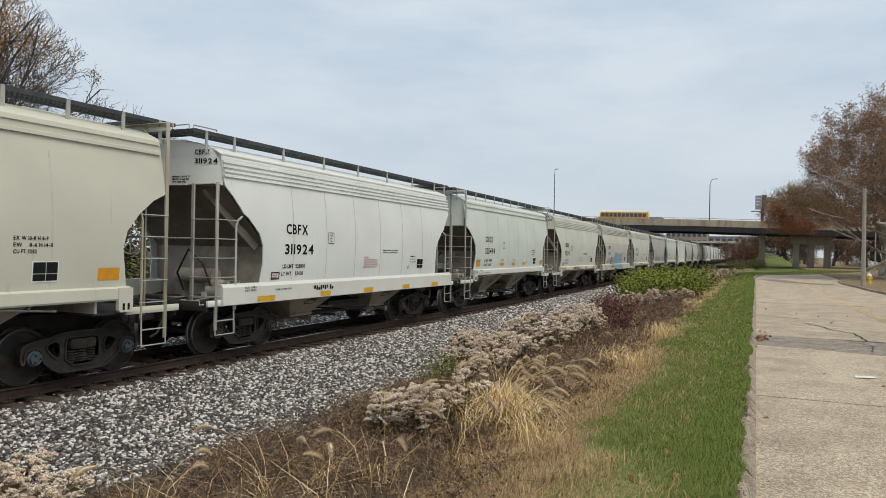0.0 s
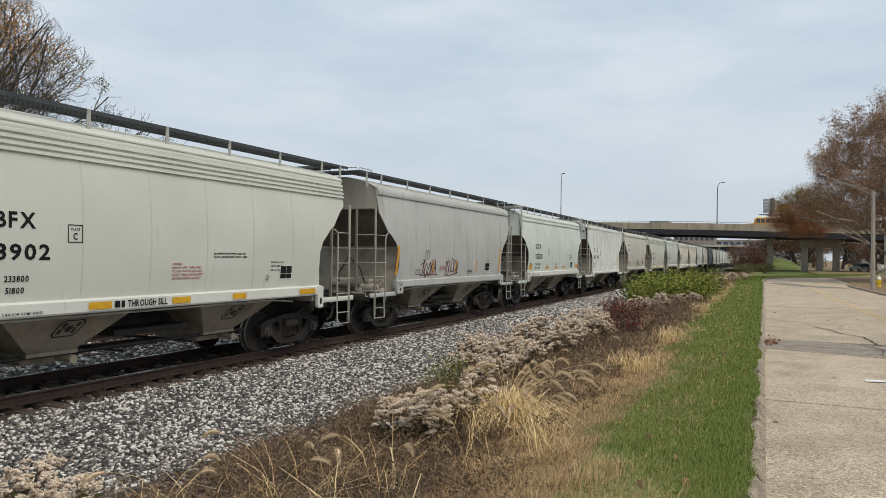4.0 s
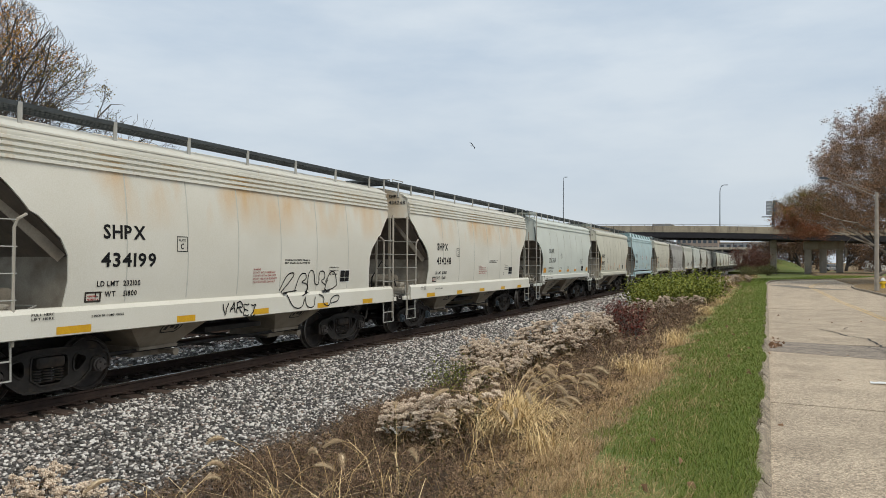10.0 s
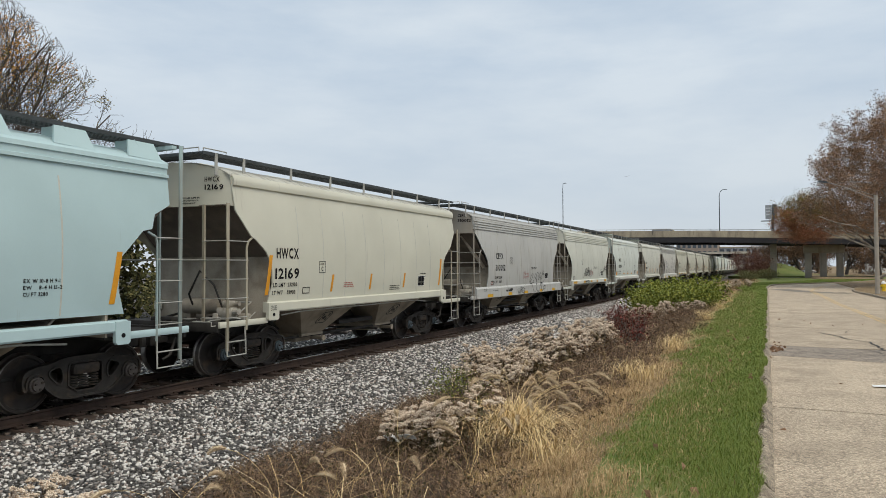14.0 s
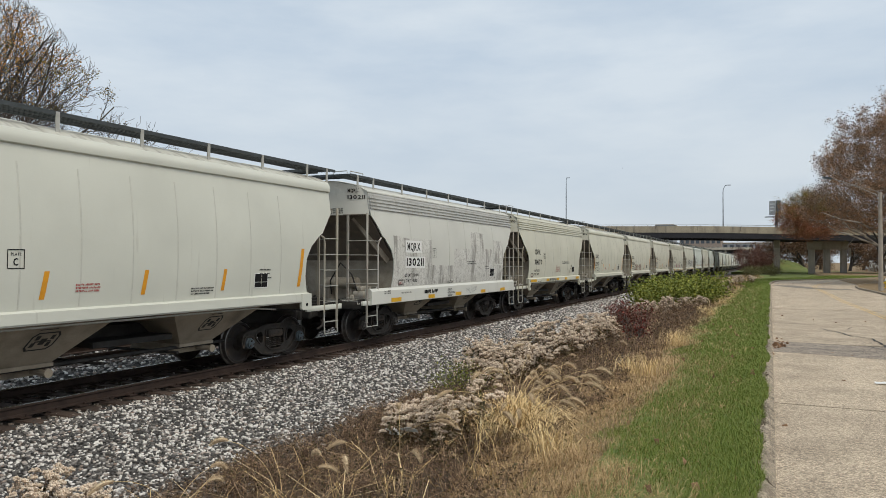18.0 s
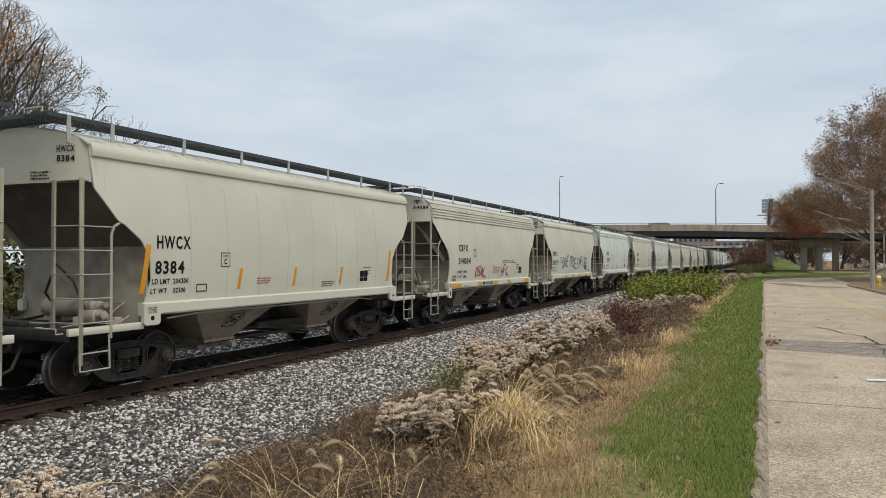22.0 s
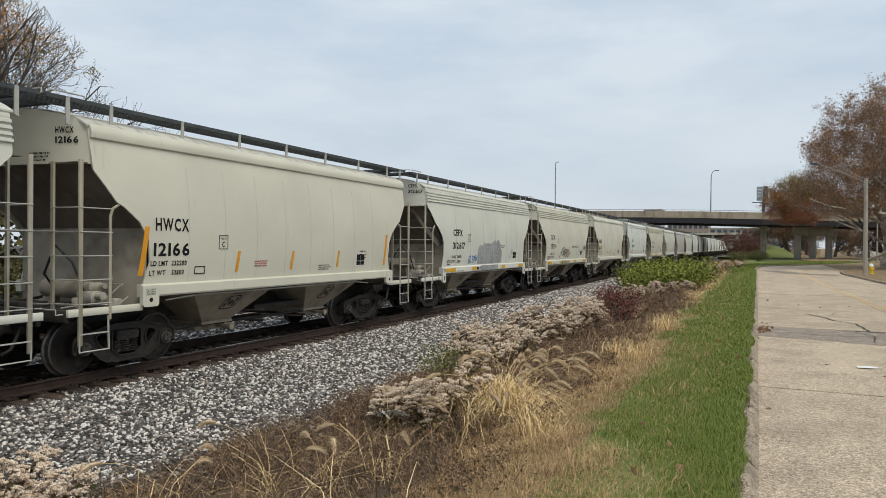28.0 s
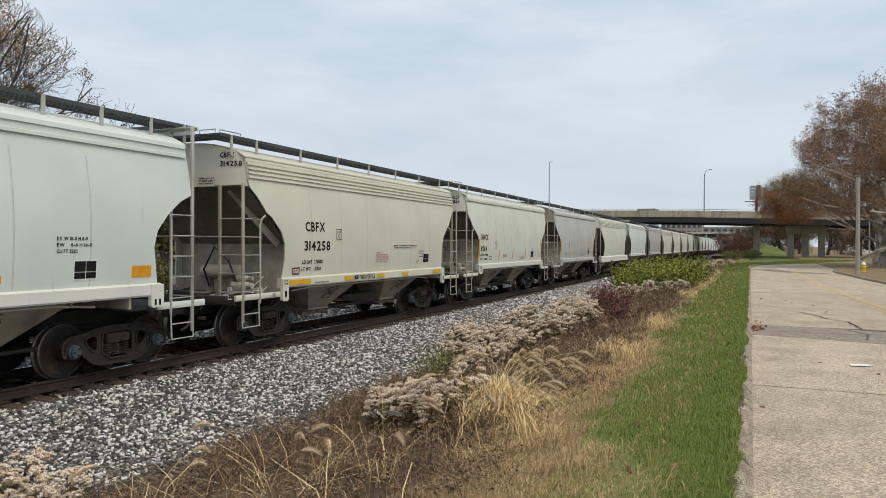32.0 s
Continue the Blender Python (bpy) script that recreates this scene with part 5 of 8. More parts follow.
def graffiti(car, st, tag, rnd):
    spray = lambda name, uvf, y, z, m, lift=0.009: write(car, st, name, uvf, y, z, M[m], lift)
    if tag == "empire":
        write(car, st, "grey_lower_paint", ([(u * 8.58 / 20, v) for u in range(21) for v in (0.0, 0.25, 0.5, 0.86, 0.98)], [(5 * i + j, 5 * i + 5 + j, 5 * i + 6 + j, 5 * i + 1 + j) for i in range(20) for j in range(4)]), 1.86, 1.54, M["grey"], 0.004)
        for w, y, z, wd in (("ONE", 3.58, 1.87, 1.42), ("TRUE", 5.12, 1.85, 1.59), ("EMPIRE", 6.88, 1.84, 2.41)):
            seed = rnd.random()
            spray("spray_haze", sprayed(w, wd, 0.58, random.Random(seed), 0.082, 1.8), y, z, "tag_halo", 0.008)
            spray("spray_lettering", sprayed(w, wd, 0.58, random.Random(seed), 0.046, 1.8), y, z, "tag_char", 0.011)
        spray("spray_lettering", ribbon([(0, 0), (0.01, 0.1), (0.0, 0.22)], 0.05), 3.81, 2.05, "tag_char", 0.011)
    elif tag == "blue":
        top = [(0, 0.2), (0.03, 0.55), (0.10, 0.86), (0.19, 0.93), (0.27, 0.99), (0.29, 0.78), (0.34, 0.74), (0.37, 0.83), (0.50, 0.85), (0.54, 0.74), (0.58, 0.80), (0.74, 0.82), (0.79, 0.78), (0.97, 0.93), (1.0, 0.86)]
        body, line = edged(top, 3.45, 0.93)
        spray("spray_fill", body, 4.9, 1.50, "tag_blue", 0.008)
        spray("spray_edge", line, 4.9, 1.50, "tag_ink", 0.011)
        spray("spray_fill", ([(0, 0), (2.5, 0), (3.5, 0.05), (3.4, 0.34), (0.05, 0.36)], [(0, 1, 2, 3, 4)]), 4.78, 1.10, "tag_blue", 0.008)
        spray("spray_outline", drawn(BUBBLES, 3.45, 0.90, 0.028), 4.92, 1.50, "tag_ink", 0.011)
        spray("spray_outline", sprayed("KMAT", 0.9, 0.15, rnd, 0.016), 5.05, 1.16, "tag_ink", 0.011)
        spray("spray_outline", sprayed("EDOFEDS", 1.0, 0.16, rnd, 0.016), 7.2, 1.18, "tag_ink", 0.011)
        spray("spray_haze", sprayed("DEMOS", 1.12, 0.42, random.Random(3), 0.075, 2.2), 3.52, 1.52, "tag_grey", 0.008)
        spray("spray_scrawl", sprayed("DEMOS", 1.12, 0.42, random.Random(3), 0.034, 2.2), 3.52, 1.52, "black", 0.010)
        spray("spray_scrawl", drawn("0,2 0.5,0 1,2 0.6,4 0,2|3,9 4,7 5,9 4,10.5 3,9|8,2 9,0 10,3", 1.2, 0.55, 0.026), 3.45, 1.47, "black", 0.010)
        band = [(u * 10.9 / 20, v) for u in range(21) for v in (0.0, 0.3, 0.54)]
        write(car, st, "cream_upper_paint", (band, [(3 * i + j, 3 * i + 3 + j, 3 * i + 4 + j, 3 * i + 1 + j) for i in range(20) for j in (0, 1)]), 0.95, 3.05, M["cream"], 0.005)
    elif tag == "peeled":
        for k, (y0, y1, z0, z1) in enumerate(((1.80, 2.25, 1.53, 2.98), (2.27, 4.30, 1.53, 2.93), (4.32, 6.0, 1.53, 2.12), (6.02, 7.45, 1.53, 2.68), (7.47, 8.72, 1.53, 3.30), (8.74, 9.75, 1.53, 2.70), (9.78, 10.78, 2.16, 3.06), (9.78, 10.78, 1.53, 2.12))):
            n, m = 14, 8
            r2 = random.Random(k)
            vs = []
            for i in range(n + 1):
                top = (z1 - z0) + r2.uniform(-0.02, 0.02)
                vs += [((y1 - y0) * i / n, top * j / m) for j in range(m + 1)]
            write(car, st, "peeling_panel", (vs, [((m + 1) * i + j, (m + 1) * (i + 1) + j, (m + 1) * (i + 1) + j + 1, (m + 1) * i + j + 1) for i in range(n) for j in range(m)]), y0, z0, M["peeled"], 0.004)
        spray("spray_scrawl", sprayed("HALIOOM", 0.95, 0.15, rnd, 0.014), 7.0, 1.19, "tag_grey")
    elif tag == "red":
        spray("spray_scrawl", drawn("0,7 3,8.6 1.8,8.2 2.2,2 1.6,1|0,1 2,0.4 5,1.2 10,0.6", 1.3, 0.52, 0.03), 3.15, 1.60, "tag_red")
        spray("spray_scrawl", sprayed("TOOKA", 1.15, 0.42, rnd, 0.036, 2), 3.2, 1.64, "tag_red")
        spray("spray_scrawl", sprayed("VICKA", 1.05, 0.44, rnd, 0.036, 2), 5.02, 1.64, "tag_red")
        spray("spray_scrawl", drawn("2,0 3,4 1,8|0,0.6 4,0 10,1.4", 1.1, 0.6, 0.026), 5.02, 1.58, "tag_red")
    elif tag == "pink":
        spray("spray_haze", sprayed("OSAK", 1.0, 0.36, random.Random(5), 0.055, 2), 4.16, 1.60, "tag_pink", 0.008)
        spray("spray_scrawl", drawn("8.2,3 10,0.5", 1.18, 0.4, 0.045), 4.16, 1.56, "tag_pink")
        spray("spray_scrawl", sprayed("HFK", 0.86, 0.38, random.Random(9), 0.05, 2.4), 6.98, 1.62, "tag_pink")
        spray("spray_scrawl", drawn("8.2,3 10,0", 1.0, 0.4, 0.04), 6.98, 1.58, "tag_pink")
    elif tag == "grey":
        top = [(0, 0.3), (0.02, 0.62), (0.08, 0.76), (0.2, 0.74), (0.24, 0.86), (0.3, 0.8), (0.42, 0.84), (0.48, 0.80), (0.56, 0.84), (0.62, 0.90), (0.68, 0.97), (0.72, 0.84), (0.78, 0.96), (0.86, 0.98), (0.89, 0.80), (0.94, 0.62), (0.99, 0.5), (1.0, 0.35)]
        body, line = edged(top, 2.75, 0.98)
        spray("spray_fill", body, 5.0, 1.52, "tag_grey", 0.008)
        spray("spray_fill", rect(1.95, 0.18), 5.25, 1.30, "tag_grey", 0.008)
        spray("spray_edge", line, 5.0, 1.52, "tag_pale", 0.011)
        spray("spray_outline", drawn(BUBBLES, 2.7, 0.86, 0.035), 5.03, 1.52, "tag_pale", 0.011)
        spray("spray_outline", drawn("0,1 3,8 4,1 7,9 7.6,1 9.6,8", 2.3, 0.75, 0.03), 5.2, 1.6, "tag_pale", 0.0115)
        spray("spray_lettering", sprayed("GLSMP", 0.88, 0.24, rnd, 0.036, 1.5), 4.06, 1.60, "tag_royal")
    elif st == "thin":
        spray("spray_scrawl", sprayed("ASUREN", 1.35, 0.42, rnd, 0.04, 2), 4.72, 1.72, "black")
        spray("spray_scrawl", drawn("0,0 0.8,4 2.2,5.6|7.6,2 8.6,0.4 9.6,1.2 10,5|8,5.4 9,6 10,9", 2.1, 0.62, 0.034), 4.45, 1.60, "black")
        spray("spray_scrawl", sprayed("ASHEZ", 0.85, 0.26, rnd, 0.032, 1.5), 9.85, 1.98, "black")
    elif st == "deep":
        spray("spray_outline", drawn("0.2,5 1.2,9 2.6,9.4 1.4,6.4 0.2,4.2 1.6,4.6 2.9,4.8|2.6,5 3.2,8.8 4.2,9.2 4.4,7.6 3.4,6.8 4.6,6.4 4.8,4.8 3.4,3.4|4.6,4 4.6,9.6 5.6,9.8 5.8,6 6.6,6 6.4,9.4 7.4,9.6 7.6,7.6 6.8,7 7.8,5.8|7.6,4 8.2,9.2 9.4,9.4 9.8,6.2 10,5.8 9,4.6 7,4.2|1,4 2,0.6 3.4,0.4 3.8,2.6|3.9,3.2 4.1,0.6 5.4,0.2 5.6,3|6.2,3.6 7.2,2.8 7,0.8 8.2,0.2 8.4,2.6 10,3.2 9.8,1.4 8.4,1", 2.35, 0.92, 0.026), 6.95, 1.10, "black")
        spray("spray_scrawl", sprayed("VAREZ", 1.05, 0.22, rnd, 0.026, 1.5), 5.12, 1.14, "black")
    else:
        spray("spray_haze", sprayed("JOMS", 1.2, 0.42, random.Random(4), 0.06, 2), 5.75, 1.60, "tag_grey", 0.008)
        spray("spray_scrawl", sprayed("JOMS", 1.2, 0.42, random.Random(4), 0.03, 2), 5.75, 1.60, "black")
        spray("spray_scrawl", drawn("0,4 1,6 2,5.6 3,3|6,4 6.2,10|8,1 9,4 10,9 9.6,0.6", 1.9, 0.85, 0.022), 5.2, 1.56, "black")


TRAIN = [
    (-1, "thin", "grey", "", "", ""), (0, "tall", "cream", "", "", ""), (1, "deep", "white", "CBFX", "311924", ""), (2, "tall", "pale", "SOXX", "325494", ""), (3, "thin", "grey", "CEFX", "312593", ""),
    (4, "deep", "beige", "CEFX", "310775", "blue"), (5, "thin", "grey", "CBFX", "313902", ""), (6, "round", "dull", "HWCX", "", "red"), (7, "tall", "pale", "SOXX", "325238", ""), (8, "ribbed", "white", "CEFX", "309311", ""),
    (9, "round", "beige", "MBKX", "102539", "dark"), (10, "thin", "grey", "CEFX", "311489", ""), (11, "tall", "pale", "SOXX", "325355", ""), (12, "deep", "rusty", "SHPX", "434199", "dark"), (13, "deep", "rusty", "SHPX", "434248", ""),
    (14, "tall", "pale", "SOXX", "326269", ""), (15, "round", "cream", "HWCX", "10953", ""), (16, "gusset", "blue", "HKRX", "300691", ""), (17, "round", "cream", "HWCX", "12169", ""), (18, "deep", "dull", "CEFX", "310012", "dark"),
    (19, "thin", "grey", "", "", "dark"), (20, "tall", "pale", "HKRX", "300244", ""), (21, "round", "grey", "NAHX", "331169", ""), (22, "deep", "peel", "MQRX", "130211", "peeled"), (23, "thin", "cream", "CBFX", "314170", ""),
    (24, "round", "cream", "SOXX", "329476", ""), (25, "round", "cream", "SOXX", "329513", "red"), (26, "round", "cream", "HWCX", "8384", ""), (27, "thin", "cream", "CBFX", "314084", "pink"), (28, "round", "cream", "CEFX", "309270", "empire"),
    (29, "tall", "pale", "SOXX", "325217", ""), (30, "tall", "cream", "CBFX", "316616", ""), (31, "tall", "pale", "SOXX", "325357", ""), (32, "thin", "grey", "", "", ""), (33, "round", "cream", "HWCX", "12166", ""),
    (34, "thin", "grey", "CEFX", "312617", "grey"), (35, "thin", "cream", "CITX", "221796", "dark"), (36, "round", "cream", "HWCX", "11479", ""), (37, "tall", "pale", "HKRX", "300399", ""), (38, "thin", "cream", "CBFX", "314258", ""),
    (39, "round", "grey", "HWCX", "8064", ""), (40, "round", "dull", "HWCX", "", ""), (41, "deep", "grey", "", "", ""), (42, "tall", "pale", "", "", ""),
]
random.seed(5)
for i in range(43, 60):
    s = random.choice(("thin", "round", "tall", "deep"))
    TRAIN.append((i, s, random.choice(("grey", "pale", "dull", "grey", "cream")), "", "", ""))


def train():
    for i, s, c, mark, number, tag in TRAIN:
        hopper_car(i, s, c, mark if number else "", number, tag, detail=i < 41)


train()

# ---- ground, road, track ----
PROFILE = [(-400, -0.7), (-60, -0.7), (-24, -0.55), (-21, -0.425), (-13.2, -0.425), (-12.9, -0.45), (-10.15, -0.452), (-10.05, -0.45), (-9.5, -0.50), (-7.1, -0.92), (-6.0, -0.90), (-5.0, -0.76), (-3.8, -0.48), (-2.6, -0.16), (-1.6, 0.04), (-0.8, 0.10), (-0.17, 0.11)]


def ground_z(x):
    return lerp(PROFILE, x)


LEFT_EDGE = [(0.0, -40), (0.0, 72), (0.35, 81), (1.2, 85), (2.8, 88), (5.7, 92.6), (8.3, 97), (11.1, 103.5), (15.5, 120), (18.5, 135), (18, 150), (13, 172), (5, 205), (-2, 250)]
RIGHT_EDGE = [(7.0, -40), (7.0, 40), (6.8, 45), (6.45, 50), (6.3, 56), (6.0, 61.5), (6.2, 67), (7.2, 73), (8.6, 78), (10.8, 85.8), (18, 98), (24, 114), (27, 132), (26, 151), (21, 175), (13, 208), (6, 254)]


def bent(pts, y):
    return lerp([(b, a) for a, b in pts], y)


def ground():
    xs = [p[0] for p in PROFILE] + [-0.17, 0.0, 7.0, 7.17, 14, 40, 120, 400]
    ys = [-300, -60, -20, 0, 10, 20, 40, 60, 80, 100, 130, 160, 200, 300, 600, 1500, 3000]
    rows = []
    for y in ys:
        r = []
        for k, x in enumerate(xs):
            if k < len(PROFILE):
                z = ground_z(x)
                if y >= 100:
                    z = max(z, -0.5) if x > -9 else z
            elif x < 7.1:
                z = -0.16
            else:
                z = 0.10
            r.append((x, y, z))
        rows.append(r)
    g = Geo().sheet(rows)
    n = len(xs) - 1
    g.m = [(4 if -13.0 < xs[k] < -10.1 else 0 if xs[k] < -7.1 else 1 if xs[k] < -2.6 else 3 if xs[k] < -1.6 and ys[q] < 20 or xs[k] >= 7.0 else 2) for q in range(len(ys) - 1) for k in range(n)]
    me = g.mesh("ground")
    for m in (M["bedfar"], M["soil"], M["lawn"], M["thatch"], M["oily_shaded"]):
        me.materials.append(m)
    tagged(new("ground", me), "dry verge, lawn and ballast ground beside the road", "ground", kind="structure")


def strip(name, a, b, z, m, label, cat, step=3.0, lo=-40, hi=250):
    rows = []
    y = lo
    while y <= hi:
        rows.append([(bent(a, y), y, z), (bent(b, y), y, z)])
        y += step
    me = Geo().shell(rows, (0, 0, -0.12)).mesh(name)
    me.materials.append(m)
    return tagged(new(name, me), label, cat, kind="structure")


def road():
    base = strip("road", LEFT_EDGE, RIGHT_EDGE, -0.012, M["tar"], "pale worn concrete road with tarred joints", "road", hi=62)
    strip("road_bend", LEFT_EDGE, RIGHT_EDGE, 0.012, M["concrete"], "concrete road bending under the bridge", "road", lo=62)
    rnd = random.Random(3)
    cuts = [-20, -14, -8, -2.4, 0.6, 3.3, 6.0, 8.46, 11.41, 17.9]
    more = [20.2, 26.2, 34.4, 44, 53, 62]
    slabs = list(zip(cuts, cuts[1:])) + list(zip(more, more[1:]))
    for y0, y1 in slabs:
        n = 14
        j = lambda: rnd.uniform(-0.02, 0.02)
        lo = [(6.98 * i / n, y0 + 0.008 + j() * (i % 2)) for i in range(n + 1)]
        hi = [(6.98 * i / n, y1 - 0.008 + j() * (i % 2)) for i in range(n, -1, -1)]
        me = solid("slab", Geo().prism(lo + hi, "z", -0.03, 0.004 + rnd.uniform(-0.004, 0.004)), M["concrete"])
        part("slab", me, base)
    # the asphalt patch across both lanes
    pts = [(0.0, 17.9), (1.2, 17.7), (2.6, 17.3), (4.5, 16.9), (6.98, 16.4), (6.98, 19.2), (4.6, 19.5), (2.5, 19.9), (1.0, 20.15), (0.0, 20.2)]
    part("asphalt_patch", solid("asphalt_patch", Geo().prism([(a, b) for a, b in pts], "z", -0.03, 0.0075), M["patch"]), base, "cracked dark asphalt patch")
    # cracks
    rnd = random.Random(11)

    def crack(pts, w):
        line = []
        for (a, b), (c, d) in zip(pts, pts[1:]):
            for i in range(6):
                f = i / 6
                line.append((a + (c - a) * f + rnd.uniform(-0.03, 0.03), b + (d - b) * f + rnd.uniform(-0.05, 0.05)))
        vs, fs = ribbon(line, w)
        me = Geo().add([(u, v, 0.0135) for u, v in vs], fs).mesh("crack")
        me.materials.append(M["tar"])
        part("crack", me, base)

    crack([(1.38, 24.55), (1.74, 23.75), (2.01, 22.6), (2.43, 22.0), (2.5, 20.85), (2.52, 19.7)], 0.05)
    crack([(2.3, 25.65), (2.06, 24.5)], 0.03)
    crack([(0.1, 21.2), (1.5, 20.9), (3.2, 20.7), (5.5, 20.4)], 0.035)
    crack([(0.6, 19.0), (1.6, 18.6), (2.6, 18.9), (4.0, 18.2), (6.0, 17.9)], 0.03)
    crack([(2.2, 19.8), (2.5, 18.9), (2.3, 17.6)], 0.03)
    crack([(4.0, 19.4), (4.2, 18.2), (4.6, 17.1)], 0.025)
    crack([(4.2, 26.0), (5.2, 24.5), (6.4, 24.0)], 0.10)
    crack([(0.05, 26.45), (0.9, 26.22), (1.4, 26.12)], 0.045)
    # centre line, two thin faded stripes
    for dx in (0.0, 0.19):
        line = [(x + dx, y) for x, y in ((3.9, -20), (3.9, 0), (3.9, 20), (3.86, 26), (3.76, 28.6), (3.63, 33.8), (3.48, 37.9), (3.31, 42.8), (3.25, 53), (3.1, 62), (3.15, 66), (3.6, 71), (5.0, 80), (8.6, 91), (14, 102))]
        vs, fs = ribbon(line, 0.062)
        me = Geo().add([(u, v, 0.0145 if v < 62 else 0.02) for u, v in vs], fs).mesh("lane_marking")
        me.materials.append(M["yellow"])
        part("lane_marking", me, base)
    # dark shade of old tyre dirt on the bend
    vs, fs = ribbon([(0.9, 69.0), (1.5, 66.7), (2.9, 62.4), (4.3, 60.6), (5.5, 60.8)], 1.9)
    me = Geo().add([(u, v, 0.017) for u, v in vs], fs).mesh("tar_stain")
    me.materials.append(M["stain"])
    part("tar_stain", me, base)


def kerbs():
    rnd = random.Random(8)
    top = thing("kerb", "chipped weathered concrete kerb along the verge", "kerb", kind="structure")
    y = -6.0
    while y < 62:
        d = rnd.uniform(2.3, 3.4)
        rows = []
        n = 26
        for i in range(n + 1):
            yy = y + 0.008 + (d - 0.016) * i / n
            c = rnd.uniform(-0.006, 0.006) - (0.03 if rnd.random() < 0.2 else 0)
            h = 0.118 + rnd.uniform(-0.020, 0.008) - (0.035 if rnd.random() < 0.10 else 0)
            rows.append([(-0.17, yy, -0.10), (-0.15 + rnd.uniform(-0.02, 0.02), yy, h - 0.012), (-0.075 + c, yy, h), (-0.035 + c, yy, h - 0.012), (-0.012 + c * 0.5, yy, h - 0.05), (0.03, yy, 0.02), (0.05, yy, -0.05)])
        me = solid("kerb_stone", Geo().shell(rows, (-0.01, 0, -0.08)), M["kerb"], 50)
        part("kerb_stone", me, top)
        y += d
    # dirt and grit lodged along the kerb's back and foot
    r = np.random.RandomState(12)
    n = 14000
    y = 2.5 + 45 * r.uniform(size=n) ** 1.6
    x = -0.06 - 0.13 * r.beta(2.2, 1.4, n)
    keep = np.sin(y * 2.1) + np.sin(y * 5.3 + 1) + r.normal(0, 0.8, n) > -0.3
    p = np.stack([x, y, np.full(n, 0.115)], 1)[keep]
    V, F = puffs(p, r.uniform(0.003, 0.012, len(p)) + 0.0003 * p[:, 1], r)
    tagged(new("kerb_dirt", mesh_np("kerb_dirt", V, F, M["crumb"])), "dark dirt and grit along the kerb", "dirt", kind="stuff")
    # kerbs of the bend and of the far side
    for name, pts, side in (("kerb_bend", LEFT_EDGE, -0.15), ("kerb_far_side", RIGHT_EDGE, 0.15)):
        rows = []
        y = 62 if side < 0 else 20
        while y < 150:
            x = bent(pts, y)
            rows.append([(x, y, -0.1), (x + side * 0.1, y, 0.13), (x + side, y, 0.13), (x + side * 1.1, y, -0.1)])
            y += 3
        me = solid(name, Geo().shell(rows, (0, 0, -0.05)), M["kerb"])
        tagged(new(name, me), "pale concrete kerb of the bending road", "kerb", kind="structure")
    # lawn inside and outside the bend
    for name, pts, dx, far in (("lawn_bend", LEFT_EDGE, -0.15, -40), ("lawn_far_side", RIGHT_EDGE, 0.15, 60)):
        rows = []
        y = 62 if far < 0 else 20
        while y <= 236:
            x = bent(pts, y) + dx
            rows.append([(x, y, 0.125), (x + (max(-1.5, -3 - (y - 62) * 0.25) if far < 0 else 60), y, 0.12)])
            y += 3
        me = Geo().shell(rows, (0, 0, -0.1)).mesh(name)
        me.materials.append(M["lawn"] if far < 0 else M["thatch"])
        tagged(new(name, me), "short green lawn beside the bend" if far < 0 else "leaf-strewn brown verge beyond the bend", "lawn", kind="structure")


def tracks():
    rnd = random.Random(4)
    base = thing("railway_track", "rusty rails on dark timber ties in ballast", "railway track", kind="structure")
    prof = [(-0.075, -0.17), (0.075, -0.17), (0.075, -0.155), (0.012, -0.135), (0.012, -0.05), (0.036, -0.035), (0.036, -0.006), (0.03, 0.0), (-0.03, 0.0), (-0.036, -0.006), (-0.036, -0.035), (-0.012, -0.05), (-0.012, -0.135), (-0.075, -0.155)]
    for cx, nearest in ((TRACK_X, True), (TRACK_X - 4.3, False)):
        for s in (-1, 1):
            g = Geo().prism([(cx + s * 0.7525 + a, RAIL_Z + b) for a, b in prof], "y", -60, 620)
            for k in range(len(g.f)):
                if k == 2 + 7:
                    g.m[k] = 1
            part("rail", solid("rail", g, [M["rail"], M["railtop"]], 20), base)
        me = solid("tie", Geo().box(-1.3, 1.3, -0.115, 0.115, -0.18, 0.0, c=0.012), M["tie"])
        if nearest:
            for k in range(260):
                t = part("tie", me, base)
                t.matrix_basis = pose(cx + rnd.uniform(-0.05, 0.05), -4.0 + 0.51 * k + rnd.uniform(-0.02, 0.02), RAIL_Z - 0.19 + rnd.uniform(-0.012, 0.006), rnd.uniform(-1, 1), rnd.uniform(-0.6, 0.6), rnd.uniform(-1.2, 1.2))
        g = Geo()
        y = 128.8 if nearest else -4
        while y < (400 if nearest else 200):
            g.box(cx - 1.3, cx + 1.3, y - 0.115, y + 0.115, RAIL_Z - 0.37, RAIL_Z - 0.19)
            y += 0.51
        me = g.mesh("far_ties")
        me.materials.append(M["tie"])
        tagged(part("far_ties", me, base), kind="stuff")
    g = Geo()
    for k in range(160):
        y = -4.0 + 0.51 * k
        for s in (-1, 1):
            x = TRACK_X + s * 0.7525
            g.box(x - 0.17, x + 0.17, y - 0.09, y + 0.09, RAIL_Z - 0.19, RAIL_Z - 0.168)
            for a in (-0.12, 0.12):
                g.box(x + a - 0.018, x + a + 0.018, y + 0.03, y + 0.06, RAIL_Z - 0.17, RAIL_Z - 0.135)
    me = g.mesh("tie_plates")
    me.materials.append(M["rail"])
    tagged(part("tie_plates", me, base), kind="stuff")


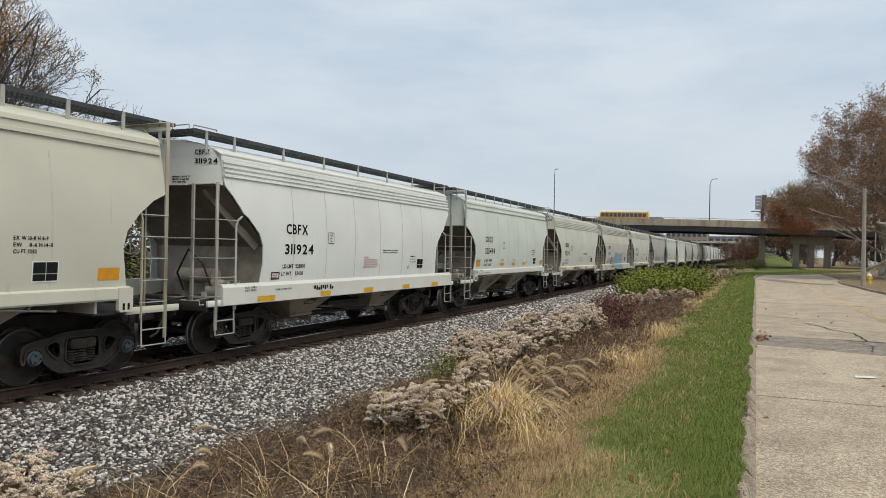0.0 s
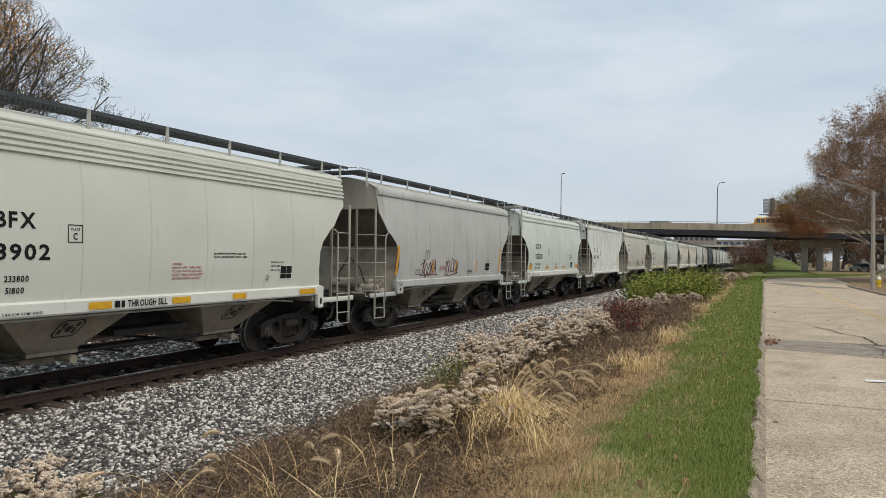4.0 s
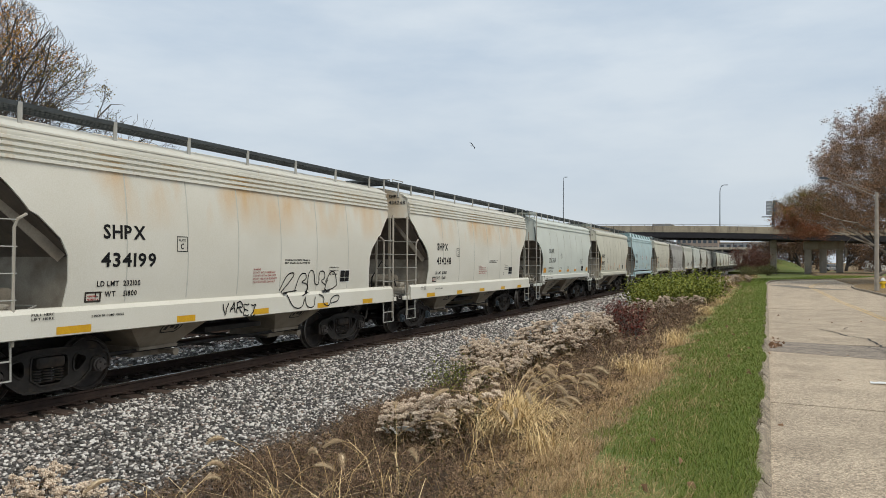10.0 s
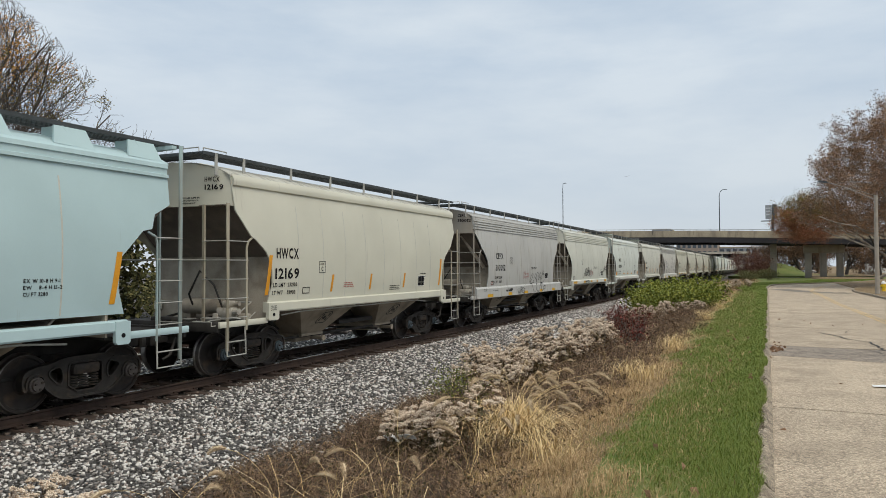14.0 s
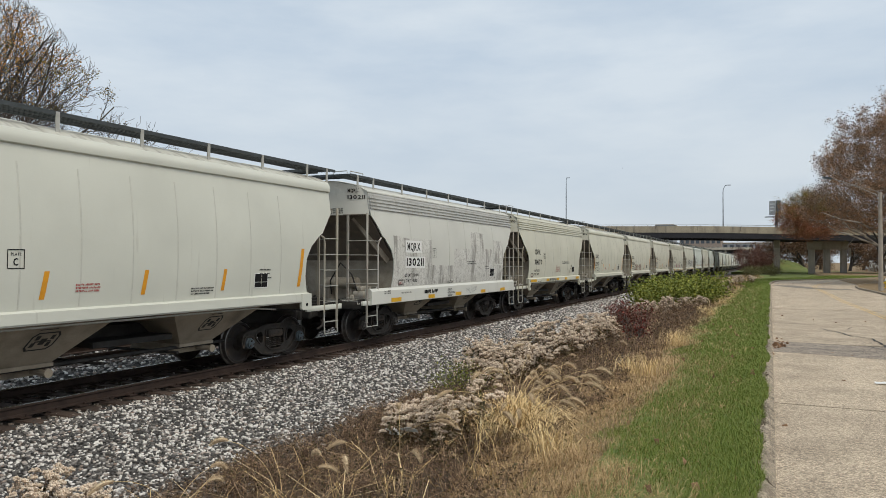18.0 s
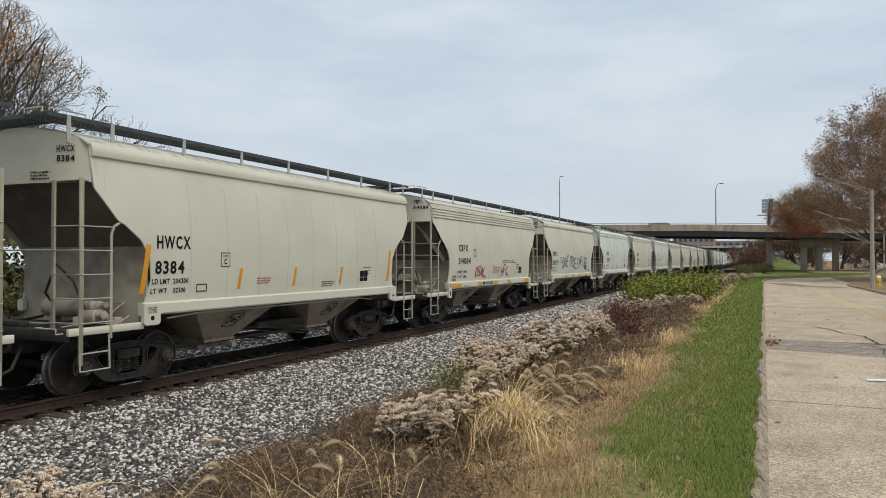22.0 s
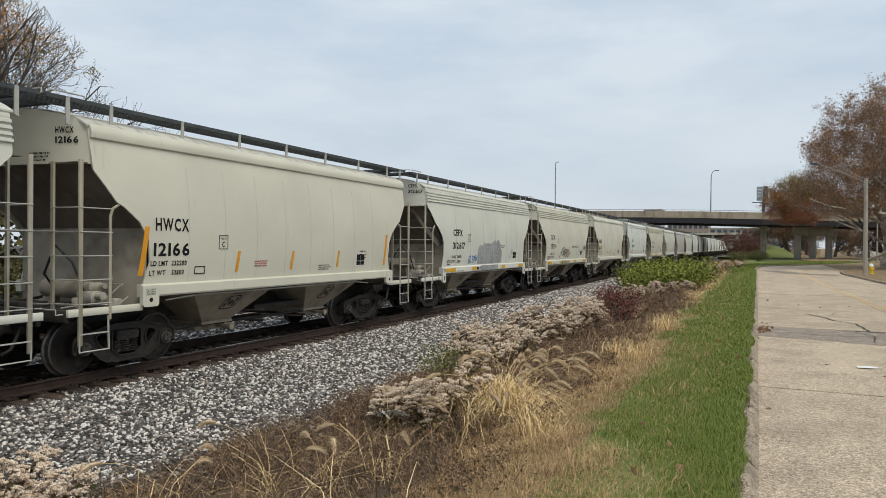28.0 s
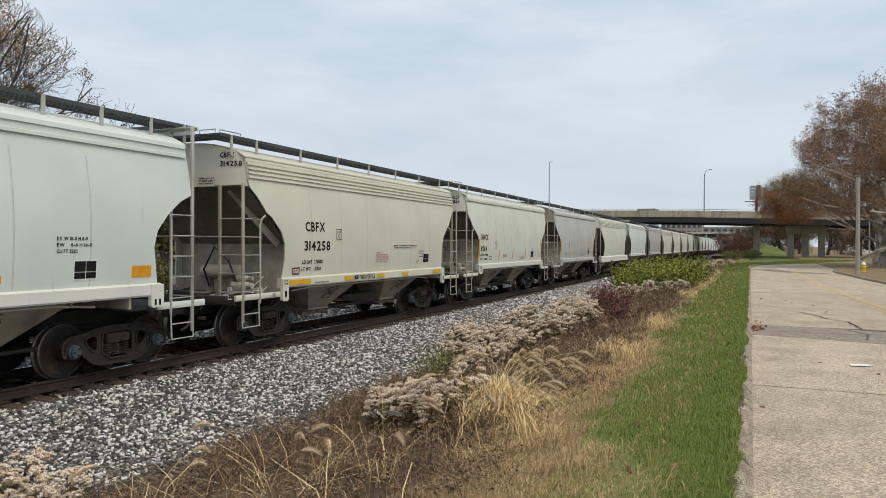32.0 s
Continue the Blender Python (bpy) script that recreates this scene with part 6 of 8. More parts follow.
def stones():
    """Crushed ballast: many small uneven stones laid over the bed."""
    r = np.random.RandomState(2)
    cube = np.array([(x, y, z) for x in (-1, 1) for y in (-1, 1) for z in (-1, 1)], float)
    faces = np.array([(0, 1, 3), (0, 3, 2), (4, 6, 7), (4, 7, 5), (0, 4, 5), (0, 5, 1), (2, 3, 7), (2, 7, 6), (0, 2, 6), (0, 6, 4), (1, 5, 7), (1, 7, 3)])
    spots = []

    def fill(x0, x1, y0, y1, per, size):
        n = int((x1 - x0) * (y1 - y0) * per)
        p = np.stack([r.uniform(x0, x1, n), r.uniform(y0, y1, n), r.uniform(size[0], size[1], n)], 1)
        spots.append(p)

    fill(-10.25, -7.15, 3.5, 14, 700, (0.015, 0.033))
    fill(-10.25, -7.1, 14, 26, 470, (0.018, 0.038))
    fill(-10.25, -7.4, 26, 48, 170, (0.028, 0.052))
    fill(-10.25, -7.4, 48, 90, 40, (0.05, 0.08))
    fill(-19.5, -13.1, 6, 22, 70, (0.03, 0.055))
    fill(-19.5, -13.1, 22, 60, 26, (0.045, 0.075))
    clean = sum(len(a) for a in spots)
    fill(-7.5, -6.0, 3.5, 16, 420, (0.014, 0.031))
    fill(-7.4, -6.4, 16, 30, 150, (0.02, 0.04))
    fill(-12.9, -10.2, 3.5, 34, 75, (0.022, 0.042))
    p = np.concatenate(spots)
    n = len(p)
    px, pz = np.array([a for a, _ in PROFILE]), np.array([b for _, b in PROFILE])
    z = np.interp(p[:, 0], px, pz) + r.uniform(-0.01, 0.02, n)
    sc = p[:, 2, None] * r.uniform(0.62, 1.25, (n, 3)) * np.array([1.15, 0.95, 0.72])
    v = cube[None] * r.uniform(0.38, 1.08, (n, 8, 3)) * sc[:, None, :]
    a, b = r.uniform(0, 6.28, n), r.uniform(-0.6, 0.6, n)
    y2, z2 = v[:, :, 1] * np.cos(b)[:, None] - v[:, :, 2] * np.sin(b)[:, None], v[:, :, 1] * np.sin(b)[:, None] + v[:, :, 2] * np.cos(b)[:, None]
    x3 = v[:, :, 0] * np.cos(a)[:, None] - y2 * np.sin(a)[:, None]
    y3 = v[:, :, 0] * np.sin(a)[:, None] + y2 * np.cos(a)[:, None]
    V = np.stack([x3 + p[:, 0, None], y3 + p[:, 1, None], z2 + z[:, None]], 2)
    for lo, hi, m, label in ((0, clean, "stone", "grey and white crushed stone ballast"), (clean, n, "stone_brown", "brown dirt-stained ballast among rails and weeds")):
        k = hi - lo
        F = (faces[None] + (np.arange(k) * 8)[:, None, None]).reshape(-1, 3)
        tagged(new("ballast_stones", mesh_np("ballast_stones", V[lo:hi].reshape(-1, 3), F, M[m])), label, "ballast", kind="stuff")


ground()
road()
kerbs()
tracks()
stones()

# ---- bridge, lamps, billboard, far town ----
BRIDGE_Y = 140.0


def deck_z(x):
    """Top of the parapet; the deck falls gently towards +x."""
    return 9.05 - 0.0165 * (x + 11.0) if x < -11 else 9.05 - 0.030 * (x + 11.0)


def bridge():
    b = thing("road_bridge", "concrete-parapet road bridge on dark steel girders", "bridge")
    xs = [-330, -200, -120, -70, -45, -30, -20, -11, -4, 4, 12, 20, 30, 45, 70, 120]
    wide = 17.0

    def run_of(y0, y1, top, low, m, name):
        g = Geo()
        n = len(xs)
        vs = [(x, yy, deck_z(x) + zz) for x in xs for yy, zz in ((y0, top), (y1, top), (y1, low), (y0, low))]
        fs = []
        for k in range(n - 1):
            for i in range(4):
                j = (i + 1) % 4
                fs.append((k * 4 + i, k * 4 + j, (k + 1) * 4 + j, (k + 1) * 4 + i))
        fs += [(3, 2, 1, 0), tuple((n - 1) * 4 + i for i in range(4))]
        return part(name, solid(name, g.add(vs, fs), m, 25), b)

    run_of(BRIDGE_Y, BRIDGE_Y + 0.35, -0.32, -1.55, M["bridge"], "parapet")
    run_of(BRIDGE_Y + wide - 0.35, BRIDGE_Y + wide, -0.32, -1.55, M["bridge"], "parapet")
    run_of(BRIDGE_Y + 0.35, BRIDGE_Y + wide - 0.35, -1.75, -2.0, M["bridge"], "deck_slab")
    for k in range(6):
        y = BRIDGE_Y + 0.06 + (wide - 0.57) * k / 5
        run_of(y, y + 0.45, -1.52, -2.55, M["girder"], "girder")
    run_of(BRIDGE_Y + 0.1, BRIDGE_Y + 0.18, -0.10, -0.02, M["galv"], "handrail")
    post = solid("rail_post", Geo().box(-0.04, 0.04, 0.10, 0.18, -0.32, -0.02), M["galv"])
    x = -60.0
    while x < 30:
        part("rail_post", post, b, at=Matrix.Translation((x, BRIDGE_Y, deck_z(x))))
        x += 2.4
    # joints of the parapet
    joint = solid("parapet_joint", Geo().box(-0.03, 0.03, -0.012, 0.0, -1.14, -0.33), M["tar"])
    x = -50.0
    while x < 40:
        part("parapet_joint", joint, b, at=Matrix.Translation((x, BRIDGE_Y, deck_z(x))))
        x += 7.5
    # piers
    def pier(cols, x0, x1):
        z = deck_z((x0 + x1) / 2) - 2.55
        y0 = BRIDGE_Y + 5.0
        part("pier_cap", solid("pier_cap", Geo().box(x0 - 0.3, x1 + 0.3, y0, y0 + 1.4, z - 1.5, z, c=0.08), M["pier"]), b)
        for x in cols:
            part("pier_column", solid("pier_column", Geo().box(x - 0.55, x + 0.55, y0 + 0.15, y0 + 1.25, -0.3, z - 1.4, c=0.06), M["pier"]), b)

    pier((6.75, 9.2, 11.85), 6.3, 12.3)
    pier((1.0,), 0.75, 1.25)
    pier((-22.0,), -22.4, -21.6)
    # grassy bank behind the bridge
    lift = lambda x, y: lerp([(-7.5, -0.6), (-4, 2.0), (1.6, 2.8), (3.1, 2.6), (5.3, 1.85), (8.1, 0.1), (9.5, -0.6)], x) * lerp([(158, 0.0), (165, 0.6), (174, 1.0), (186, 0.9), (194, -0.2)], y)
    rows = [[(x, y, lift(x, y)) for x in (-7.5, -5.8, -4, -2, 0, 1.6, 3.1, 4.2, 5.3, 6.7, 8.1, 9.5)] for y in (158, 161, 165, 170, 174, 180, 186, 194)]
    tagged(new("grass_bank", solid("grass_bank", Geo().shell(rows, (0, 0, -0.6)), M["lawn"], 60)), "mown green bank behind the bridge", "bank", kind="structure")
    pier((32.0, 35.0), 31.4, 35.6)
    part("bearing_block", solid("bearing_block", Geo().box(12.6, 13.0, BRIDGE_Y + 5.0, BRIDGE_Y + 6.4, 3.0, 4.6), M["pier"]), b)


def bridge_lamp(x, y, top, reach):
    z = deck_z(x) - 0.34
    ob = thing("bridge_lamp", "slim dark curved-arm street lamp on the bridge", "street lamp", "lamps on the bridge", at=pose(x, y, z))
    h = top - z
    pts = [(0, 0, 0), (0, 0, h - 1.3)] + [(reach * (1 - math.cos(a)), 0, h - 1.3 + 1.25 * math.sin(a)) for a in (0.4, 0.8, 1.2, 1.5)] + [(reach + 0.2, 0, h - 0.05)]
    part("pole", solid("pole", Geo().tube(pts, [0.10, 0.07] + [0.05] * 5, 8), M["dark_pole"]), ob)
    part("lamp_head", solid("lamp_head", Geo().box(reach + 0.1, reach + 0.65, -0.12, 0.12, h - 0.12, h, c=0.03), M["dark_pole"]), ob)


def street_lamp():
    ob = thing("street_lamp", "weathered grey street lamp pole with a long arm", "street lamp", at=pose(6.82, 56.5, -0.15))
    part("pole", solid("pole", Geo().tube([(0, 0, 0), (0, 0, 7.05)], [0.16, 0.11], 10), M["pole"]), ob)
    part("arm", solid("arm", Geo().tube([(0, 0, 6.72), (-1.2, 0, 7.36), (-2.3, 0, 7.88), (-2.95, 0, 8.1)], 0.032, 8), M["pole"]), ob)
    part("arm_brace", solid("arm_brace", Geo().tube([(0, 0, 7.0), (-0.8, 0, 7.34), (-1.7, 0, 7.62)], 0.022, 6), M["pole"]), ob)
    part("lamp_head", solid("lamp_head", Geo().prism([(-0.34, 0.0), (-0.25, 0.07), (0.2, 0.085), (0.34, 0.02), (0.25, -0.05), (-0.25, -0.055)], "y", -0.11, 0.11), M["dark_pole"]), ob, at=Matrix.Translation((-3.2, 0, 8.14)) @ Matrix.Rotation(radians(12), 4, "Y"))


def hydrant():
    y, w = M["hyd"], M["decal"]
    ob = thing("fire_hydrant", "yellow fire hydrant with a white bonnet on the verge", "fire hydrant", at=pose(7.95, 62.5, 0.12))
    part("barrel", solid("barrel", Geo().lathe([(0, 0.2), (0.04, 0.2), (0.05, 0.13), (0.5, 0.12), (0.52, 0.17), (0.56, 0.17)], "z", 14), y), ob)
    part("bonnet", solid("bonnet", Geo().lathe([(0.56, 0.17), (0.60, 0.16), (0.70, 0.13), (0.76, 0.07), (0.77, 0.035), (0.83, 0.035)], "z", 14), w), ob, "white bonnet")
    for s in (-1, 1):
        part("hose_cap", solid("hose_cap", Geo().lathe([(s * 0.1, 0.075), (s * 0.2, 0.075), (s * 0.21, 0.05), (s * 0.25, 0.03)], "x", 10, (0, 0, 0.4)), y), ob)
    part("pumper_cap", solid("pumper_cap", Geo().lathe([(-0.1, 0.1), (-0.22, 0.1), (-0.24, 0.05)], "y", 12, (0, 0, 0.36)), y), ob)


def billboard():
    ob = thing("billboard", "grey roadside billboard on a dark post", "billboard", at=pose(1.3, 176, 0))
    part("post", solid("post", Geo().tube([(-0.1, 0.9, 0), (-0.1, 0.9, 15)], 0.35, 10), M["dark_pole"]), ob)
    part("panel", solid("panel", Geo().box(-1.66, -0.3, -0.15, 0.1, 12.7, 15.9), M["galv"]), ob, at=Matrix.Rotation(radians(-20), 4, "Z"))
    for k in range(3):
        part("poster_bar", solid("poster_bar", Geo().box(-1.5, -0.5 - 0.15 * k, -0.18, -0.152, 15.1 - 0.7 * k, 15.3 - 0.7 * k), M["decal"]), ob, at=Matrix.Rotation(radians(-20), 4, "Z"))
    part("back_panel", solid("back_panel", Geo().box(-0.2, 0.75, 0.2, 0.8, 12.7, 16.0), M["dark_pole"]), ob)
    part("catwalk", solid("catwalk", Geo().box(-2.5, 0.2, -1.0, 0.6, 12.2, 12.34), M["dark_pole"]), ob)


def building(x, y, w, d, h, m, floors, bays, label, win):
    ob = thing("town_building", label, "building", "far town buildings", at=pose(x, y, 0))
    part("wall", solid("wall", Geo().box(-w / 2, w / 2, 0, d, -1, h), m), ob)
    part("roof", solid("roof", Geo().box(-w / 2 - 0.3, w / 2 + 0.3, -0.3, d + 0.3, h, h + 0.5), M["bridge"]), ob)
    me = solid("window", Geo().box(-0.5, 0.5, -0.08, 0.0, -0.5, 0.5), win)
    for f in range(floors):
        for k in range(bays):
            wn = part("window", me, ob)
            wn.matrix_basis = Matrix.Translation((-w / 2 + w * (k + 0.5) / bays, 0, h * (f + 0.55) / floors)) @ Matrix.Diagonal((w / bays * 0.62, 1, h / floors * 0.5, 1))
    return ob


def parking_deck():
    ob = thing("parking_garage", "pale concrete open parking garage beyond the bridge", "building", at=pose(-31, 330, 0))
    for k in range(3):
        part("floor_slab", solid("floor_slab", Geo().box(-22, 24, 0, 30, 2.0 + 2.7 * k, 3.0 + 2.7 * k), M["farpale"]), ob)
    for k in range(10):
        part("column", solid("column", Geo().box(-21.5 + 4.9 * k, -20.9 + 4.9 * k, 0.3, 0.9, -1, 7.6), M["farpale"]), ob)
    part("core", solid("core", Geo().box(-20, 22, 14, 20, -1, 7.2), M["farwall"]), ob)


def sign_box():
    # stand-in for something white farther off; the plinth is added to raise it
    ob = thing("utility_cabinet", "pale box standing in for a farther white object", "cabinet", at=pose(20.1, 178, 0.0))
    part("plinth", solid("plinth", Geo().box(-0.85, 0.85, -0.1, 0.8, -0.3, 0.75, c=0.03), M["pier"]), ob)
    part("cabinet_body", solid("cabinet_body", Geo().box(-0.75, 0.75, 0, 0.7, 0.75, 2.5, c=0.04), M["galv"]), ob)
    part("cabinet_door", solid("cabinet_door", Geo().box(-0.68, 0.68, -0.03, 0.0, 0.9, 2.4), M["decal"]), ob)
    ob = thing("sign_post", "thin grey post beside the far road", "post", at=pose(14.9, 112, 0.1))
    part("post", solid("post", Geo().tube([(0, 0, 0), (0, 0, 6.6)], [0.1, 0.07], 8), M["pole"]), ob)


M["hyd"] = mat("yellow_hydrant_paint", (0.75, 0.50, 0.02), (0.62, 0.42, 0.02), 0.45, scale=6, bump=0.05)
M["farpale"] = mat("far_pale_concrete", (0.52, 0.47, 0.38), (0.44, 0.40, 0.33), 0.9, scale=0.3, fine=4, bump=0.02)
M["brick"] = mat("far_brick", (0.36, 0.29, 0.235), (0.29, 0.235, 0.195), 0.9, scale=0.3, fine=4, bump=0.05)
M["farwall"] = mat("far_grey_wall", (0.33, 0.34, 0.36), (0.28, 0.29, 0.31), 0.9, scale=0.2, fine=3, bump=0.02)
M["window"] = mat("far_window_glass", (0.06, 0.075, 0.09), (0.10, 0.12, 0.14), 0.25, scale=0.3, bump=0.0)
bridge()
bridge_lamp(-37.6, BRIDGE_Y + 0.17, 19.05, 0.12)
bridge_lamp(-8.0, BRIDGE_Y + 0.17, 16.3, 0.7)
street_lamp()
hydrant()
billboard()
parking_deck()
sign_box()
building(-62, 470, 11, 20, 25.6, M["farwall"], 5, 6, "far grey block of flats behind the bridge", M["window"])
building(-36, 420, 22, 20, 15, M["brick"], 4, 8, "far brown brick town building", M["window"])
building(-10, 430, 30, 20, 12.5, M["farwall"], 3, 9, "far low grey town building", M["window"])
building(-75, 430, 40, 20, 14, M["farwall"], 4, 10, "far wide grey town building", M["window"])
building(34, 230, 18, 14, 5, M["decal"], 1, 5, "low white building behind the trees", M["window"])


# ---- vehicles ----
M["bus"] = mat("school_bus_yellow", (0.72, 0.36, 0.03), (0.62, 0.31, 0.03), 0.4, scale=2, bump=0.02)
M["busroof"] = mat("bus_roof_cream", (0.74, 0.69, 0.54), (0.68, 0.63, 0.50), 0.5, scale=2, bump=0.02)
M["rubber"] = mat("tyre_rubber", (0.02, 0.02, 0.02), (0.03, 0.03, 0.03), 0.8, scale=9, bump=0.1)
M["carwhite"] = mat("white_car_paint", (0.70, 0.72, 0.73), (0.64, 0.66, 0.67), 0.3, scale=1, bump=0.0)


def bus():
    """Nose to -x; length 10.8 m."""
    ob = thing("school_bus", "yellow school bus with a cream roof on the bridge", "bus", "school buses")
    part("body", solid("body", Geo().prism([(-3.9, 0.55), (5.4, 0.55), (5.4, 2.45), (5.25, 2.75), (-3.7, 2.75), (-3.95, 2.4)], "y", -1.2, 1.2), M["bus"]), ob)
    part("bonnet", solid("bonnet", Geo().prism([(-5.4, 0.6), (-3.9, 0.6), (-3.9, 1.75), (-5.2, 1.55), (-5.4, 1.35)], "y", -1.0, 1.0), M["bus"]), ob)
    part("roof", solid("roof", Geo().prism([(-1.2, 2.75), (-1.05, 3.0), (-0.6, 3.12), (0.6, 3.12), (1.05, 3.0), (1.2, 2.75)], "x", -3.7, 5.3), M["busroof"]), ob)
    me = solid("side_window", Geo().box(-0.32, 0.32, -0.03, 0.03, 1.85, 2.55), M["window"])
    for k in range(11):
        for s in (-1, 1):
            part("side_window", me, ob, at=Matrix.Translation((-3.3 + 0.8 * k, s * 1.2, 0)))
    part("windscreen", solid("windscreen", Geo().box(-3.99, -3.92, -1.0, 1.0, 1.75, 2.5), M["window"]), ob)
    for z in (1.0, 1.4):
        part("rub_rail", solid("rub_rail", Geo().box(-3.9, 5.4, -1.235, -1.2, z, z + 0.09), M["rubber"]), ob)
    tyre = solid("wheel", Geo().lathe([(-0.14, 0.3), (-0.14, 0.5), (0.14, 0.5), (0.14, 0.3)], "y", 16), M["rubber"])
    for x in (-4.3, 3.0):
        for s in (-1, 1):
            part("wheel", tyre, ob, at=Matrix.Translation((x, s * 1.05, 0.5)))
    return ob


def small_car(label):
    """Nose to -x."""
    ob = thing("car", label, "car", "passing cars")
    part("body", solid("body", Geo().prism([(-2.2, 0.35), (2.2, 0.35), (2.25, 0.85), (1.9, 1.0), (-1.0, 1.0), (-2.1, 0.8), (-2.25, 0.6)], "y", -0.88, 0.88), M["carwhite"]), ob)
    part("cabin", solid("cabin", Geo().prism([(-1.1, 0.98), (2.0, 0.98), (1.75, 1.5), (1.2, 1.62), (-0.2, 1.62)], "y", -0.78, 0.78), M["window"]), ob)
    part("roof", solid("roof", Geo().prism([(-0.2, 1.62), (1.3, 1.62), (1.2, 1.68), (-0.1, 1.68)], "y", -0.74, 0.74), M["carwhite"]), ob)
    tyre = solid("wheel", Geo().lathe([(-0.1, 0.2), (-0.1, 0.33), (0.1, 0.33), (0.1, 0.2)], "y", 14), M["rubber"])
    for x in (-1.4, 1.35):
        for s in (-1, 1):
            part("wheel", tyre, ob, at=Matrix.Translation((x, s * 0.82, 0.33)))
    for s in (-1, 1):
        part("tail_lamp", solid("tail_lamp", Geo().box(2.2, 2.27, s * 0.65 - 0.12, s * 0.65 + 0.12, 0.72, 0.9), M["red"]), ob)
    return ob


def gull():
    """Nose to -y; wings spread along x, 1.2 m across."""
    ob = thing("gull", "grey and white gull gliding over the train", "bird")
    part("body", solid("body", Geo().lathe([(-0.26, 0.004), (-0.23, 0.02), (-0.19, 0.034), (-0.13, 0.036), (0.0, 0.056), (0.10, 0.05), (0.20, 0.026), (0.24, 0.012)], "y", 10), M["gull_white"]), ob)
    for s in (-1, 1):
        g = Geo()
        ring = lambda x, lead, trail, z, h: [(s * x, lead, z), (s * x, (lead + trail) / 2, z + h), (s * x, trail, z), (s * x, (lead + trail) / 2, z - h * 0.3)]
        rows = [ring(0.03, -0.10, 0.09, 0.02, 0.02), ring(0.2, -0.16, 0.05, 0.07, 0.015), ring(0.4, -0.10, 0.07, 0.06, 0.01), ring(0.6, 0.04, 0.10, 0.02, 0.004)]
        g.add([p for r in rows for p in r], [(4 * k + i, 4 * k + (i + 1) % 4, 4 * k + 4 + (i + 1) % 4, 4 * k + 4 + i) for k in range(3) for i in range(4)] + [(3, 2, 1, 0), (12, 13, 14, 15)])
        part("wing", solid("wing", g, M["gull_grey"]), ob, "dark grey wing")
    part("tail", solid("tail", Geo().prism([(-0.03, 0.22), (0.03, 0.22), (0.07, 0.36), (-0.07, 0.36)], "z", -0.006, 0.006), M["gull_white"]), ob)
    return ob


M["gull_white"] = mat("gull_white_feather", (0.62, 0.62, 0.60), (0.52, 0.52, 0.50), 0.8, scale=8, bump=0.05)
M["gull_grey"] = mat("gull_grey_feather", (0.16, 0.17, 0.18), (0.09, 0.095, 0.10), 0.8, scale=8, bump=0.05)
GULL = gull()
BUSES = [bus(), bus()]
BRIDGE_CAR = small_car("white hatchback driving over the bridge")
STREET_CAR = small_car("white hatchback driving away under the bridge")

# ---- plants ----
def leafy(name, a, b, cols, rough=0.75):
    return mat(name, a, b, rough, scale=2.0, fine=30, bump=0.05, island=cols, spec=0.2)


M["grass"] = leafy("green_grass", (0.12, 0.18, 0.04), (0.16, 0.19, 0.06), [(0.0, (0.095, 0.15, 0.020)), (1.0, (0.36, 0.31, 0.10)), (0.45, (0.155, 0.205, 0.034)), (0.90, (0.215, 0.245, 0.05)), (0.96, (0.30, 0.29, 0.08))])
M["straw"] = leafy("dry_straw_grass", (0.36, 0.26, 0.12), (0.26, 0.18, 0.08), [(0.0, (0.18, 0.11, 0.055)), (1.0, (0.84, 0.60, 0.35)), (0.5, (0.46, 0.30, 0.15))])
M["pale_straw"] = leafy("pale_straw_blades", (0.62, 0.48, 0.24), (0.50, 0.37, 0.17), [(0.0, (0.54, 0.37, 0.17)), (1.0, (0.95, 0.78, 0.48)), (0.5, (0.80, 0.58, 0.29))])
M["foxtail"] = leafy("tan_foxtail_bristle", (0.56, 0.43, 0.28), (0.44, 0.33, 0.21), [(0.0, (0.34, 0.24, 0.15)), (1.0, (0.80, 0.66, 0.46)), (0.5, (0.56, 0.43, 0.28))], 0.9)
M["twig"] = leafy("dead_brown_stems", (0.11, 0.075, 0.05), (0.16, 0.11, 0.075), [(0.0, (0.055, 0.036, 0.026)), (1.0, (0.90, 0.66, 0.44)), (0.45, (0.155, 0.098, 0.068)), (0.80, (0.44, 0.29, 0.185))])
M["head"] = leafy("pale_seed_fluff", (0.75, 0.625, 0.485), (0.65, 0.52, 0.39), [(0.0, (0.44, 0.335, 0.25)), (1.0, (0.92, 0.81, 0.68)), (0.5, (0.66, 0.535, 0.415))], 0.95)
M["weedleaf"] = leafy("withered_weed_leaf", (0.12, 0.115, 0.06), (0.16, 0.11, 0.06), [(0.0, (0.035, 0.035, 0.016)), (1.0, (0.34, 0.21, 0.10)), (0.5, (0.10, 0.078, 0.036))])
M["bushleaf"] = leafy("yellow_green_leaf", (0.15, 0.22, 0.04), (0.20, 0.24, 0.05), [(0.0, (0.06, 0.08, 0.016)), (1.0, (0.37, 0.34, 0.065)), (0.35, (0.135, 0.152, 0.028)), (0.7, (0.215, 0.22, 0.04))])
M["redleaf"] = leafy("dark_red_leaf", (0.16, 0.04, 0.04), (0.10, 0.04, 0.03), [(0.0, (0.045, 0.028, 0.018)), (1.0, (0.34, 0.07, 0.045)), (0.5, (0.10, 0.045, 0.03)), (0.8, (0.20, 0.045, 0.04))])
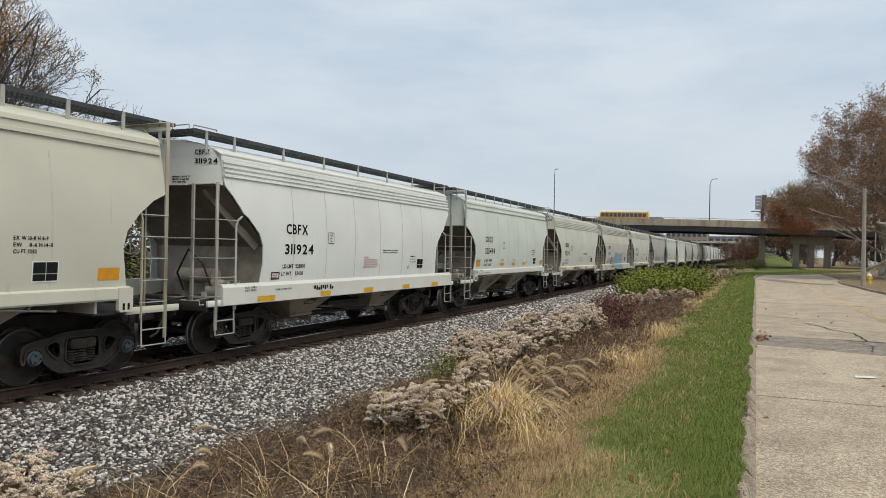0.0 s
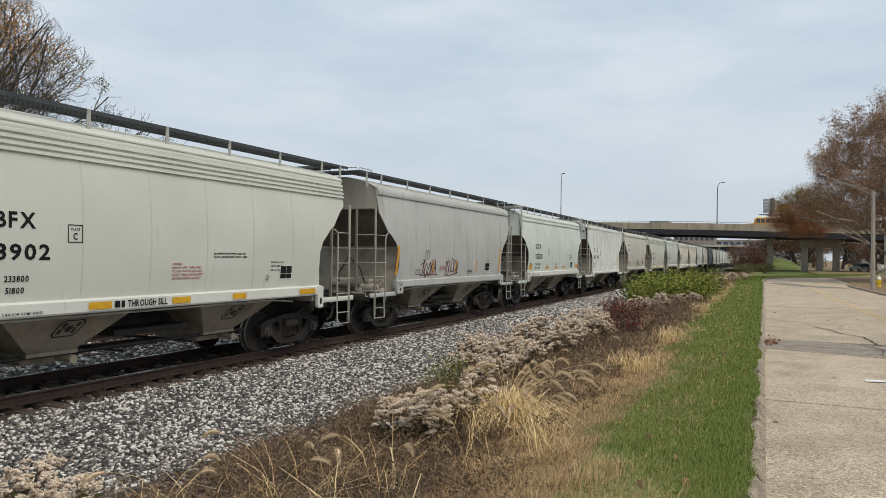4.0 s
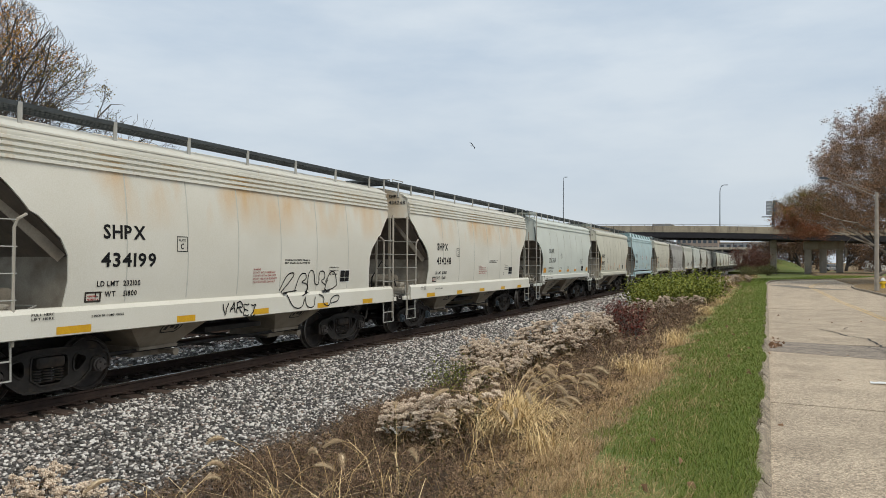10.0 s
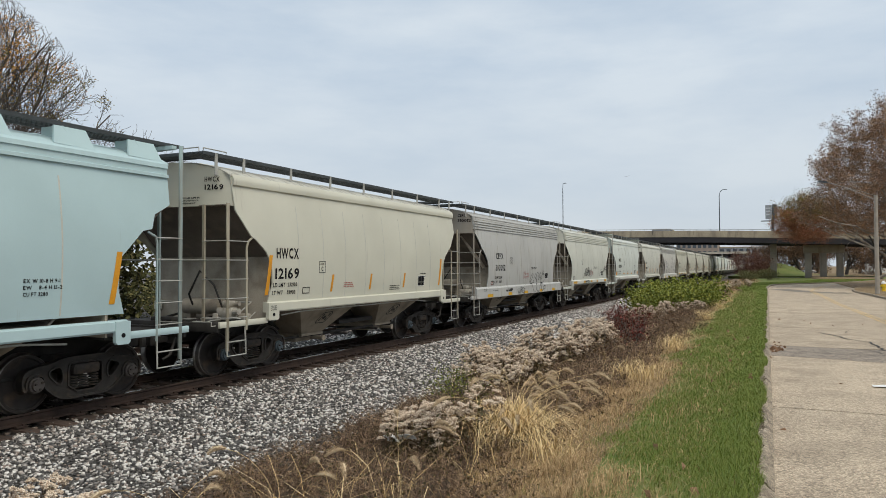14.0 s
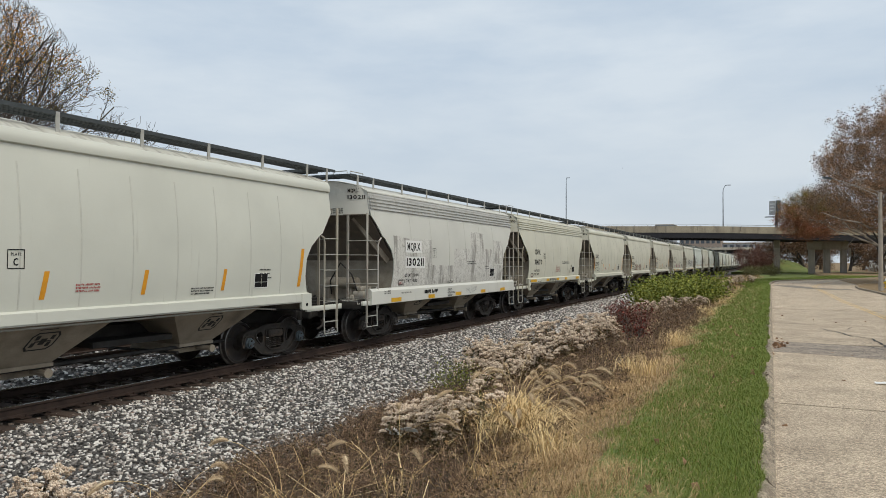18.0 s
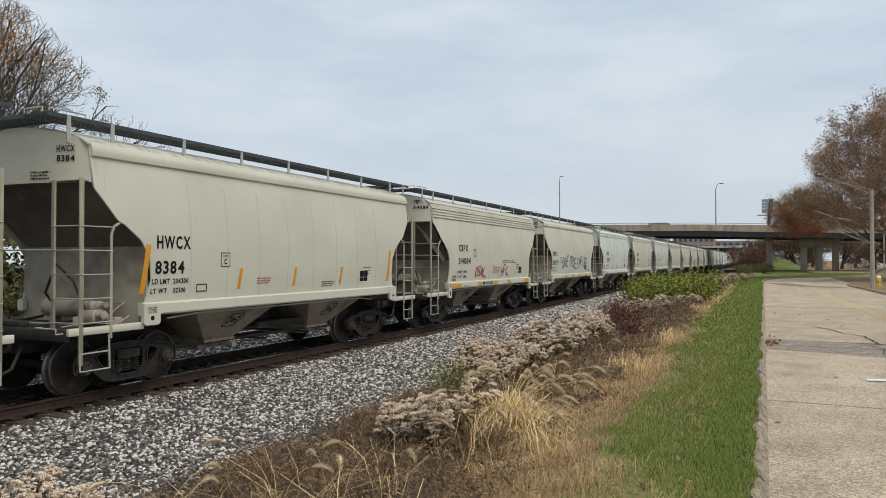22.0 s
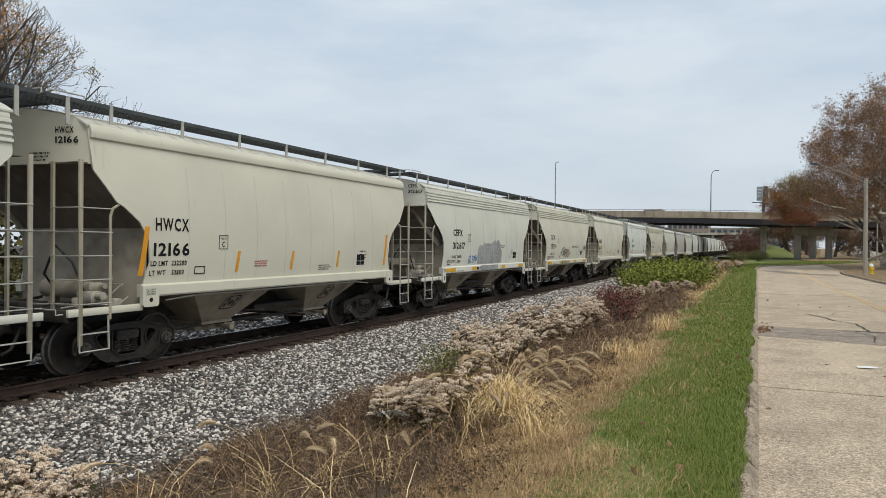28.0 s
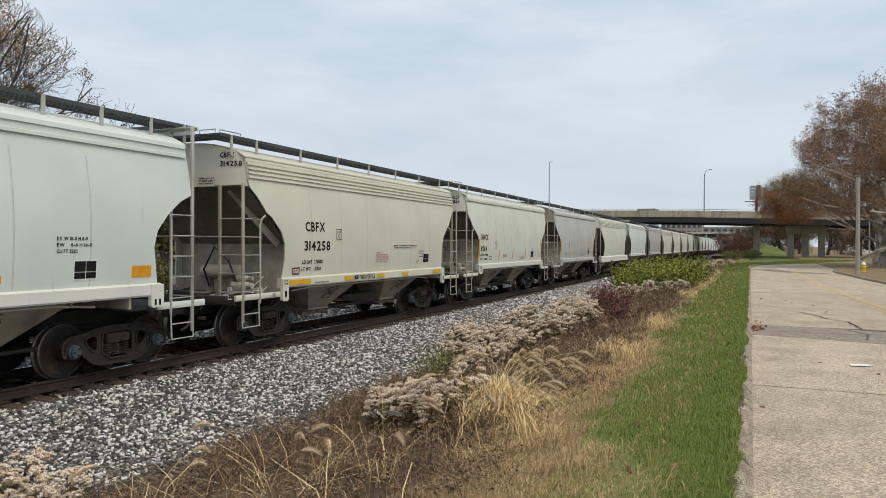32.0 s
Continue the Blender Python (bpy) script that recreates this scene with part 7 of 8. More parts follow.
M["umber"] = leafy("umber_far_leaf", (0.11, 0.07, 0.045), (0.08, 0.05, 0.035), [(0.0, (0.06, 0.042, 0.03)), (1.0, (0.30, 0.17, 0.08)), (0.5, (0.14, 0.085, 0.055))])
M["maroon"] = leafy("maroon_far_leaf", (0.11, 0.05, 0.04), (0.08, 0.04, 0.03), [(0.0, (0.05, 0.028, 0.022)), (1.0, (0.22, 0.10, 0.07)), (0.5, (0.115, 0.052, 0.04))])
M["brownleaf"] = leafy("brown_autumn_leaf", (0.20, 0.115, 0.06), (0.15, 0.09, 0.05), [(0.0, (0.12, 0.078, 0.052)), (1.0, (0.58, 0.35, 0.19)), (0.35, (0.27, 0.165, 0.11)), (0.75, (0.42, 0.245, 0.145))])
M["rustleaf"] = leafy("rust_red_autumn_leaf", (0.24, 0.10, 0.05), (0.17, 0.09, 0.04), [(0.0, (0.16, 0.075, 0.05)), (1.0, (0.62, 0.20, 0.12)), (0.4, (0.42, 0.155, 0.085)), (0.7, (0.34, 0.18, 0.08))])
M["goldleaf"] = leafy("golden_autumn_leaf", (0.36, 0.20, 0.05), (0.24, 0.20, 0.05), [(0.0, (0.34, 0.22, 0.05)), (1.0, (0.78, 0.38, 0.10)), (0.5, (0.62, 0.28, 0.06))])
M["olive"] = leafy("olive_autumn_leaf", (0.15, 0.14, 0.04), (0.20, 0.14, 0.05), [(0.0, (0.11, 0.11, 0.035)), (1.0, (0.42, 0.27, 0.09)), (0.5, (0.24, 0.20, 0.06))])
M["darkleaf"] = leafy("dull_green_far_leaf", (0.08, 0.10, 0.035), (0.11, 0.10, 0.04), [(0.0, (0.05, 0.06, 0.025)), (1.0, (0.26, 0.22, 0.09)), (0.5, (0.12, 0.115, 0.05))])
M["bark"] = mat("grey_brown_bark", (0.12, 0.10, 0.085), (0.07, 0.06, 0.05), 0.95, scale=5, stretch=(3, 3, 0.5), fine=30, bump=0.6, dist=0.05)
# near-black bark for the autumn tree and the far trees
M["darkbark"] = mat("blackish_bark", (0.05, 0.042, 0.036), (0.03, 0.026, 0.022), 0.95, scale=5, stretch=(3, 3, 0.5), fine=30, bump=0.6, dist=0.05)
M["palebark"] = mat("pale_mottled_bark", (0.36, 0.32, 0.26), (0.18, 0.155, 0.125), 0.9, scale=1.6, fine=20, bump=0.3, lo=0.42, hi=0.55, dist=0.04)


def blades(pts, h, w, droop, r, lean=None):
    """Grass blades at pts (n, 3): a bent tapering strip each. Returns vertices and triangles."""
    n = len(pts)
    h = np.broadcast_to(h, n)[:, None]
    a = r.uniform(0, 2 * np.pi, n)
    d = np.stack([np.cos(a), np.sin(a), np.zeros(n)], 1)
    s = np.stack([-np.sin(a), np.cos(a), np.zeros(n)], 1) * (np.broadcast_to(w, n)[:, None] / 2)
    k = np.broadcast_to(droop, n)[:, None] * r.uniform(0.3, 1.2, (n, 1))
    if lean is not None:
        d = d + np.asarray(lean)[None]
    up = np.array([[0, 0, 1.0]])
    m1 = pts + h * (up * 0.45 + d * k * 0.16)
    m2 = pts + h * (up * (0.80 - 0.10 * k) + d * k * 0.50)
    tip = pts + h * (up * (1.0 - 0.45 * k) + d * k * 0.95)
    V = np.stack([pts - s, pts + s, m1 - s * 0.85, m1 + s * 0.85, m2 - s * 0.6, m2 + s * 0.6, tip], 1)
    F = np.array([(0, 1, 3), (0, 3, 2), (2, 3, 5), (2, 5, 4), (4, 5, 6)])
    return V.reshape(-1, 3), (F[None] + (np.arange(n) * 7)[:, None, None]).reshape(-1, 3)


def leaves(pts, size, r, flat=0.6, long=1.5):
    """Small pointed leaves, each two folded triangles pairs, turned at random."""
    n = len(pts)
    q = r.normal(size=(n, 3)) * np.array([1, 1, flat])
    q /= np.linalg.norm(q, axis=1)[:, None]
    o = r.normal(size=(n, 3))
    o -= q * (o * q).sum(1)[:, None]
    o /= np.linalg.norm(o, axis=1)[:, None]
    s = np.broadcast_to(size, n)[:, None] * r.uniform(0.6, 1.3, (n, 1))
    nn = np.cross(q, o)
    a, b = q * s * long, o * s * 0.5
    V = np.stack([pts, pts + a * 0.45 + b + nn * s * 0.15, pts + a, pts + a * 0.45 - b + nn * s * 0.15], 1)
    F = np.array([(0, 1, 2), (0, 2, 3)])
    return V.reshape(-1, 3), (F[None] + (np.arange(n) * 4)[:, None, None]).reshape(-1, 3)


def rods(a, b, w0, w1):
    """Thin three-sided sticks from a to b."""
    n = len(a)
    d = b - a
    d /= np.linalg.norm(d, axis=1)[:, None] + 1e-9
    u = np.cross(d, np.array([0.3, 0.2, 0.93]))
    u /= np.linalg.norm(u, axis=1)[:, None] + 1e-9
    v = np.cross(d, u)
    rows = []
    w0, w1 = np.broadcast_to(w0, n)[:, None], np.broadcast_to(w1, n)[:, None]
    for p, w in ((a, w0), (b, w1)):
        for k in range(3):
            t = 2 * np.pi * k / 3
            rows.append(p + (u * np.cos(t) + v * np.sin(t)) * w)
    V = np.stack(rows, 1)
    F = np.array([(0, 1, 4), (0, 4, 3), (1, 2, 5), (1, 5, 4), (2, 0, 3), (2, 3, 5)])
    return V.reshape(-1, 3), (F[None] + (np.arange(n) * 6)[:, None, None]).reshape(-1, 3)


def merge(*vf):
    V, F, o = [], [], 0
    for v, f in vf:
        V.append(v)
        F.append(f + o)
        o += len(v)
    return np.concatenate(V), np.concatenate(F)


PX, PZ = np.array([a for a, _ in PROFILE]), np.array([b for _, b in PROFILE])


def on_ground(r, n, x0, x1, y0, y1, edge=0.0):
    x, y = r.uniform(x0, x1, n), r.uniform(y0, y1, n)
    x = x + edge * np.sin(y * 1.3) + edge * 0.6 * np.sin(y * 3.1 + 1)
    return np.stack([x, y, np.interp(x, PX, PZ) - 0.01], 1)


def lawn_blades():
    r = np.random.RandomState(21)
    sets = []
    wave = lambda p: 0.22 * np.sin(p[:, 1] * 0.8 + 0.6) + 0.14 * np.sin(p[:, 1] * 2.1 + p[:, 0] * 1.7) + 0.10 * np.sin(p[:, 1] * 5.3 - p[:, 0] * 4.0)
    for y0, y1, per, h, w in ((3.2, 8, 6400, 0.062, 0.0040), (8, 14, 5600, 0.054, 0.0046), (14, 24, 2900, 0.056, 0.0070), (24, 40, 1300, 0.06, 0.011), (40, 66, 600, 0.07, 0.018)):
        p = on_ground(r, int(2.1 * (y1 - y0) * per), -2.3, -0.06, y0, y1, 0.06)
        p = p[p[:, 0] < -0.07 + 0.05 * np.sin(p[:, 1] * 2.3) * np.sin(p[:, 1] * 0.7)]
        edge = np.interp(p[:, 1], [4, 6.5, 9, 14, 30], [1.0, 1.35, 1.75, 1.9, 2.3])
        thin = 0.62 + 0.38 * np.clip(1.2 + 1.3 * np.sin(p[:, 1] * 1.9 + p[:, 0] * 2.6) * np.sin(p[:, 1] * 0.7 - p[:, 0] * 3.7), 0, 1)
        keep = r.uniform(size=len(p)) < np.clip((p[:, 0] + edge + wave(p)) * 1.5, 0.05, 1) * thin
        p = p[keep]
        lush = 1 + 0.55 * np.clip((p[:, 0] + 0.75) * 2, 0, 1)
        sets.append(blades(p, h * lush * r.uniform(0.5, 1.5, len(p)), w, 1.0, r))
    n = 26000
    y = r.uniform(62, 118, n)
    x = np.interp(y, [b for _, b in LEFT_EDGE], [a for a, _ in LEFT_EDGE]) - 0.2 - r.uniform(0, 1, n) * np.clip(1.6 + (y - 62) * 0.12, 1.6, 7)
    sets.append(blades(np.stack([x, y, np.full(n, 0.11)], 1), 0.08 * r.uniform(0.5, 1.5, n), 0.03, 0.9, r))
    V, F = merge(*sets)
    tagged(new("lawn_grass", mesh_np("lawn_grass", V, F, M["grass"])), "short green grass along the kerb", "grass", kind="stuff")
    sets = []
    for y0, y1, per, h, w in ((3.5, 9, 2600, 0.075, 0.004), (9, 16, 1700, 0.08, 0.006), (16, 28, 560, 0.08, 0.009), (28, 60, 170, 0.10, 0.015)):
        p = on_ground(r, int(2.6 * (y1 - y0) * per), -3.1, -0.5, y0, y1, 0.15)
        keep = r.uniform(size=len(p)) < np.clip((-np.interp(p[:, 1], [4, 6.5, 9, 14, 30], [0.75, 1.05, 1.35, 1.5, 2.1]) - wave(p) - p[:, 0]) * 1.3, 0.13, 1)
        p = p[keep]
        tall = 1 + 0.9 * (np.sin(p[:, 1] * 1.7 + p[:, 0] * 2.3) + np.sin(p[:, 1] * 4.1 - p[:, 0] * 5.0) > 0.9)
        sets.append(blades(p, h * tall * r.uniform(0.4, 1.6, len(p)), w, 1.6, r, (0.3, -0.2, 0)))
    V, F = merge(*sets)
    tagged(new("dry_grass", mesh_np("dry_grass", V, F, M["straw"])), "dry matted straw-coloured grass", "grass", kind="stuff")


def dead_stems():
    """The brown tangle between the grass and the ballast."""
    r = np.random.RandomState(31)
    sets, lv = [], []
    for y0, y1, n, w in ((3.6, 9, 2100, 0.0032), (9, 16, 2300, 0.0042), (16, 30, 2000, 0.006), (30, 75, 1300, 0.012)):
        p = on_ground(r, n, -6.7, -2.1, y0, y1, 0.25)
        p = p[r.uniform(size=len(p)) < np.clip((-1.95 - p[:, 0]) * 1.7, 0.1, 1)]
        # clumps with gaps between them
        v = np.sin(p[:, 0] * 3.1 + 1.2 * np.sin(p[:, 1] * 1.3)) + np.sin(p[:, 1] * 2.7 + p[:, 0]) + 0.8 * np.sin(p[:, 1] * 6.1 - p[:, 0] * 5.3)
        ok = r.uniform(size=len(p)) < 0.30 + 0.70 * (v > -0.2)
        p, v = p[ok], v[ok]
        n = len(p)
        h = np.interp(p[:, 1], [8, 12, 30], [0.62, 0.55, 0.85]) * (0.75 + 0.2 * np.clip(v, -1, 1.6)) * r.uniform(0.4, 1.0, n) * np.clip(0.45 + 0.06 * p[:, 1], 0.7, 1.0) * np.clip((-p[:, 0] - 1.3) / 2.6, 0.4, 1.0) * np.clip((p[:, 0] + 7.6) / 1.6, 0.45, 1)
        top = p + np.stack([r.normal(0, 0.08, n), r.normal(0, 0.08, n), h], 1)
        sets.append(rods(p, top, w * 1.3, w * 0.7))
        k = 11
        f = r.uniform(0.25, 1.0, (n, k))
        a = p[:, None] + (top - p)[:, None] * f[..., None]
        ln = (h[:, None] * r.uniform(0.2, 0.5, (n, k)))[..., None]
        d = r.normal(size=(n, k, 3)) * np.array([1, 1, 0.5]) + np.array([0, 0, 0.55])
        d /= np.linalg.norm(d, axis=2)[..., None]
        b = (a + d * ln).reshape(-1, 3)
        sets.append(rods(a.reshape(-1, 3), b, w * 0.8, w * 0.4))
        b2 = b[r.uniform(size=len(b)) < 0.55]
        d2 = r.normal(size=b2.shape) * np.array([1, 1, 0.6]) + np.array([0, 0, 0.4])
        sets.append(rods(b2, b2 + d2 * 0.07 * (1 + w * 60), w * 0.5, w * 0.3))
        lv.append(leaves(b[r.uniform(size=len(b)) < 0.5], 0.016 + w * 2.5, r))
    V, F = merge(*sets)
    tagged(new("dead_stems", mesh_np("dead_stems", V, F, M["twig"])), "tangle of dead brown weed stems", "weeds", kind="stuff")
    V, F = merge(*lv)
    tagged(new("withered_leaves", mesh_np("withered_leaves", V, F, M["weedleaf"])), "small withered leaves on dead weeds", "weeds", kind="stuff")


def pale_stalks():
    """Single long bleached grass stalks leaning out of the brown tangle."""
    r = np.random.RandomState(41)
    sets = []
    for y0, y1, n, w in ((4.2, 7.4, 70, 0.0075), (7.4, 18, 70, 0.008), (18, 40, 60, 0.013)):
        p = on_ground(r, n, -6.3, -2.4, y0, y1, 0.2)
        sets.append(blades(p, r.uniform(0.4, 0.95, len(p)), w, 2.0, r))
    V, F = merge(*sets)
    tagged(new("pale_stalks", mesh_np("pale_stalks", V, F, M["pale_straw"])), "bleached long grass stalks among the weeds", "grass", kind="stuff")


def seed_weed(seed, h):
    """A tall weed: upright leafy stems that branch near the top into flat clusters of pale fluff."""
    r = np.random.RandomState(seed)
    ob = thing("seedhead_weed", "withered weed with pale fluffy seed heads", "weed", "fluffy weeds along the ballast")
    n = r.randint(8, 12)
    base = np.stack([r.normal(0, 0.10, n), r.normal(0, 0.10, n), np.zeros(n)], 1)
    top = base + np.stack([r.normal(0, 0.12, n), r.normal(0, 0.12, n), h * r.uniform(0.55, 1.0, n)], 1)
    k = 40
    f = r.uniform(0.10, 0.92, (n, k))
    a = (base[:, None] + (top - base)[:, None] * f[..., None]).reshape(-1, 3)
    part("foliage", mesh_np("foliage", *leaves(a, 0.05 * r.uniform(0.5, 1.1, len(a)), r, 0.5, 2.2), M["weedleaf"]), ob)
    rays, pf = [], []
    for t in top:
        for j in range(r.randint(3, 6)):
            ang, out = r.uniform(0, 6.28), r.uniform(0.02, 0.13)
            t2 = t + np.array([out * math.cos(ang), out * math.sin(ang), r.uniform(-0.10, 0.05)])
            rays.append(rods((t - [0, 0, 0.22])[None], t2[None], 0.003, 0.002))
            m = r.randint(5, 10)
            wd = r.uniform(0.035, 0.07)
            ang, rad = r.uniform(0, 6.28, m), wd * np.sqrt(r.uniform(0.02, 1, m))
            e = t2 + np.stack([rad * np.cos(ang), rad * np.sin(ang), 0.025 + 0.03 * (1 - (rad / wd) ** 2) + r.uniform(-0.008, 0.008, m)], 1)
            rays.append(rods(np.repeat((t2 - [0, 0, 0.05])[None], m, 0), e, 0.0016, 0.0012))
            c = np.repeat(e, 9, 0) + r.normal(0, 0.0125, (m * 9, 3)) * np.array([1, 1, 0.6])
            pf.append(puffs(c, 0.0125, r))
    tagged(part("stem", mesh_np("stem", *merge(rods(base, top, 0.0055, 0.003), *rays), M["twig"]), ob), kind="stuff")
    tagged(part("seed_head", mesh_np("seed_head", *merge(*pf), M["head"]), ob, "pale fluffy seed clusters"), kind="stuff")
    return ob


def foxtail(seed, n, size, heads, label="arching clump of straw-coloured foxtail grass", spread=0.10, droop=1.25, toward=None, wide=0.008):
    """A tuft of long dry blades with drooping bristly seed heads."""
    r = np.random.RandomState(seed)
    ob = thing("foxtail_grass", label, "grass clump", "straw grass clumps")
    p = np.stack([r.normal(0, spread * size, n), r.normal(0, spread * size, n), np.zeros(n)], 1)
    part("blades", mesh_np("blades", *blades(p, size * r.uniform(0.3, 1.1, n), wide, droop, r, lean=(0.12 * math.cos(toward), 0.12 * math.sin(toward), 0) if toward else None), M["pale_straw"]), ob)
    for k in range(heads):
        a, h = r.uniform(0, 6.28) if toward is None else r.normal(toward, 1.5), size * r.uniform(0.9, 1.75)
        d, out = np.array([math.cos(a), math.sin(a), 0]), r.uniform(0.3, 1.15)
        pts = [np.array([0, 0, 0.0]) + d * 0.03 + (d * out * f ** 2.2 + np.array([0, 0, 1]) * (f - 0.22 * f ** 4)) * h for f in np.linspace(0, 1, 9)]
        end = pts[-1] - pts[-2]
        end /= np.linalg.norm(end)
        L = 0.18 * r.uniform(0.8, 1.3)
        spine = [pts[-1] + (end * s + np.array([0, 0, -1]) * 0.55 * s * s / L) * 1.0 for s in np.linspace(0, L, 7)]
        part("stalk", solid("stalk", Geo().tube(pts, 0.0022, 4), M["pale_straw"]), ob)
        hairs = []
        for q, s in enumerate(spine):
            m = 64
            dv = r.normal(size=(m, 3))
            dv /= np.linalg.norm(dv, axis=1)[:, None]
            wide = (0.02, 0.030, 0.035, 0.036, 0.034, 0.028, 0.018)[q]
            hairs.append(rods(np.repeat(s[None], m, 0) + r.normal(0, 0.006, (m, 3)), s + dv * wide + end * 0.014, 0.0017, 0.0009))
        core = Geo().tube(spine, [0.007, 0.016, 0.021, 0.022, 0.020, 0.016, 0.007], 7)
        ho = part("seed_head", solid("seed_head", core, M["foxtail"]), ob)
        part("bristles", mesh_np("bristles", *merge(*hairs), M["foxtail"]), ho)
    return ob


def shrub(seed, wide, high, n, size, m, name, label, cat):
    r = np.random.RandomState(seed)
    ob = thing(name, label, cat, "shrubs on the verge")
    k = 22
    b = np.stack([r.normal(0, wide * 0.12, k), r.normal(0, wide * 0.12, k), np.zeros(k)], 1)
    t = np.stack([r.uniform(-0.5, 0.5, k) * wide, r.uniform(-0.5, 0.5, k) * wide, high * r.uniform(0.55, 0.95, k)], 1)
    part("stem", mesh_np("stem", *rods(b, t, 0.012, 0.005), M["bark"]), ob)
    c = b[:, None] + (t - b)[:, None] * r.uniform(0.3, 1.08, (k, 5))[..., None]
    c = c.reshape(-1, 3)
    pick = c[r.randint(0, len(c), n)] + r.normal(0, 1, (n, 3)) * np.array([0.12 * wide, 0.12 * wide, 0.10 * high])
    pick[:, 2] = np.clip(pick[:, 2], 0.03, None)
    part("foliage", mesh_np("foliage", *leaves(pick, size, r), m), ob)
    return ob


class Tree:
    """Limbs grown outward by halving; tips carry leaves."""

    def __init__(self, seed, levels, spread, lift, wob, env=None):
        self.env, self.reach = env, None
        self.r = random.Random(seed)
        self.levels, self.spread, self.lift, self.wob = levels, spread, lift, wob
        self.limb, self.twig, self.tips = Geo(), [], []

    def grow(self, p, d, length, rad, level):
        r = self.r
        pts, rs = [p], [rad]
        n = 4 if level < 3 else 3
        for k in range(n):
            d = (d + Vector((r.gauss(0, self.wob), r.gauss(0, self.wob), r.gauss(0, self.wob) + self.lift))).normalized()
            pts.append(pts[-1] + d * (length / n))
            rs.append(rad * (1 - 0.42 * (k + 1) / n))
        if level == 0:
            self.trunk = (pts, rs)
        elif level < self.levels - 2:
            self.limb.tube(pts, rs, 6 if level < 2 else 4, ends=False)
        else:
            for a, b, u, v in zip(pts, pts[1:], rs, rs[1:]):
                self.twig.append((tuple(a), tuple(b), u, v))
        if level >= self.levels - 2:
            self.tips += pts[1:]
        if level >= self.levels:
            return
        if self.env and level > 1 and sum(((pts[-1][k] - self.env[0][k]) / self.env[1][k]) ** 2 for k in range(3)) > 1:
            return
        for k in range(r.choice((2, 3, 3)) if level else r.choice((4, 5))):
            f = r.uniform(0.45, 1.0) if k else 1.0
            i = min(int(f * n), n)
            q = d.orthogonal().normalized()
            q.rotate(Matrix.Rotation(r.uniform(0, 6.28), 3, d))
            nd = (d + q * r.uniform(0.5, 1.15) * self.spread).normalized()
            self.grow(pts[i], nd, (length if level else self.reach) * r.uniform(0.62, 0.82), rs[i] * r.uniform(0.58, 0.8), level + 1)

    def fill_out(self, count, low, size, thick=0.018):
        """Boughs towards even points of the crown's dome, each from the nearest one."""
        r, (c, e) = self.r, self.env
        goals = []
        while len(goals) < count:
            u = Vector((r.uniform(-1, 1), r.uniform(-1, 1), r.uniform(-1, 1)))
            q = Vector((c[0] + u.x * e[0], c[1] + u.y * e[1], c[2] + u.z * e[2]))
            lump = 0.93 + 0.10 * math.sin(5 * math.atan2(u.y, u.x) + 7 * u.z)
            if 0.16 < u.length_squared < lump ** 2 and q.z > low(q):
                goals.append((u.length, q))
        goals.sort(key=lambda g: g[0])
        nodes = [tuple(p) for p in self.trunk[0][-2:]] + [tuple(p) for p in self.tips[::5]]
        nodes = np.array(nodes + [(0.0, 0.0, 0.0)] * count)
        used = len(nodes) - count
        for _, q in goals:
            i = int(((nodes[:used] - np.array(q)) ** 2).sum(1).argmin())
            a = Vector(nodes[i])
            gap = (q - a).length
            pts = [a]
            for k in (1, 2, 3):
                w = gap * 0.08
                pts.append(a.lerp(q, k / 3) + Vector((r.gauss(0, w), r.gauss(0, w), r.gauss(0, w) - 0.06 * gap * (k == 1))))
            rad = thick + 0.009 * gap
            for k in range(3):
                self.twig.append((tuple(pts[k]), tuple(pts[k + 1]), rad * (1 - 0.22 * k), rad * (0.78 - 0.22 * k)))
            for k in range(9):
                tip = pts[3] + Vector((r.gauss(0, size), r.gauss(0, size), r.gauss(0.1, size)))
                self.twig.append((tuple(pts[2].lerp(pts[3], r.uniform(0.3, 1))), tuple(tip), 0.014, 0.006))
                self.tips.append(tip)
            nodes[used] = pts[3]
            used += 1


def tree(name, label, at, seed, trunk, rad, levels, spread, lift, bark, groups, wob=0.16, env=None, reach=None, fill=None):
    """groups: (number of leaves, size, scatter, material, rule on the tip)."""
    ob = thing(name, label, "tree", "trees", at=at)
    t = Tree(seed, levels, spread, lift, wob, env)
    t.reach = reach or trunk
    t.grow(Vector((0, 0, -0.3)), Vector((0, 0, 1)), trunk, rad, 0)
    if fill:
        t.fill_out(*fill)
    part("trunk", solid("trunk", Geo().tube(t.trunk[0], t.trunk[1], 10), bark, 60), ob)
    tagged(part("limb", solid("limb", t.limb, bark, 60), ob), kind="stuff")
    a = np.array([x[0] for x in t.twig])
    b = np.array([x[1] for x in t.twig])
    tagged(part("twig", mesh_np("twig", *rods(a, b, np.array([x[2] for x in t.twig]), np.array([x[3] for x in t.twig])), bark), ob), kind="stuff")
    r = np.random.RandomState(seed)
    tips = np.array([tuple(p) for p in t.tips])
    for n, size, scatter, m, rule in groups:
        s = tips[rule(tips)] if rule else tips
        if len(s) == 0:
            continue
        c = s[r.randint(0, len(s), n)] + r.normal(0, scatter, (n, 3))
        part("crown", mesh_np("crown", *leaves(c, size, r, 0.8, 1.3), m), ob)
    return ob


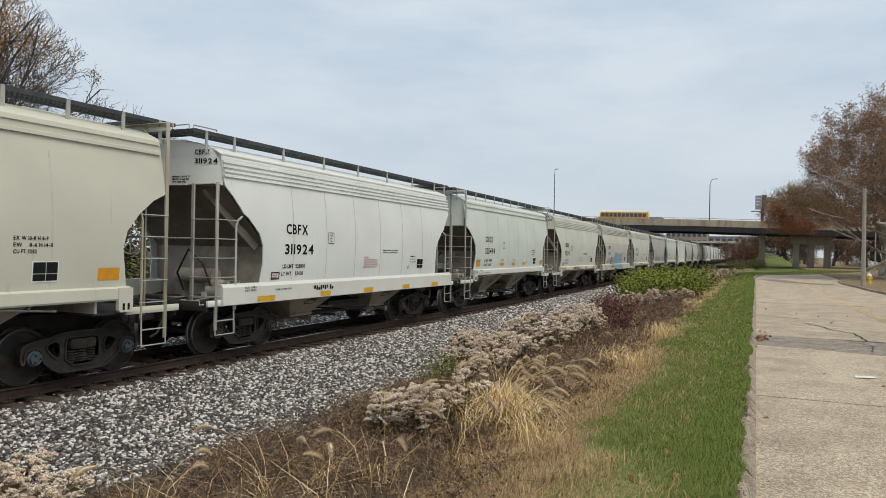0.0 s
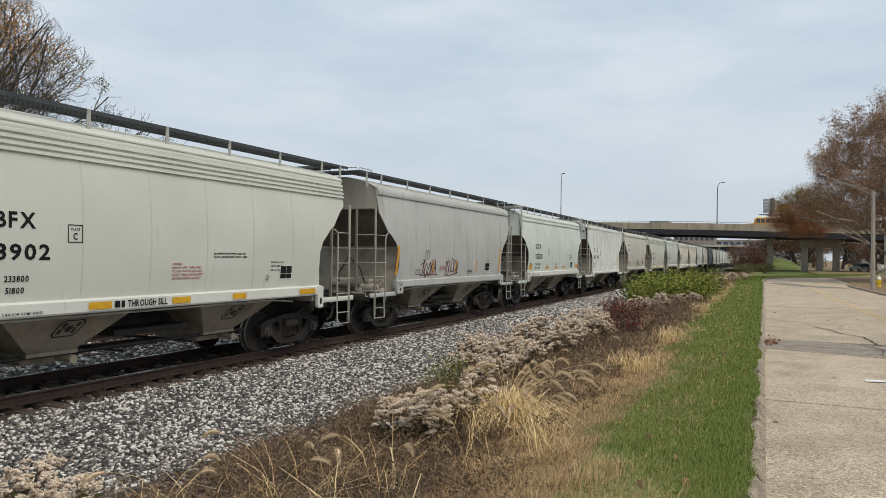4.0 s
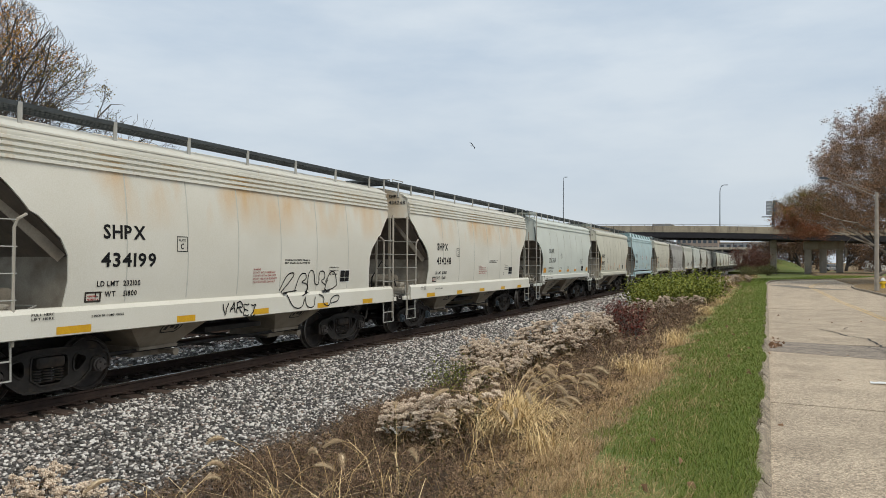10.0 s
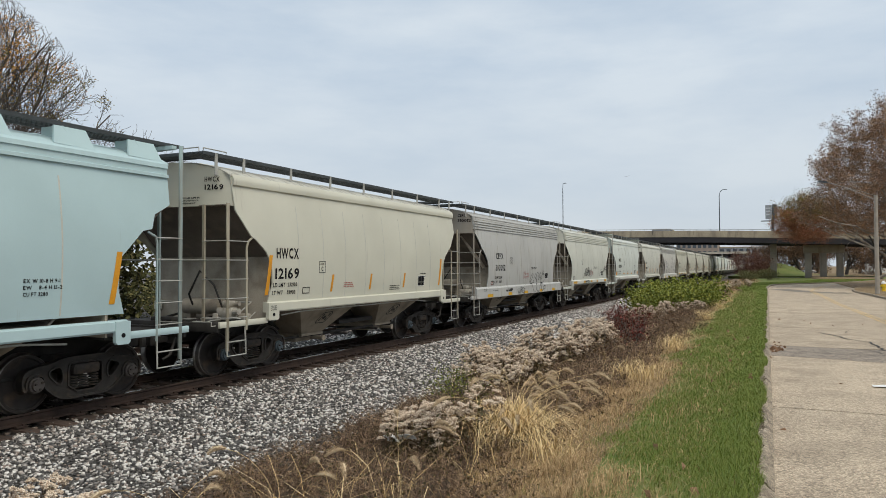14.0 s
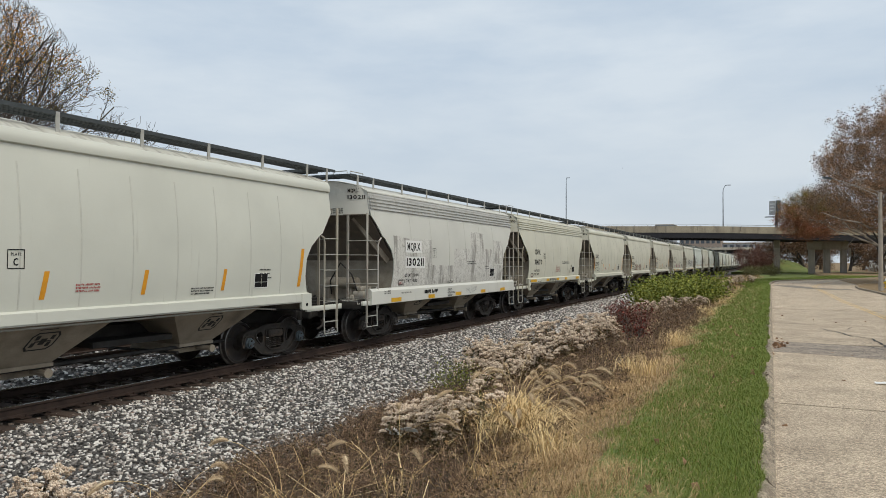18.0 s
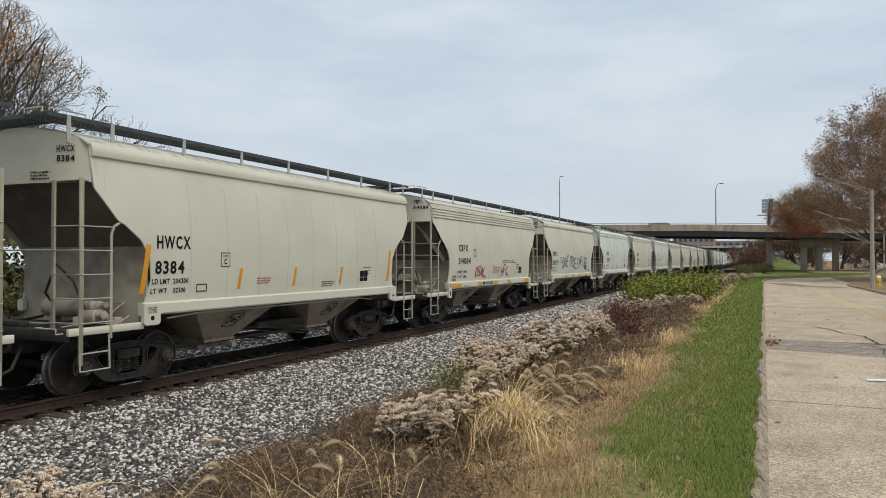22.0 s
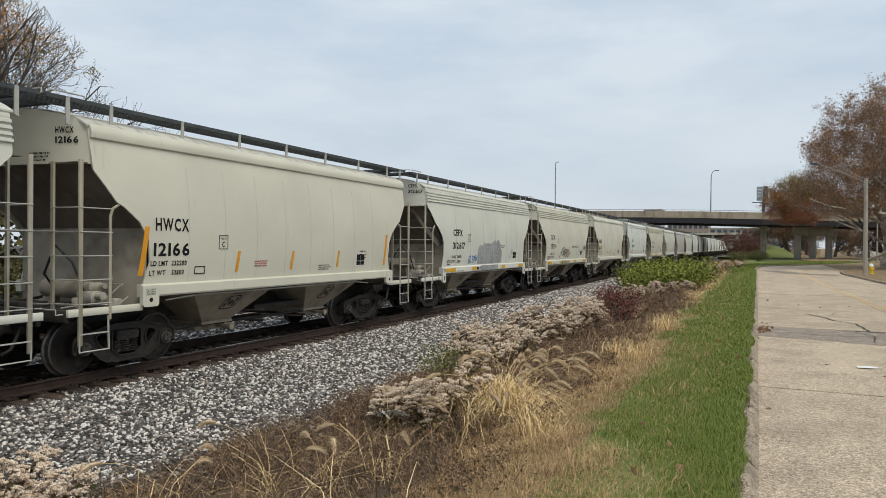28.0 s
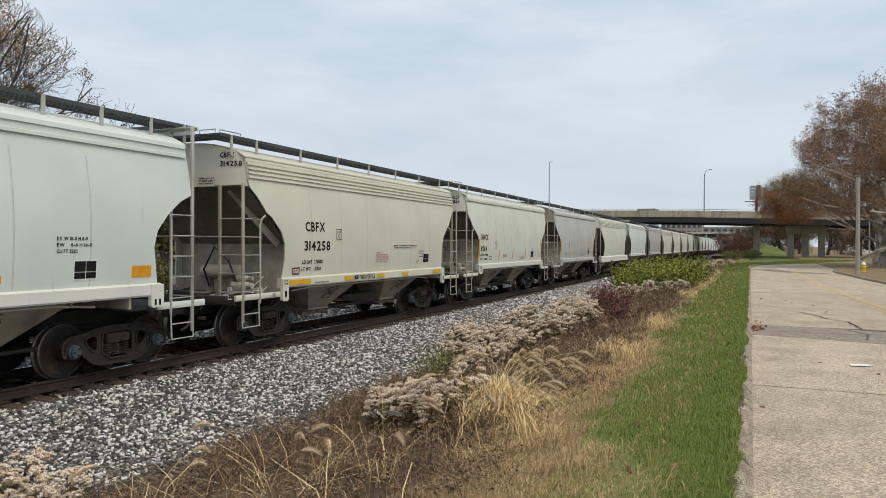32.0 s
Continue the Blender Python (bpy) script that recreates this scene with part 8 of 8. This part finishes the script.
def verge_plants():
    rnd = random.Random(77)
    protos = [seed_weed(300 + k, h) for k, h in enumerate((0.95, 1.0, 0.88, 1.05, 0.92))]
    spots = []

    def cluster(n, x0, y0, x1, y1, sx, sy):
        for k in range(n):
            f = rnd.random()
            spots.append((x0 + (x1 - x0) * f + rnd.gauss(0, sx), y0 + (y1 - y0) * f + rnd.gauss(0, sy)))

    cluster(9, -6.8, 4.3, -6.0, 4.8, 0.2, 0.18)
    cluster(11, -5.1, 9.6, -4.2, 8.6, 0.16, 0.30)
    cluster(5, -4.1, 8.4, -3.55, 8.0, 0.10, 0.2)
    cluster(10, -5.4, 13.0, -5.0, 14.6, 0.2, 0.3)
    cluster(50, -6.1, 15.2, -4.9, 24.5, 0.36, 0.6)
    cluster(14, -5.0, 15.4, -4.5, 21.5, 0.2, 0.5)
    cluster(12, -4.6, 32.0, -3.4, 36.0, 0.3, 0.6)
    cluster(12, -5.6, 33.0, -4.6, 38.0, 0.5, 0.8)
    cluster(40, -4.6, 47.0, -3.0, 80.0, 0.9, 2.0)
    used = set()
    for k, (x, y) in enumerate(spots):
        big = 1.0 if y < 45 else 1.25
        m = pose(x, y, ground_z(x) - 0.02, rnd.uniform(-9, 9), rnd.uniform(-9, 9), rnd.uniform(0, 360)) @ Matrix.Scale(rnd.uniform(0.8, 1.1) * lerp([(5, 0.78), (7.4, 0.95), (9.0, 1.04), (13, 1.04), (15, 1.1), (19, 1.32), (25, 1.35), (30, 1.2)], y), 4)
        i = k % len(protos)
        if i not in used:
            used.add(i)
            protos[i].matrix_world = m
        else:
            copy_thing(protos[i], m)
    # straw clumps: the big one, those along the front, tufts by the lawn
    big = foxtail(401, 900, 0.74, 28, spread=0.26, droop=1.35, wide=0.012, toward=0.6)
    big.matrix_world = pose(-2.98, 8.6, ground_z(-2.98), 0, 0, 0)
    front = foxtail(402, 14, 0.74, 2, droop=1.9, wide=0.0085)
    front.matrix_world = pose(-3.5, 6.5, ground_z(-3.5), 0, 0, 0)
    for x, y, a in ((-4.6, 6.0, 70), (-2.9, 7.0, 200), (-5.3, 5.3, 130), (-4.0, 6.9, 260), (-3.2, 9.6, 310), (-2.6, 8.2, 30), (-3.9, 5.9, 190), (-4.9, 4.6, 330), (-3.4, 10.6, 110), (-4.4, 15.4, 80), (-3.6, 17.4, 10)):
        copy_thing(front, pose(x, y, ground_z(x), 0, 0, a))
    tuft = foxtail(403, 105, 0.52, 0, "small tuft of pale dry grass", spread=0.24, droop=1.35, wide=0.008)
    tuft.matrix_world = pose(-2.1, 18.5, ground_z(-2.1))
    for x, y in ((-2.23, 7.6), (-2.0, 13.3), (-2.5, 14.0), (-2.2, 19.2), (-2.2, 29.3), (-2.3, 29.8), (-2.3, 30.5), (-2.5, 31.3), (-2.05, 37.6), (-2.4, 38.8), (-2.1, 44.7), (-2.9, 47.0), (-2.4, 60.0), (-2.9, 64.0), (-2.2, 70.0), (-3.3, 56.0)):
        copy_thing(tuft, pose(x, y, ground_z(x), 0, 0, rnd.uniform(0, 360)))
    # shrubs
    s = shrub(411, 1.0, 1.35, 620, 0.044, M["redleaf"], "red_shrub", "low dark red-leaved shrub among weeds", "shrub")
    s.matrix_world = pose(-4.9, 27.0, ground_z(-4.9))
    for x, y, a in ((-5.3, 28.6, 80), (-5.9, 30.5, 170), (-3.35, 19.8, 20), (-3.6, 21.4, 140)):
        copy_thing(s, pose(x, y, ground_z(x), 0, 0, a))
    s = shrub(412, 2.0, 0.8, 1900, 0.03, M["umber"], "brown_shrub", "low brown dried shrub on the verge", "shrub")
    s.matrix_world = pose(-3.7, 23.0, ground_z(-3.7))
    for x, y, a in ((-3.4, 26.5, 60), (-3.2, 30.0, 190), (-4.0, 18.6, 120), (-3.5, 34.0, 30), (-4.1, 28.6, 280)):
        copy_thing(s, pose(x, y, ground_z(x), 0, 0, a))
    s = shrub(413, 1.0, 0.95, 650, 0.03, M["bushleaf"], "green_shrub", "small green-leaved shrub by the ballast", "shrub")
    s.matrix_world = pose(-6.0, 13.2, ground_z(-6.0))
    copy_thing(s, pose(-5.3, 12.6, ground_z(-5.3), 0, 0, 110))
    s = shrub(414, 2.5, 1.7, 2600, 0.085, M["bushleaf"], "green_bush", "yellow-green leafy bush on the verge", "bush")
    s.matrix_world = pose(-5.5, 40.0, ground_z(-5.5))
    for x, y, a in ((-4.6, 42.0, 70), (-5.9, 44.5, 150), (-3.7, 41.5, 230), (-5.0, 46.0, 300), (-5.9, 42.0, 100), (-4.3, 38.2, 40), (-5.1, 37.4, 130), (-3.5, 38.8, 280)):
        copy_thing(s, pose(x, y, ground_z(x), 0, 0, a) @ Matrix.Scale(1.2 if y > 41 else 1.0, 4))
    s = shrub(415, 3.0, 1.7, 2600, 0.09, M["darkleaf"], "far_bush", "dull green bush near the bridge", "bush")
    s.matrix_world = pose(-2.2, 104, -0.2)
    for x, y, a in ((0.0, 128, 60), (-0.4, 122, 300), (4.6, 168, 40), (-24, 6, 0), (-25, 10, 40), (-24, 14, 90), (-26, 19, 150), (-25, 24, 200), (-27, 30, 260), (-25, 36, 300), (-26, 43, 20), (-25, 51, 70), (-26, 60, 130), (-25, 70, 190), (-26, 82, 230)):
        copy_thing(s, pose(x, y, -0.2, 0, 0, a))
    s = shrub(416, 3.6, 5.0, 5200, 0.11, M["maroon"], "maroon_bush", "tall dark maroon bush beside the track", "bush")
    s.matrix_world = pose(-3.0, 118, -0.4)
    copy_thing(s, pose(-0.9, 135, -0.4, 0, 0, 80))
    s = shrub(417, 3.0, 0.9, 900, 0.08, M["straw"], "straw_bush", "pale dry grass thicket beside the track", "bush")
    s.matrix_world = pose(-3.6, 66, -0.4)
    for x, y, a in ((-4.6, 72, 50), (-3.0, 76, 120), (-4.4, 82, 210), (-3.2, 88, 300), (-5.5, 64, 10), (-2.4, 94, 80)):
        copy_thing(s, pose(x, y, -0.4, 0, 0, a))


def litter():
    rnd = random.Random(6)

    def rag(name, label, at, w, m, cat, seed):
        r = random.Random(seed)
        rows = [[(w * (i / 4 - 0.5) + r.uniform(-0.02, 0.02), w * 0.4 * (j / 3 - 0.5) + r.uniform(-0.02, 0.02), 0.012 + abs(r.gauss(0, 0.012))) for i in range(5)] for j in range(4)]
        me = solid(name, Geo().shell(rows, (0, 0, -0.006)), m, 80)
        thing(name, label, cat, at=at, data=me)

    rag("paper_scrap", "crumpled white paper scrap on the road", pose(1.75, 13.95, 0.008, 0, 0, 20), 0.34, M["decal"], "litter", 1)
    for x, y, k in ((-4.62, 8.35, 2), (-4.50, 8.25, 3), (-4.36, 8.30, 4)):
        rag("plastic_bag", "torn white plastic bag caught in the weeds", pose(x, y, ground_z(x) + 0.42, 40, 10, 40 * k), 0.26, M["decal"], "litter", k)
    r = np.random.RandomState(9)
    me = mesh_np("fallen_leaf", *leaves(np.zeros((1, 3)), 0.09, r, 0.1, 1.2), M["brownleaf"])
    for k in range(76):
        if k >= 46:
            x, y, z = 0.08 + abs(rnd.gauss(0, 0.10)), rnd.gauss(19.2, 0.28), 0.012 + rnd.uniform(0, 0.05)
        elif k < 14:
            x, y, z = 0.12 + abs(rnd.gauss(0, 0.12)), rnd.gauss(20.4, 0.5), 0.012
        elif k < 26:
            x, y, z = rnd.uniform(0.05, 3.0), rnd.uniform(7, 30), 0.012
        else:
            x, y = rnd.uniform(-1.7, -0.2), rnd.uniform(5.2, 24)
            z = ground_z(x) + 0.06
        thing("fallen_leaf", "dry brown fallen leaf", "leaf", "fallen leaves", at=pose(x, y, z, rnd.uniform(-20, 20), rnd.uniform(-20, 20), rnd.uniform(0, 360)), data=me)
    thing("fallen_leaf", "dry brown fallen leaf", "leaf", "fallen leaves", at=pose(-0.98, 6.2, ground_z(-0.98) + 0.07, 10, 0, 50), data=me)


def bare_tree():
    """Limbs fanning out to a dome, each with rows of upswept side branches and twigs; a few leaves hold on inside."""
    r = random.Random(51)
    ob = thing("bare_tree", "nearly bare tree with few golden leaves behind the train", "tree", "trees", at=pose(-29.7, 17.4, -0.6))
    trunk = [(0, 0, -0.3), (0.05, 0.04, 1.6), (-0.04, 0.1, 3.2), (0.02, 0.05, 4.4)]
    part("trunk", solid("trunk", Geo().tube(trunk, [0.46, 0.38, 0.34, 0.28], 10), M["bark"], 60), ob)
    limb, twig, tips = Geo(), [], []
    mid, wide, high = Vector((0, 0, 6.0)), 11.6, 10.7

    def inside(p):
        q = p - mid
        return (math.hypot(q.x, q.y) / wide) ** 0.88 + (abs(q.z) / high) ** 0.88 < 1

    def bough(p, d, length, rad, level):
        n = (9, 7, 6, 4)[level]
        pts, rs, dirs = [p], [rad], [d]
        for k in range(n):
            lift = (0.02, 0.06, 0.10, 0.16)[level]
            w = (0.09, 0.13, 0.20, 0.24)[level]
            d = (d + Vector((r.gauss(0, w), r.gauss(0, w), r.gauss(lift, w)))).normalized()
            q = pts[-1] + d * (length / n)
            if not inside(q):
                break
            pts.append(q)
            rs.append(max(0.007, rad * (1 - 0.78 * (k + 1) / n)))
            dirs.append(d)
        if level == 0:
            limb.tube(pts, rs, 6, ends=False)
        else:
            twig.extend((tuple(a), tuple(b), u, v) for a, b, u, v in zip(pts, pts[1:], rs, rs[1:]))
        if level == 3:
            tips.extend(pts[1:])
            return
        spin = r.uniform(0, 6.28)
        for k in range(2 if level == 0 else 1, len(pts)):
            for _ in range(2 if level == 1 and k > 2 else 1 if level < 2 or k % 2 else 0):
                spin += 2.4 + r.gauss(0, 0.4)
                side = dirs[k].orthogonal().normalized()
                side.rotate(Matrix.Rotation(spin, 3, dirs[k]))
                nd = (dirs[k] + side * r.uniform(0.55, 0.95)).normalized()
                share = (0.46, 0.50, 0.52)[level] * (1.15 - 0.55 * k / n)
                bough(pts[k], nd, length * share * r.uniform(0.75, 1.15), rs[k] * 0.62, level + 1)

    for k in range(30):
        az, el = 2.4 * k + r.uniform(-0.3, 0.3), radians(12 + 74 * ((k * 7) % 30) / 29)
        d = Vector((math.cos(az) * math.cos(el), math.sin(az) * math.cos(el), math.sin(el)))
        start = Vector(trunk[3]) - Vector((0, 0, r.uniform(0.0, 1.0)))
        reach = 4.0
        while inside(start + d * reach):
            reach += 0.25
        bough(start, d, reach * 0.94, 0.11, 0)
    tagged(part("limb", solid("limb", limb, M["bark"], 60), ob), kind="stuff")
    a, b = np.array([x[0] for x in twig]), np.array([x[1] for x in twig])
    tagged(part("twig", mesh_np("twig", *rods(a, b, np.array([x[2] for x in twig]), np.array([x[3] for x in twig])), M["bark"]), ob), kind="stuff")
    tips = np.array([tuple(p) for p in tips])
    rn = np.random.RandomState(51)
    across = 0.91 * tips[:, 0] + 0.42 * tips[:, 1]
    for n, size, m, x, z, rx, rz in ((1900, 0.065, "goldleaf", 2.7, 11.4, 0.9, 1.3), (1900, 0.065, "goldleaf", 1.9, 10.2, 1.1, 1.3), (700, 0.06, "olive", 4.3, 10.2, 0.7, 0.6), (700, 0.06, "olive", 3.6, 9.2, 1.2, 0.8)):
        s = tips[((across - x) / rx) ** 2 + ((tips[:, 2] - z) / rz) ** 2 < 1]
        if len(s):
            c = s[rn.randint(0, len(s), n)] + rn.normal(0, 0.10, (n, 3))
            part("crown", mesh_np("crown", *leaves(c, size, rn, 0.8, 1.3), M[m]), ob)


def trees():
    # bare twiggy tree behind the train
    bare_tree()
    # big plane tree by the lamp, and the lower reddish one before the bridge
    plane = tree("plane_tree", "large brown-leaved plane tree with pale limbs", pose(11.8, 79, 0.1) @ Matrix.Scale(1.08, 4), 62, 3.6, 0.62, 7, 1.17, 0.015, M["palebark"],
         [(165000, 0.086, 0.19, M["brownleaf"], lambda t: t[:, 2] > 4.5 - 0.28 * np.minimum(t[:, 0] + 3.5, 0))], 0.15, env=((0, 0, 7.6), (8.6, 8.0, 9.6)), reach=9.4, fill=(620, lambda q: 4.5 - 0.28 * min(q.x + 3.5, 0), 0.42))
    for line in ([(11.7, 79, 2.2), (9.8, 75.5, 3.0), (8.7, 74.2, 3.6), (7.9, 73.5, 3.9), (6.2, 72.5, 4.6), (5.4, 72.2, 4.8), (4.6, 72, 5.3)], [(11.7, 79, 4.0), (9.2, 74.5, 4.9), (8.2, 73.6, 5.0), (7.3, 73, 5.6), (5.6, 72, 5.9), (4.2, 71.5, 6.5)],
                 [(8.7, 74.2, 3.6), (7.4, 73.2, 4.6), (6.4, 72.4, 5.0), (5.9, 72.1, 5.7)]):
        n = len(line)
        way = [plane.matrix_world.inverted() @ Vector(p) for p in line]
        part("limb", solid("limb", Geo().tube(way, [0.12 - 0.09 * k / (n - 1) for k in range(n)], 7), M["palebark"], 60), plane)
    tree("plane_tree", "brown-leaved plane tree beside the road", pose(12.6, 90, 0.1), 67, 4.6, 0.5, 6, 1.05, 0.05, M["palebark"],
         [(22000, 0.11, 0.42, M["brownleaf"], lambda t: t[:, 2] > 5.4)], 0.15, reach=6.0)
    tree("autumn_tree", "rust-red and olive autumn tree before the bridge", pose(14.6, 118, 0.2), 73, 5.4, 0.36, 5, 1.0, 0.02, M["darkbark"],
         [(40000, 0.10, 0.36, M["rustleaf"], lambda t: (t[:, 2] > 5.7) & (t[:, 2] < 7.2 - 0.3 * t[:, 0])), (30000, 0.10, 0.36, M["olive"], lambda t: t[:, 2] > 8.8)], 0.16, env=((-8.4, 6, 8.9), (5.6, 4.6, 4.3)), reach=4.0, fill=(260, lambda q: 5.7, 0.42))
    # trees beyond
    far = tree("far_tree", "bare brown tree beyond the bridge", pose(6.55, 175, 0.7), 81, 3.5, 0.42, 5, 0.8, 0.05, M["darkbark"], [(5200, 0.20, 0.5, M["umber"], None)], 0.16)
    rnd = random.Random(14)
    for x, y in ((2, 168), (9, 190), (16, 182), (24, 170), (31, 160), (38, 175), (30, 190), (21, 205), (46, 150), (12, 215), (5, 200), (52, 170), (42, 205), (28, 128), (38, 122), (36, 98), (30, 108)):
        copy_thing(far, pose(x, y, -0.2, 0, 0, rnd.uniform(0, 360)))
    green = tree("green_tree", "dull green tree behind the railway", pose(-33, 36, -0.6), 91, 2.4, 0.28, 5, 0.9, 0.02, M["bark"], [(4200, 0.24, 0.5, M["darkleaf"], None)], 0.16)
    for x, y in ((-29, 8), (-30, 13), (-29, 18.5), (-31, 24), (-29, 29), (-30, 41), (-29, 47), (-31, 54), (-29, 62), (-30, 72), (-29, 84), (-31, 98), (-30, 115)):
        copy_thing(green, pose(x, y, -0.6, 0, 0, rnd.uniform(0, 360)))


lawn_blades()
dead_stems()
pale_stalks()
verge_plants()
litter()
trees()


# ---- motion of the train and the vehicles ----
def run(t):
    """How far the train has rolled at t seconds; it gathers a little speed."""
    return 14.7227 * t - (1.0 - 2.05 * ((t - 15.5) / 16.0) ** 2)


def over_bridge(x, y, turn):
    """A vehicle's pose on the falling deck."""
    slope = math.degrees(math.atan2(deck_z(x + 1) - deck_z(x - 1), 2))
    return Matrix.Translation((x, y, deck_z(x) - 1.74)) @ Matrix.Rotation(radians(-slope), 4, "Y") @ Matrix.Rotation(radians(turn), 4, "Z")


# slack in the couplers: how far each car sits off the even spacing
SLACK = {1: -.2, 16: -.05, 3: -.1, 4: -.3, 5: -.3, 8: .1, 9: -.1, 11: -.1, 13: -.1, 17: -.2, 20: -.15, 22: .15, 23: -.2, 25: -.2, 26: -.2, 27: -.15, 33: -.2, 34: -.3, 35: -.3, 36: -.15, 37: -.1, 38: -.15, 39: -.2}


def motions():
    for i, car in CARS:
        y = -1.078 + PITCH * i + SLACK.get(i, 0.0)
        walk(car, [(t, pose(TRACK_X, y - run(t), RAIL_Z)) for t in range(0, 33, 4)])
    first = WHEELS[0]
    walk(first, [(k / 30, Matrix.Rotation(run(k / 30) / WHEEL_R % (2 * math.pi), 4, "X")) for k in range(961)])
    for w in WHEELS[1:]:
        w.rotation_mode = "QUATERNION"
        w.animation_data_create()
        w.animation_data.action = first.animation_data.action
        w.animation_data.action_slot = first.animation_data.action_slot
    # the gull comes in over the train, wheels round and leaves over the bridge
    way = [(0, -127.4, 304.4, 7.1), (6, -59.0, 137.2, 15.7), (7.6, -51.7, 112.9, 16.1), (8.4, -48.6, 104.2, 17.3), (9.2, -43.3, 95.5, 17.7), (9.6, -39.9, 91.5, 17.6), (10, -36.4, 88.6, 17.6), (10.4, -32.3, 87.0, 17.1), (10.8, -28.5, 86.2, 16.8), (11.2, -25.6, 88.2, 16.6), (11.6, -23.8, 92.9, 16.5), (12, -22.6, 99.4, 16.7), (12.4, -22.1, 106.7, 17.3), (13.2, -22.6, 120.8, 18.6), (14, -23.8, 134.9, 19.0), (17, -30.5, 165.9, 23.1), (20, -36.6, 189.9, 26.7), (24, -53.0, 294.0, 29.4), (32, -71.0, 595.8, 3.7)]
    rows = []
    for k, (t, x, y, z) in enumerate(way):
        a, b = way[max(k - 1, 0)], way[min(k + 1, len(way) - 1)]
        bank = lerp([(8.4, 0), (10.4, 55), (11.2, 60), (12, 35), (13.2, 10), (17, 0)], t)
        rows.append((t, Matrix.Translation((x, y, z)) @ Matrix.Rotation(math.atan2(b[1] - a[1], a[2] - b[2]), 4, "Z") @ Matrix.Rotation(radians(bank), 4, "Y")))
    walk(GULL, rows)
    # two school buses going left, a car going right over the bridge, another receding on the street
    for ob, x0 in ((BUSES[0], -24.8), (BUSES[1], 40.6)):
        walk(ob, [(t, over_bridge(x0 - 9.6 * t, BRIDGE_Y + 3.2, 0)) for t in range(0, 33, 2)])
    walk(BRIDGE_CAR, [(t, over_bridge(-8.5 + 9.0 * (t - 16.5), BRIDGE_Y + 8.0, 180)) for t in range(0, 33, 2)])
    walk(STREET_CAR, [(0, pose(23.2, 120, 0.02, 0, 0, -80)), (6, pose(14.5, 168, 0.02, 0, 0, -68)), (9, pose(13.5, 183, 0.02, 0, 0, -68)), (12, pose(11.5, 199, 0.02, 0, 0, -68)), (20, pose(4.5, 238, 0.02, 0, 0, -72)), (32, pose(-8, 300, 0.02, 0, 0, -78))])


motions()
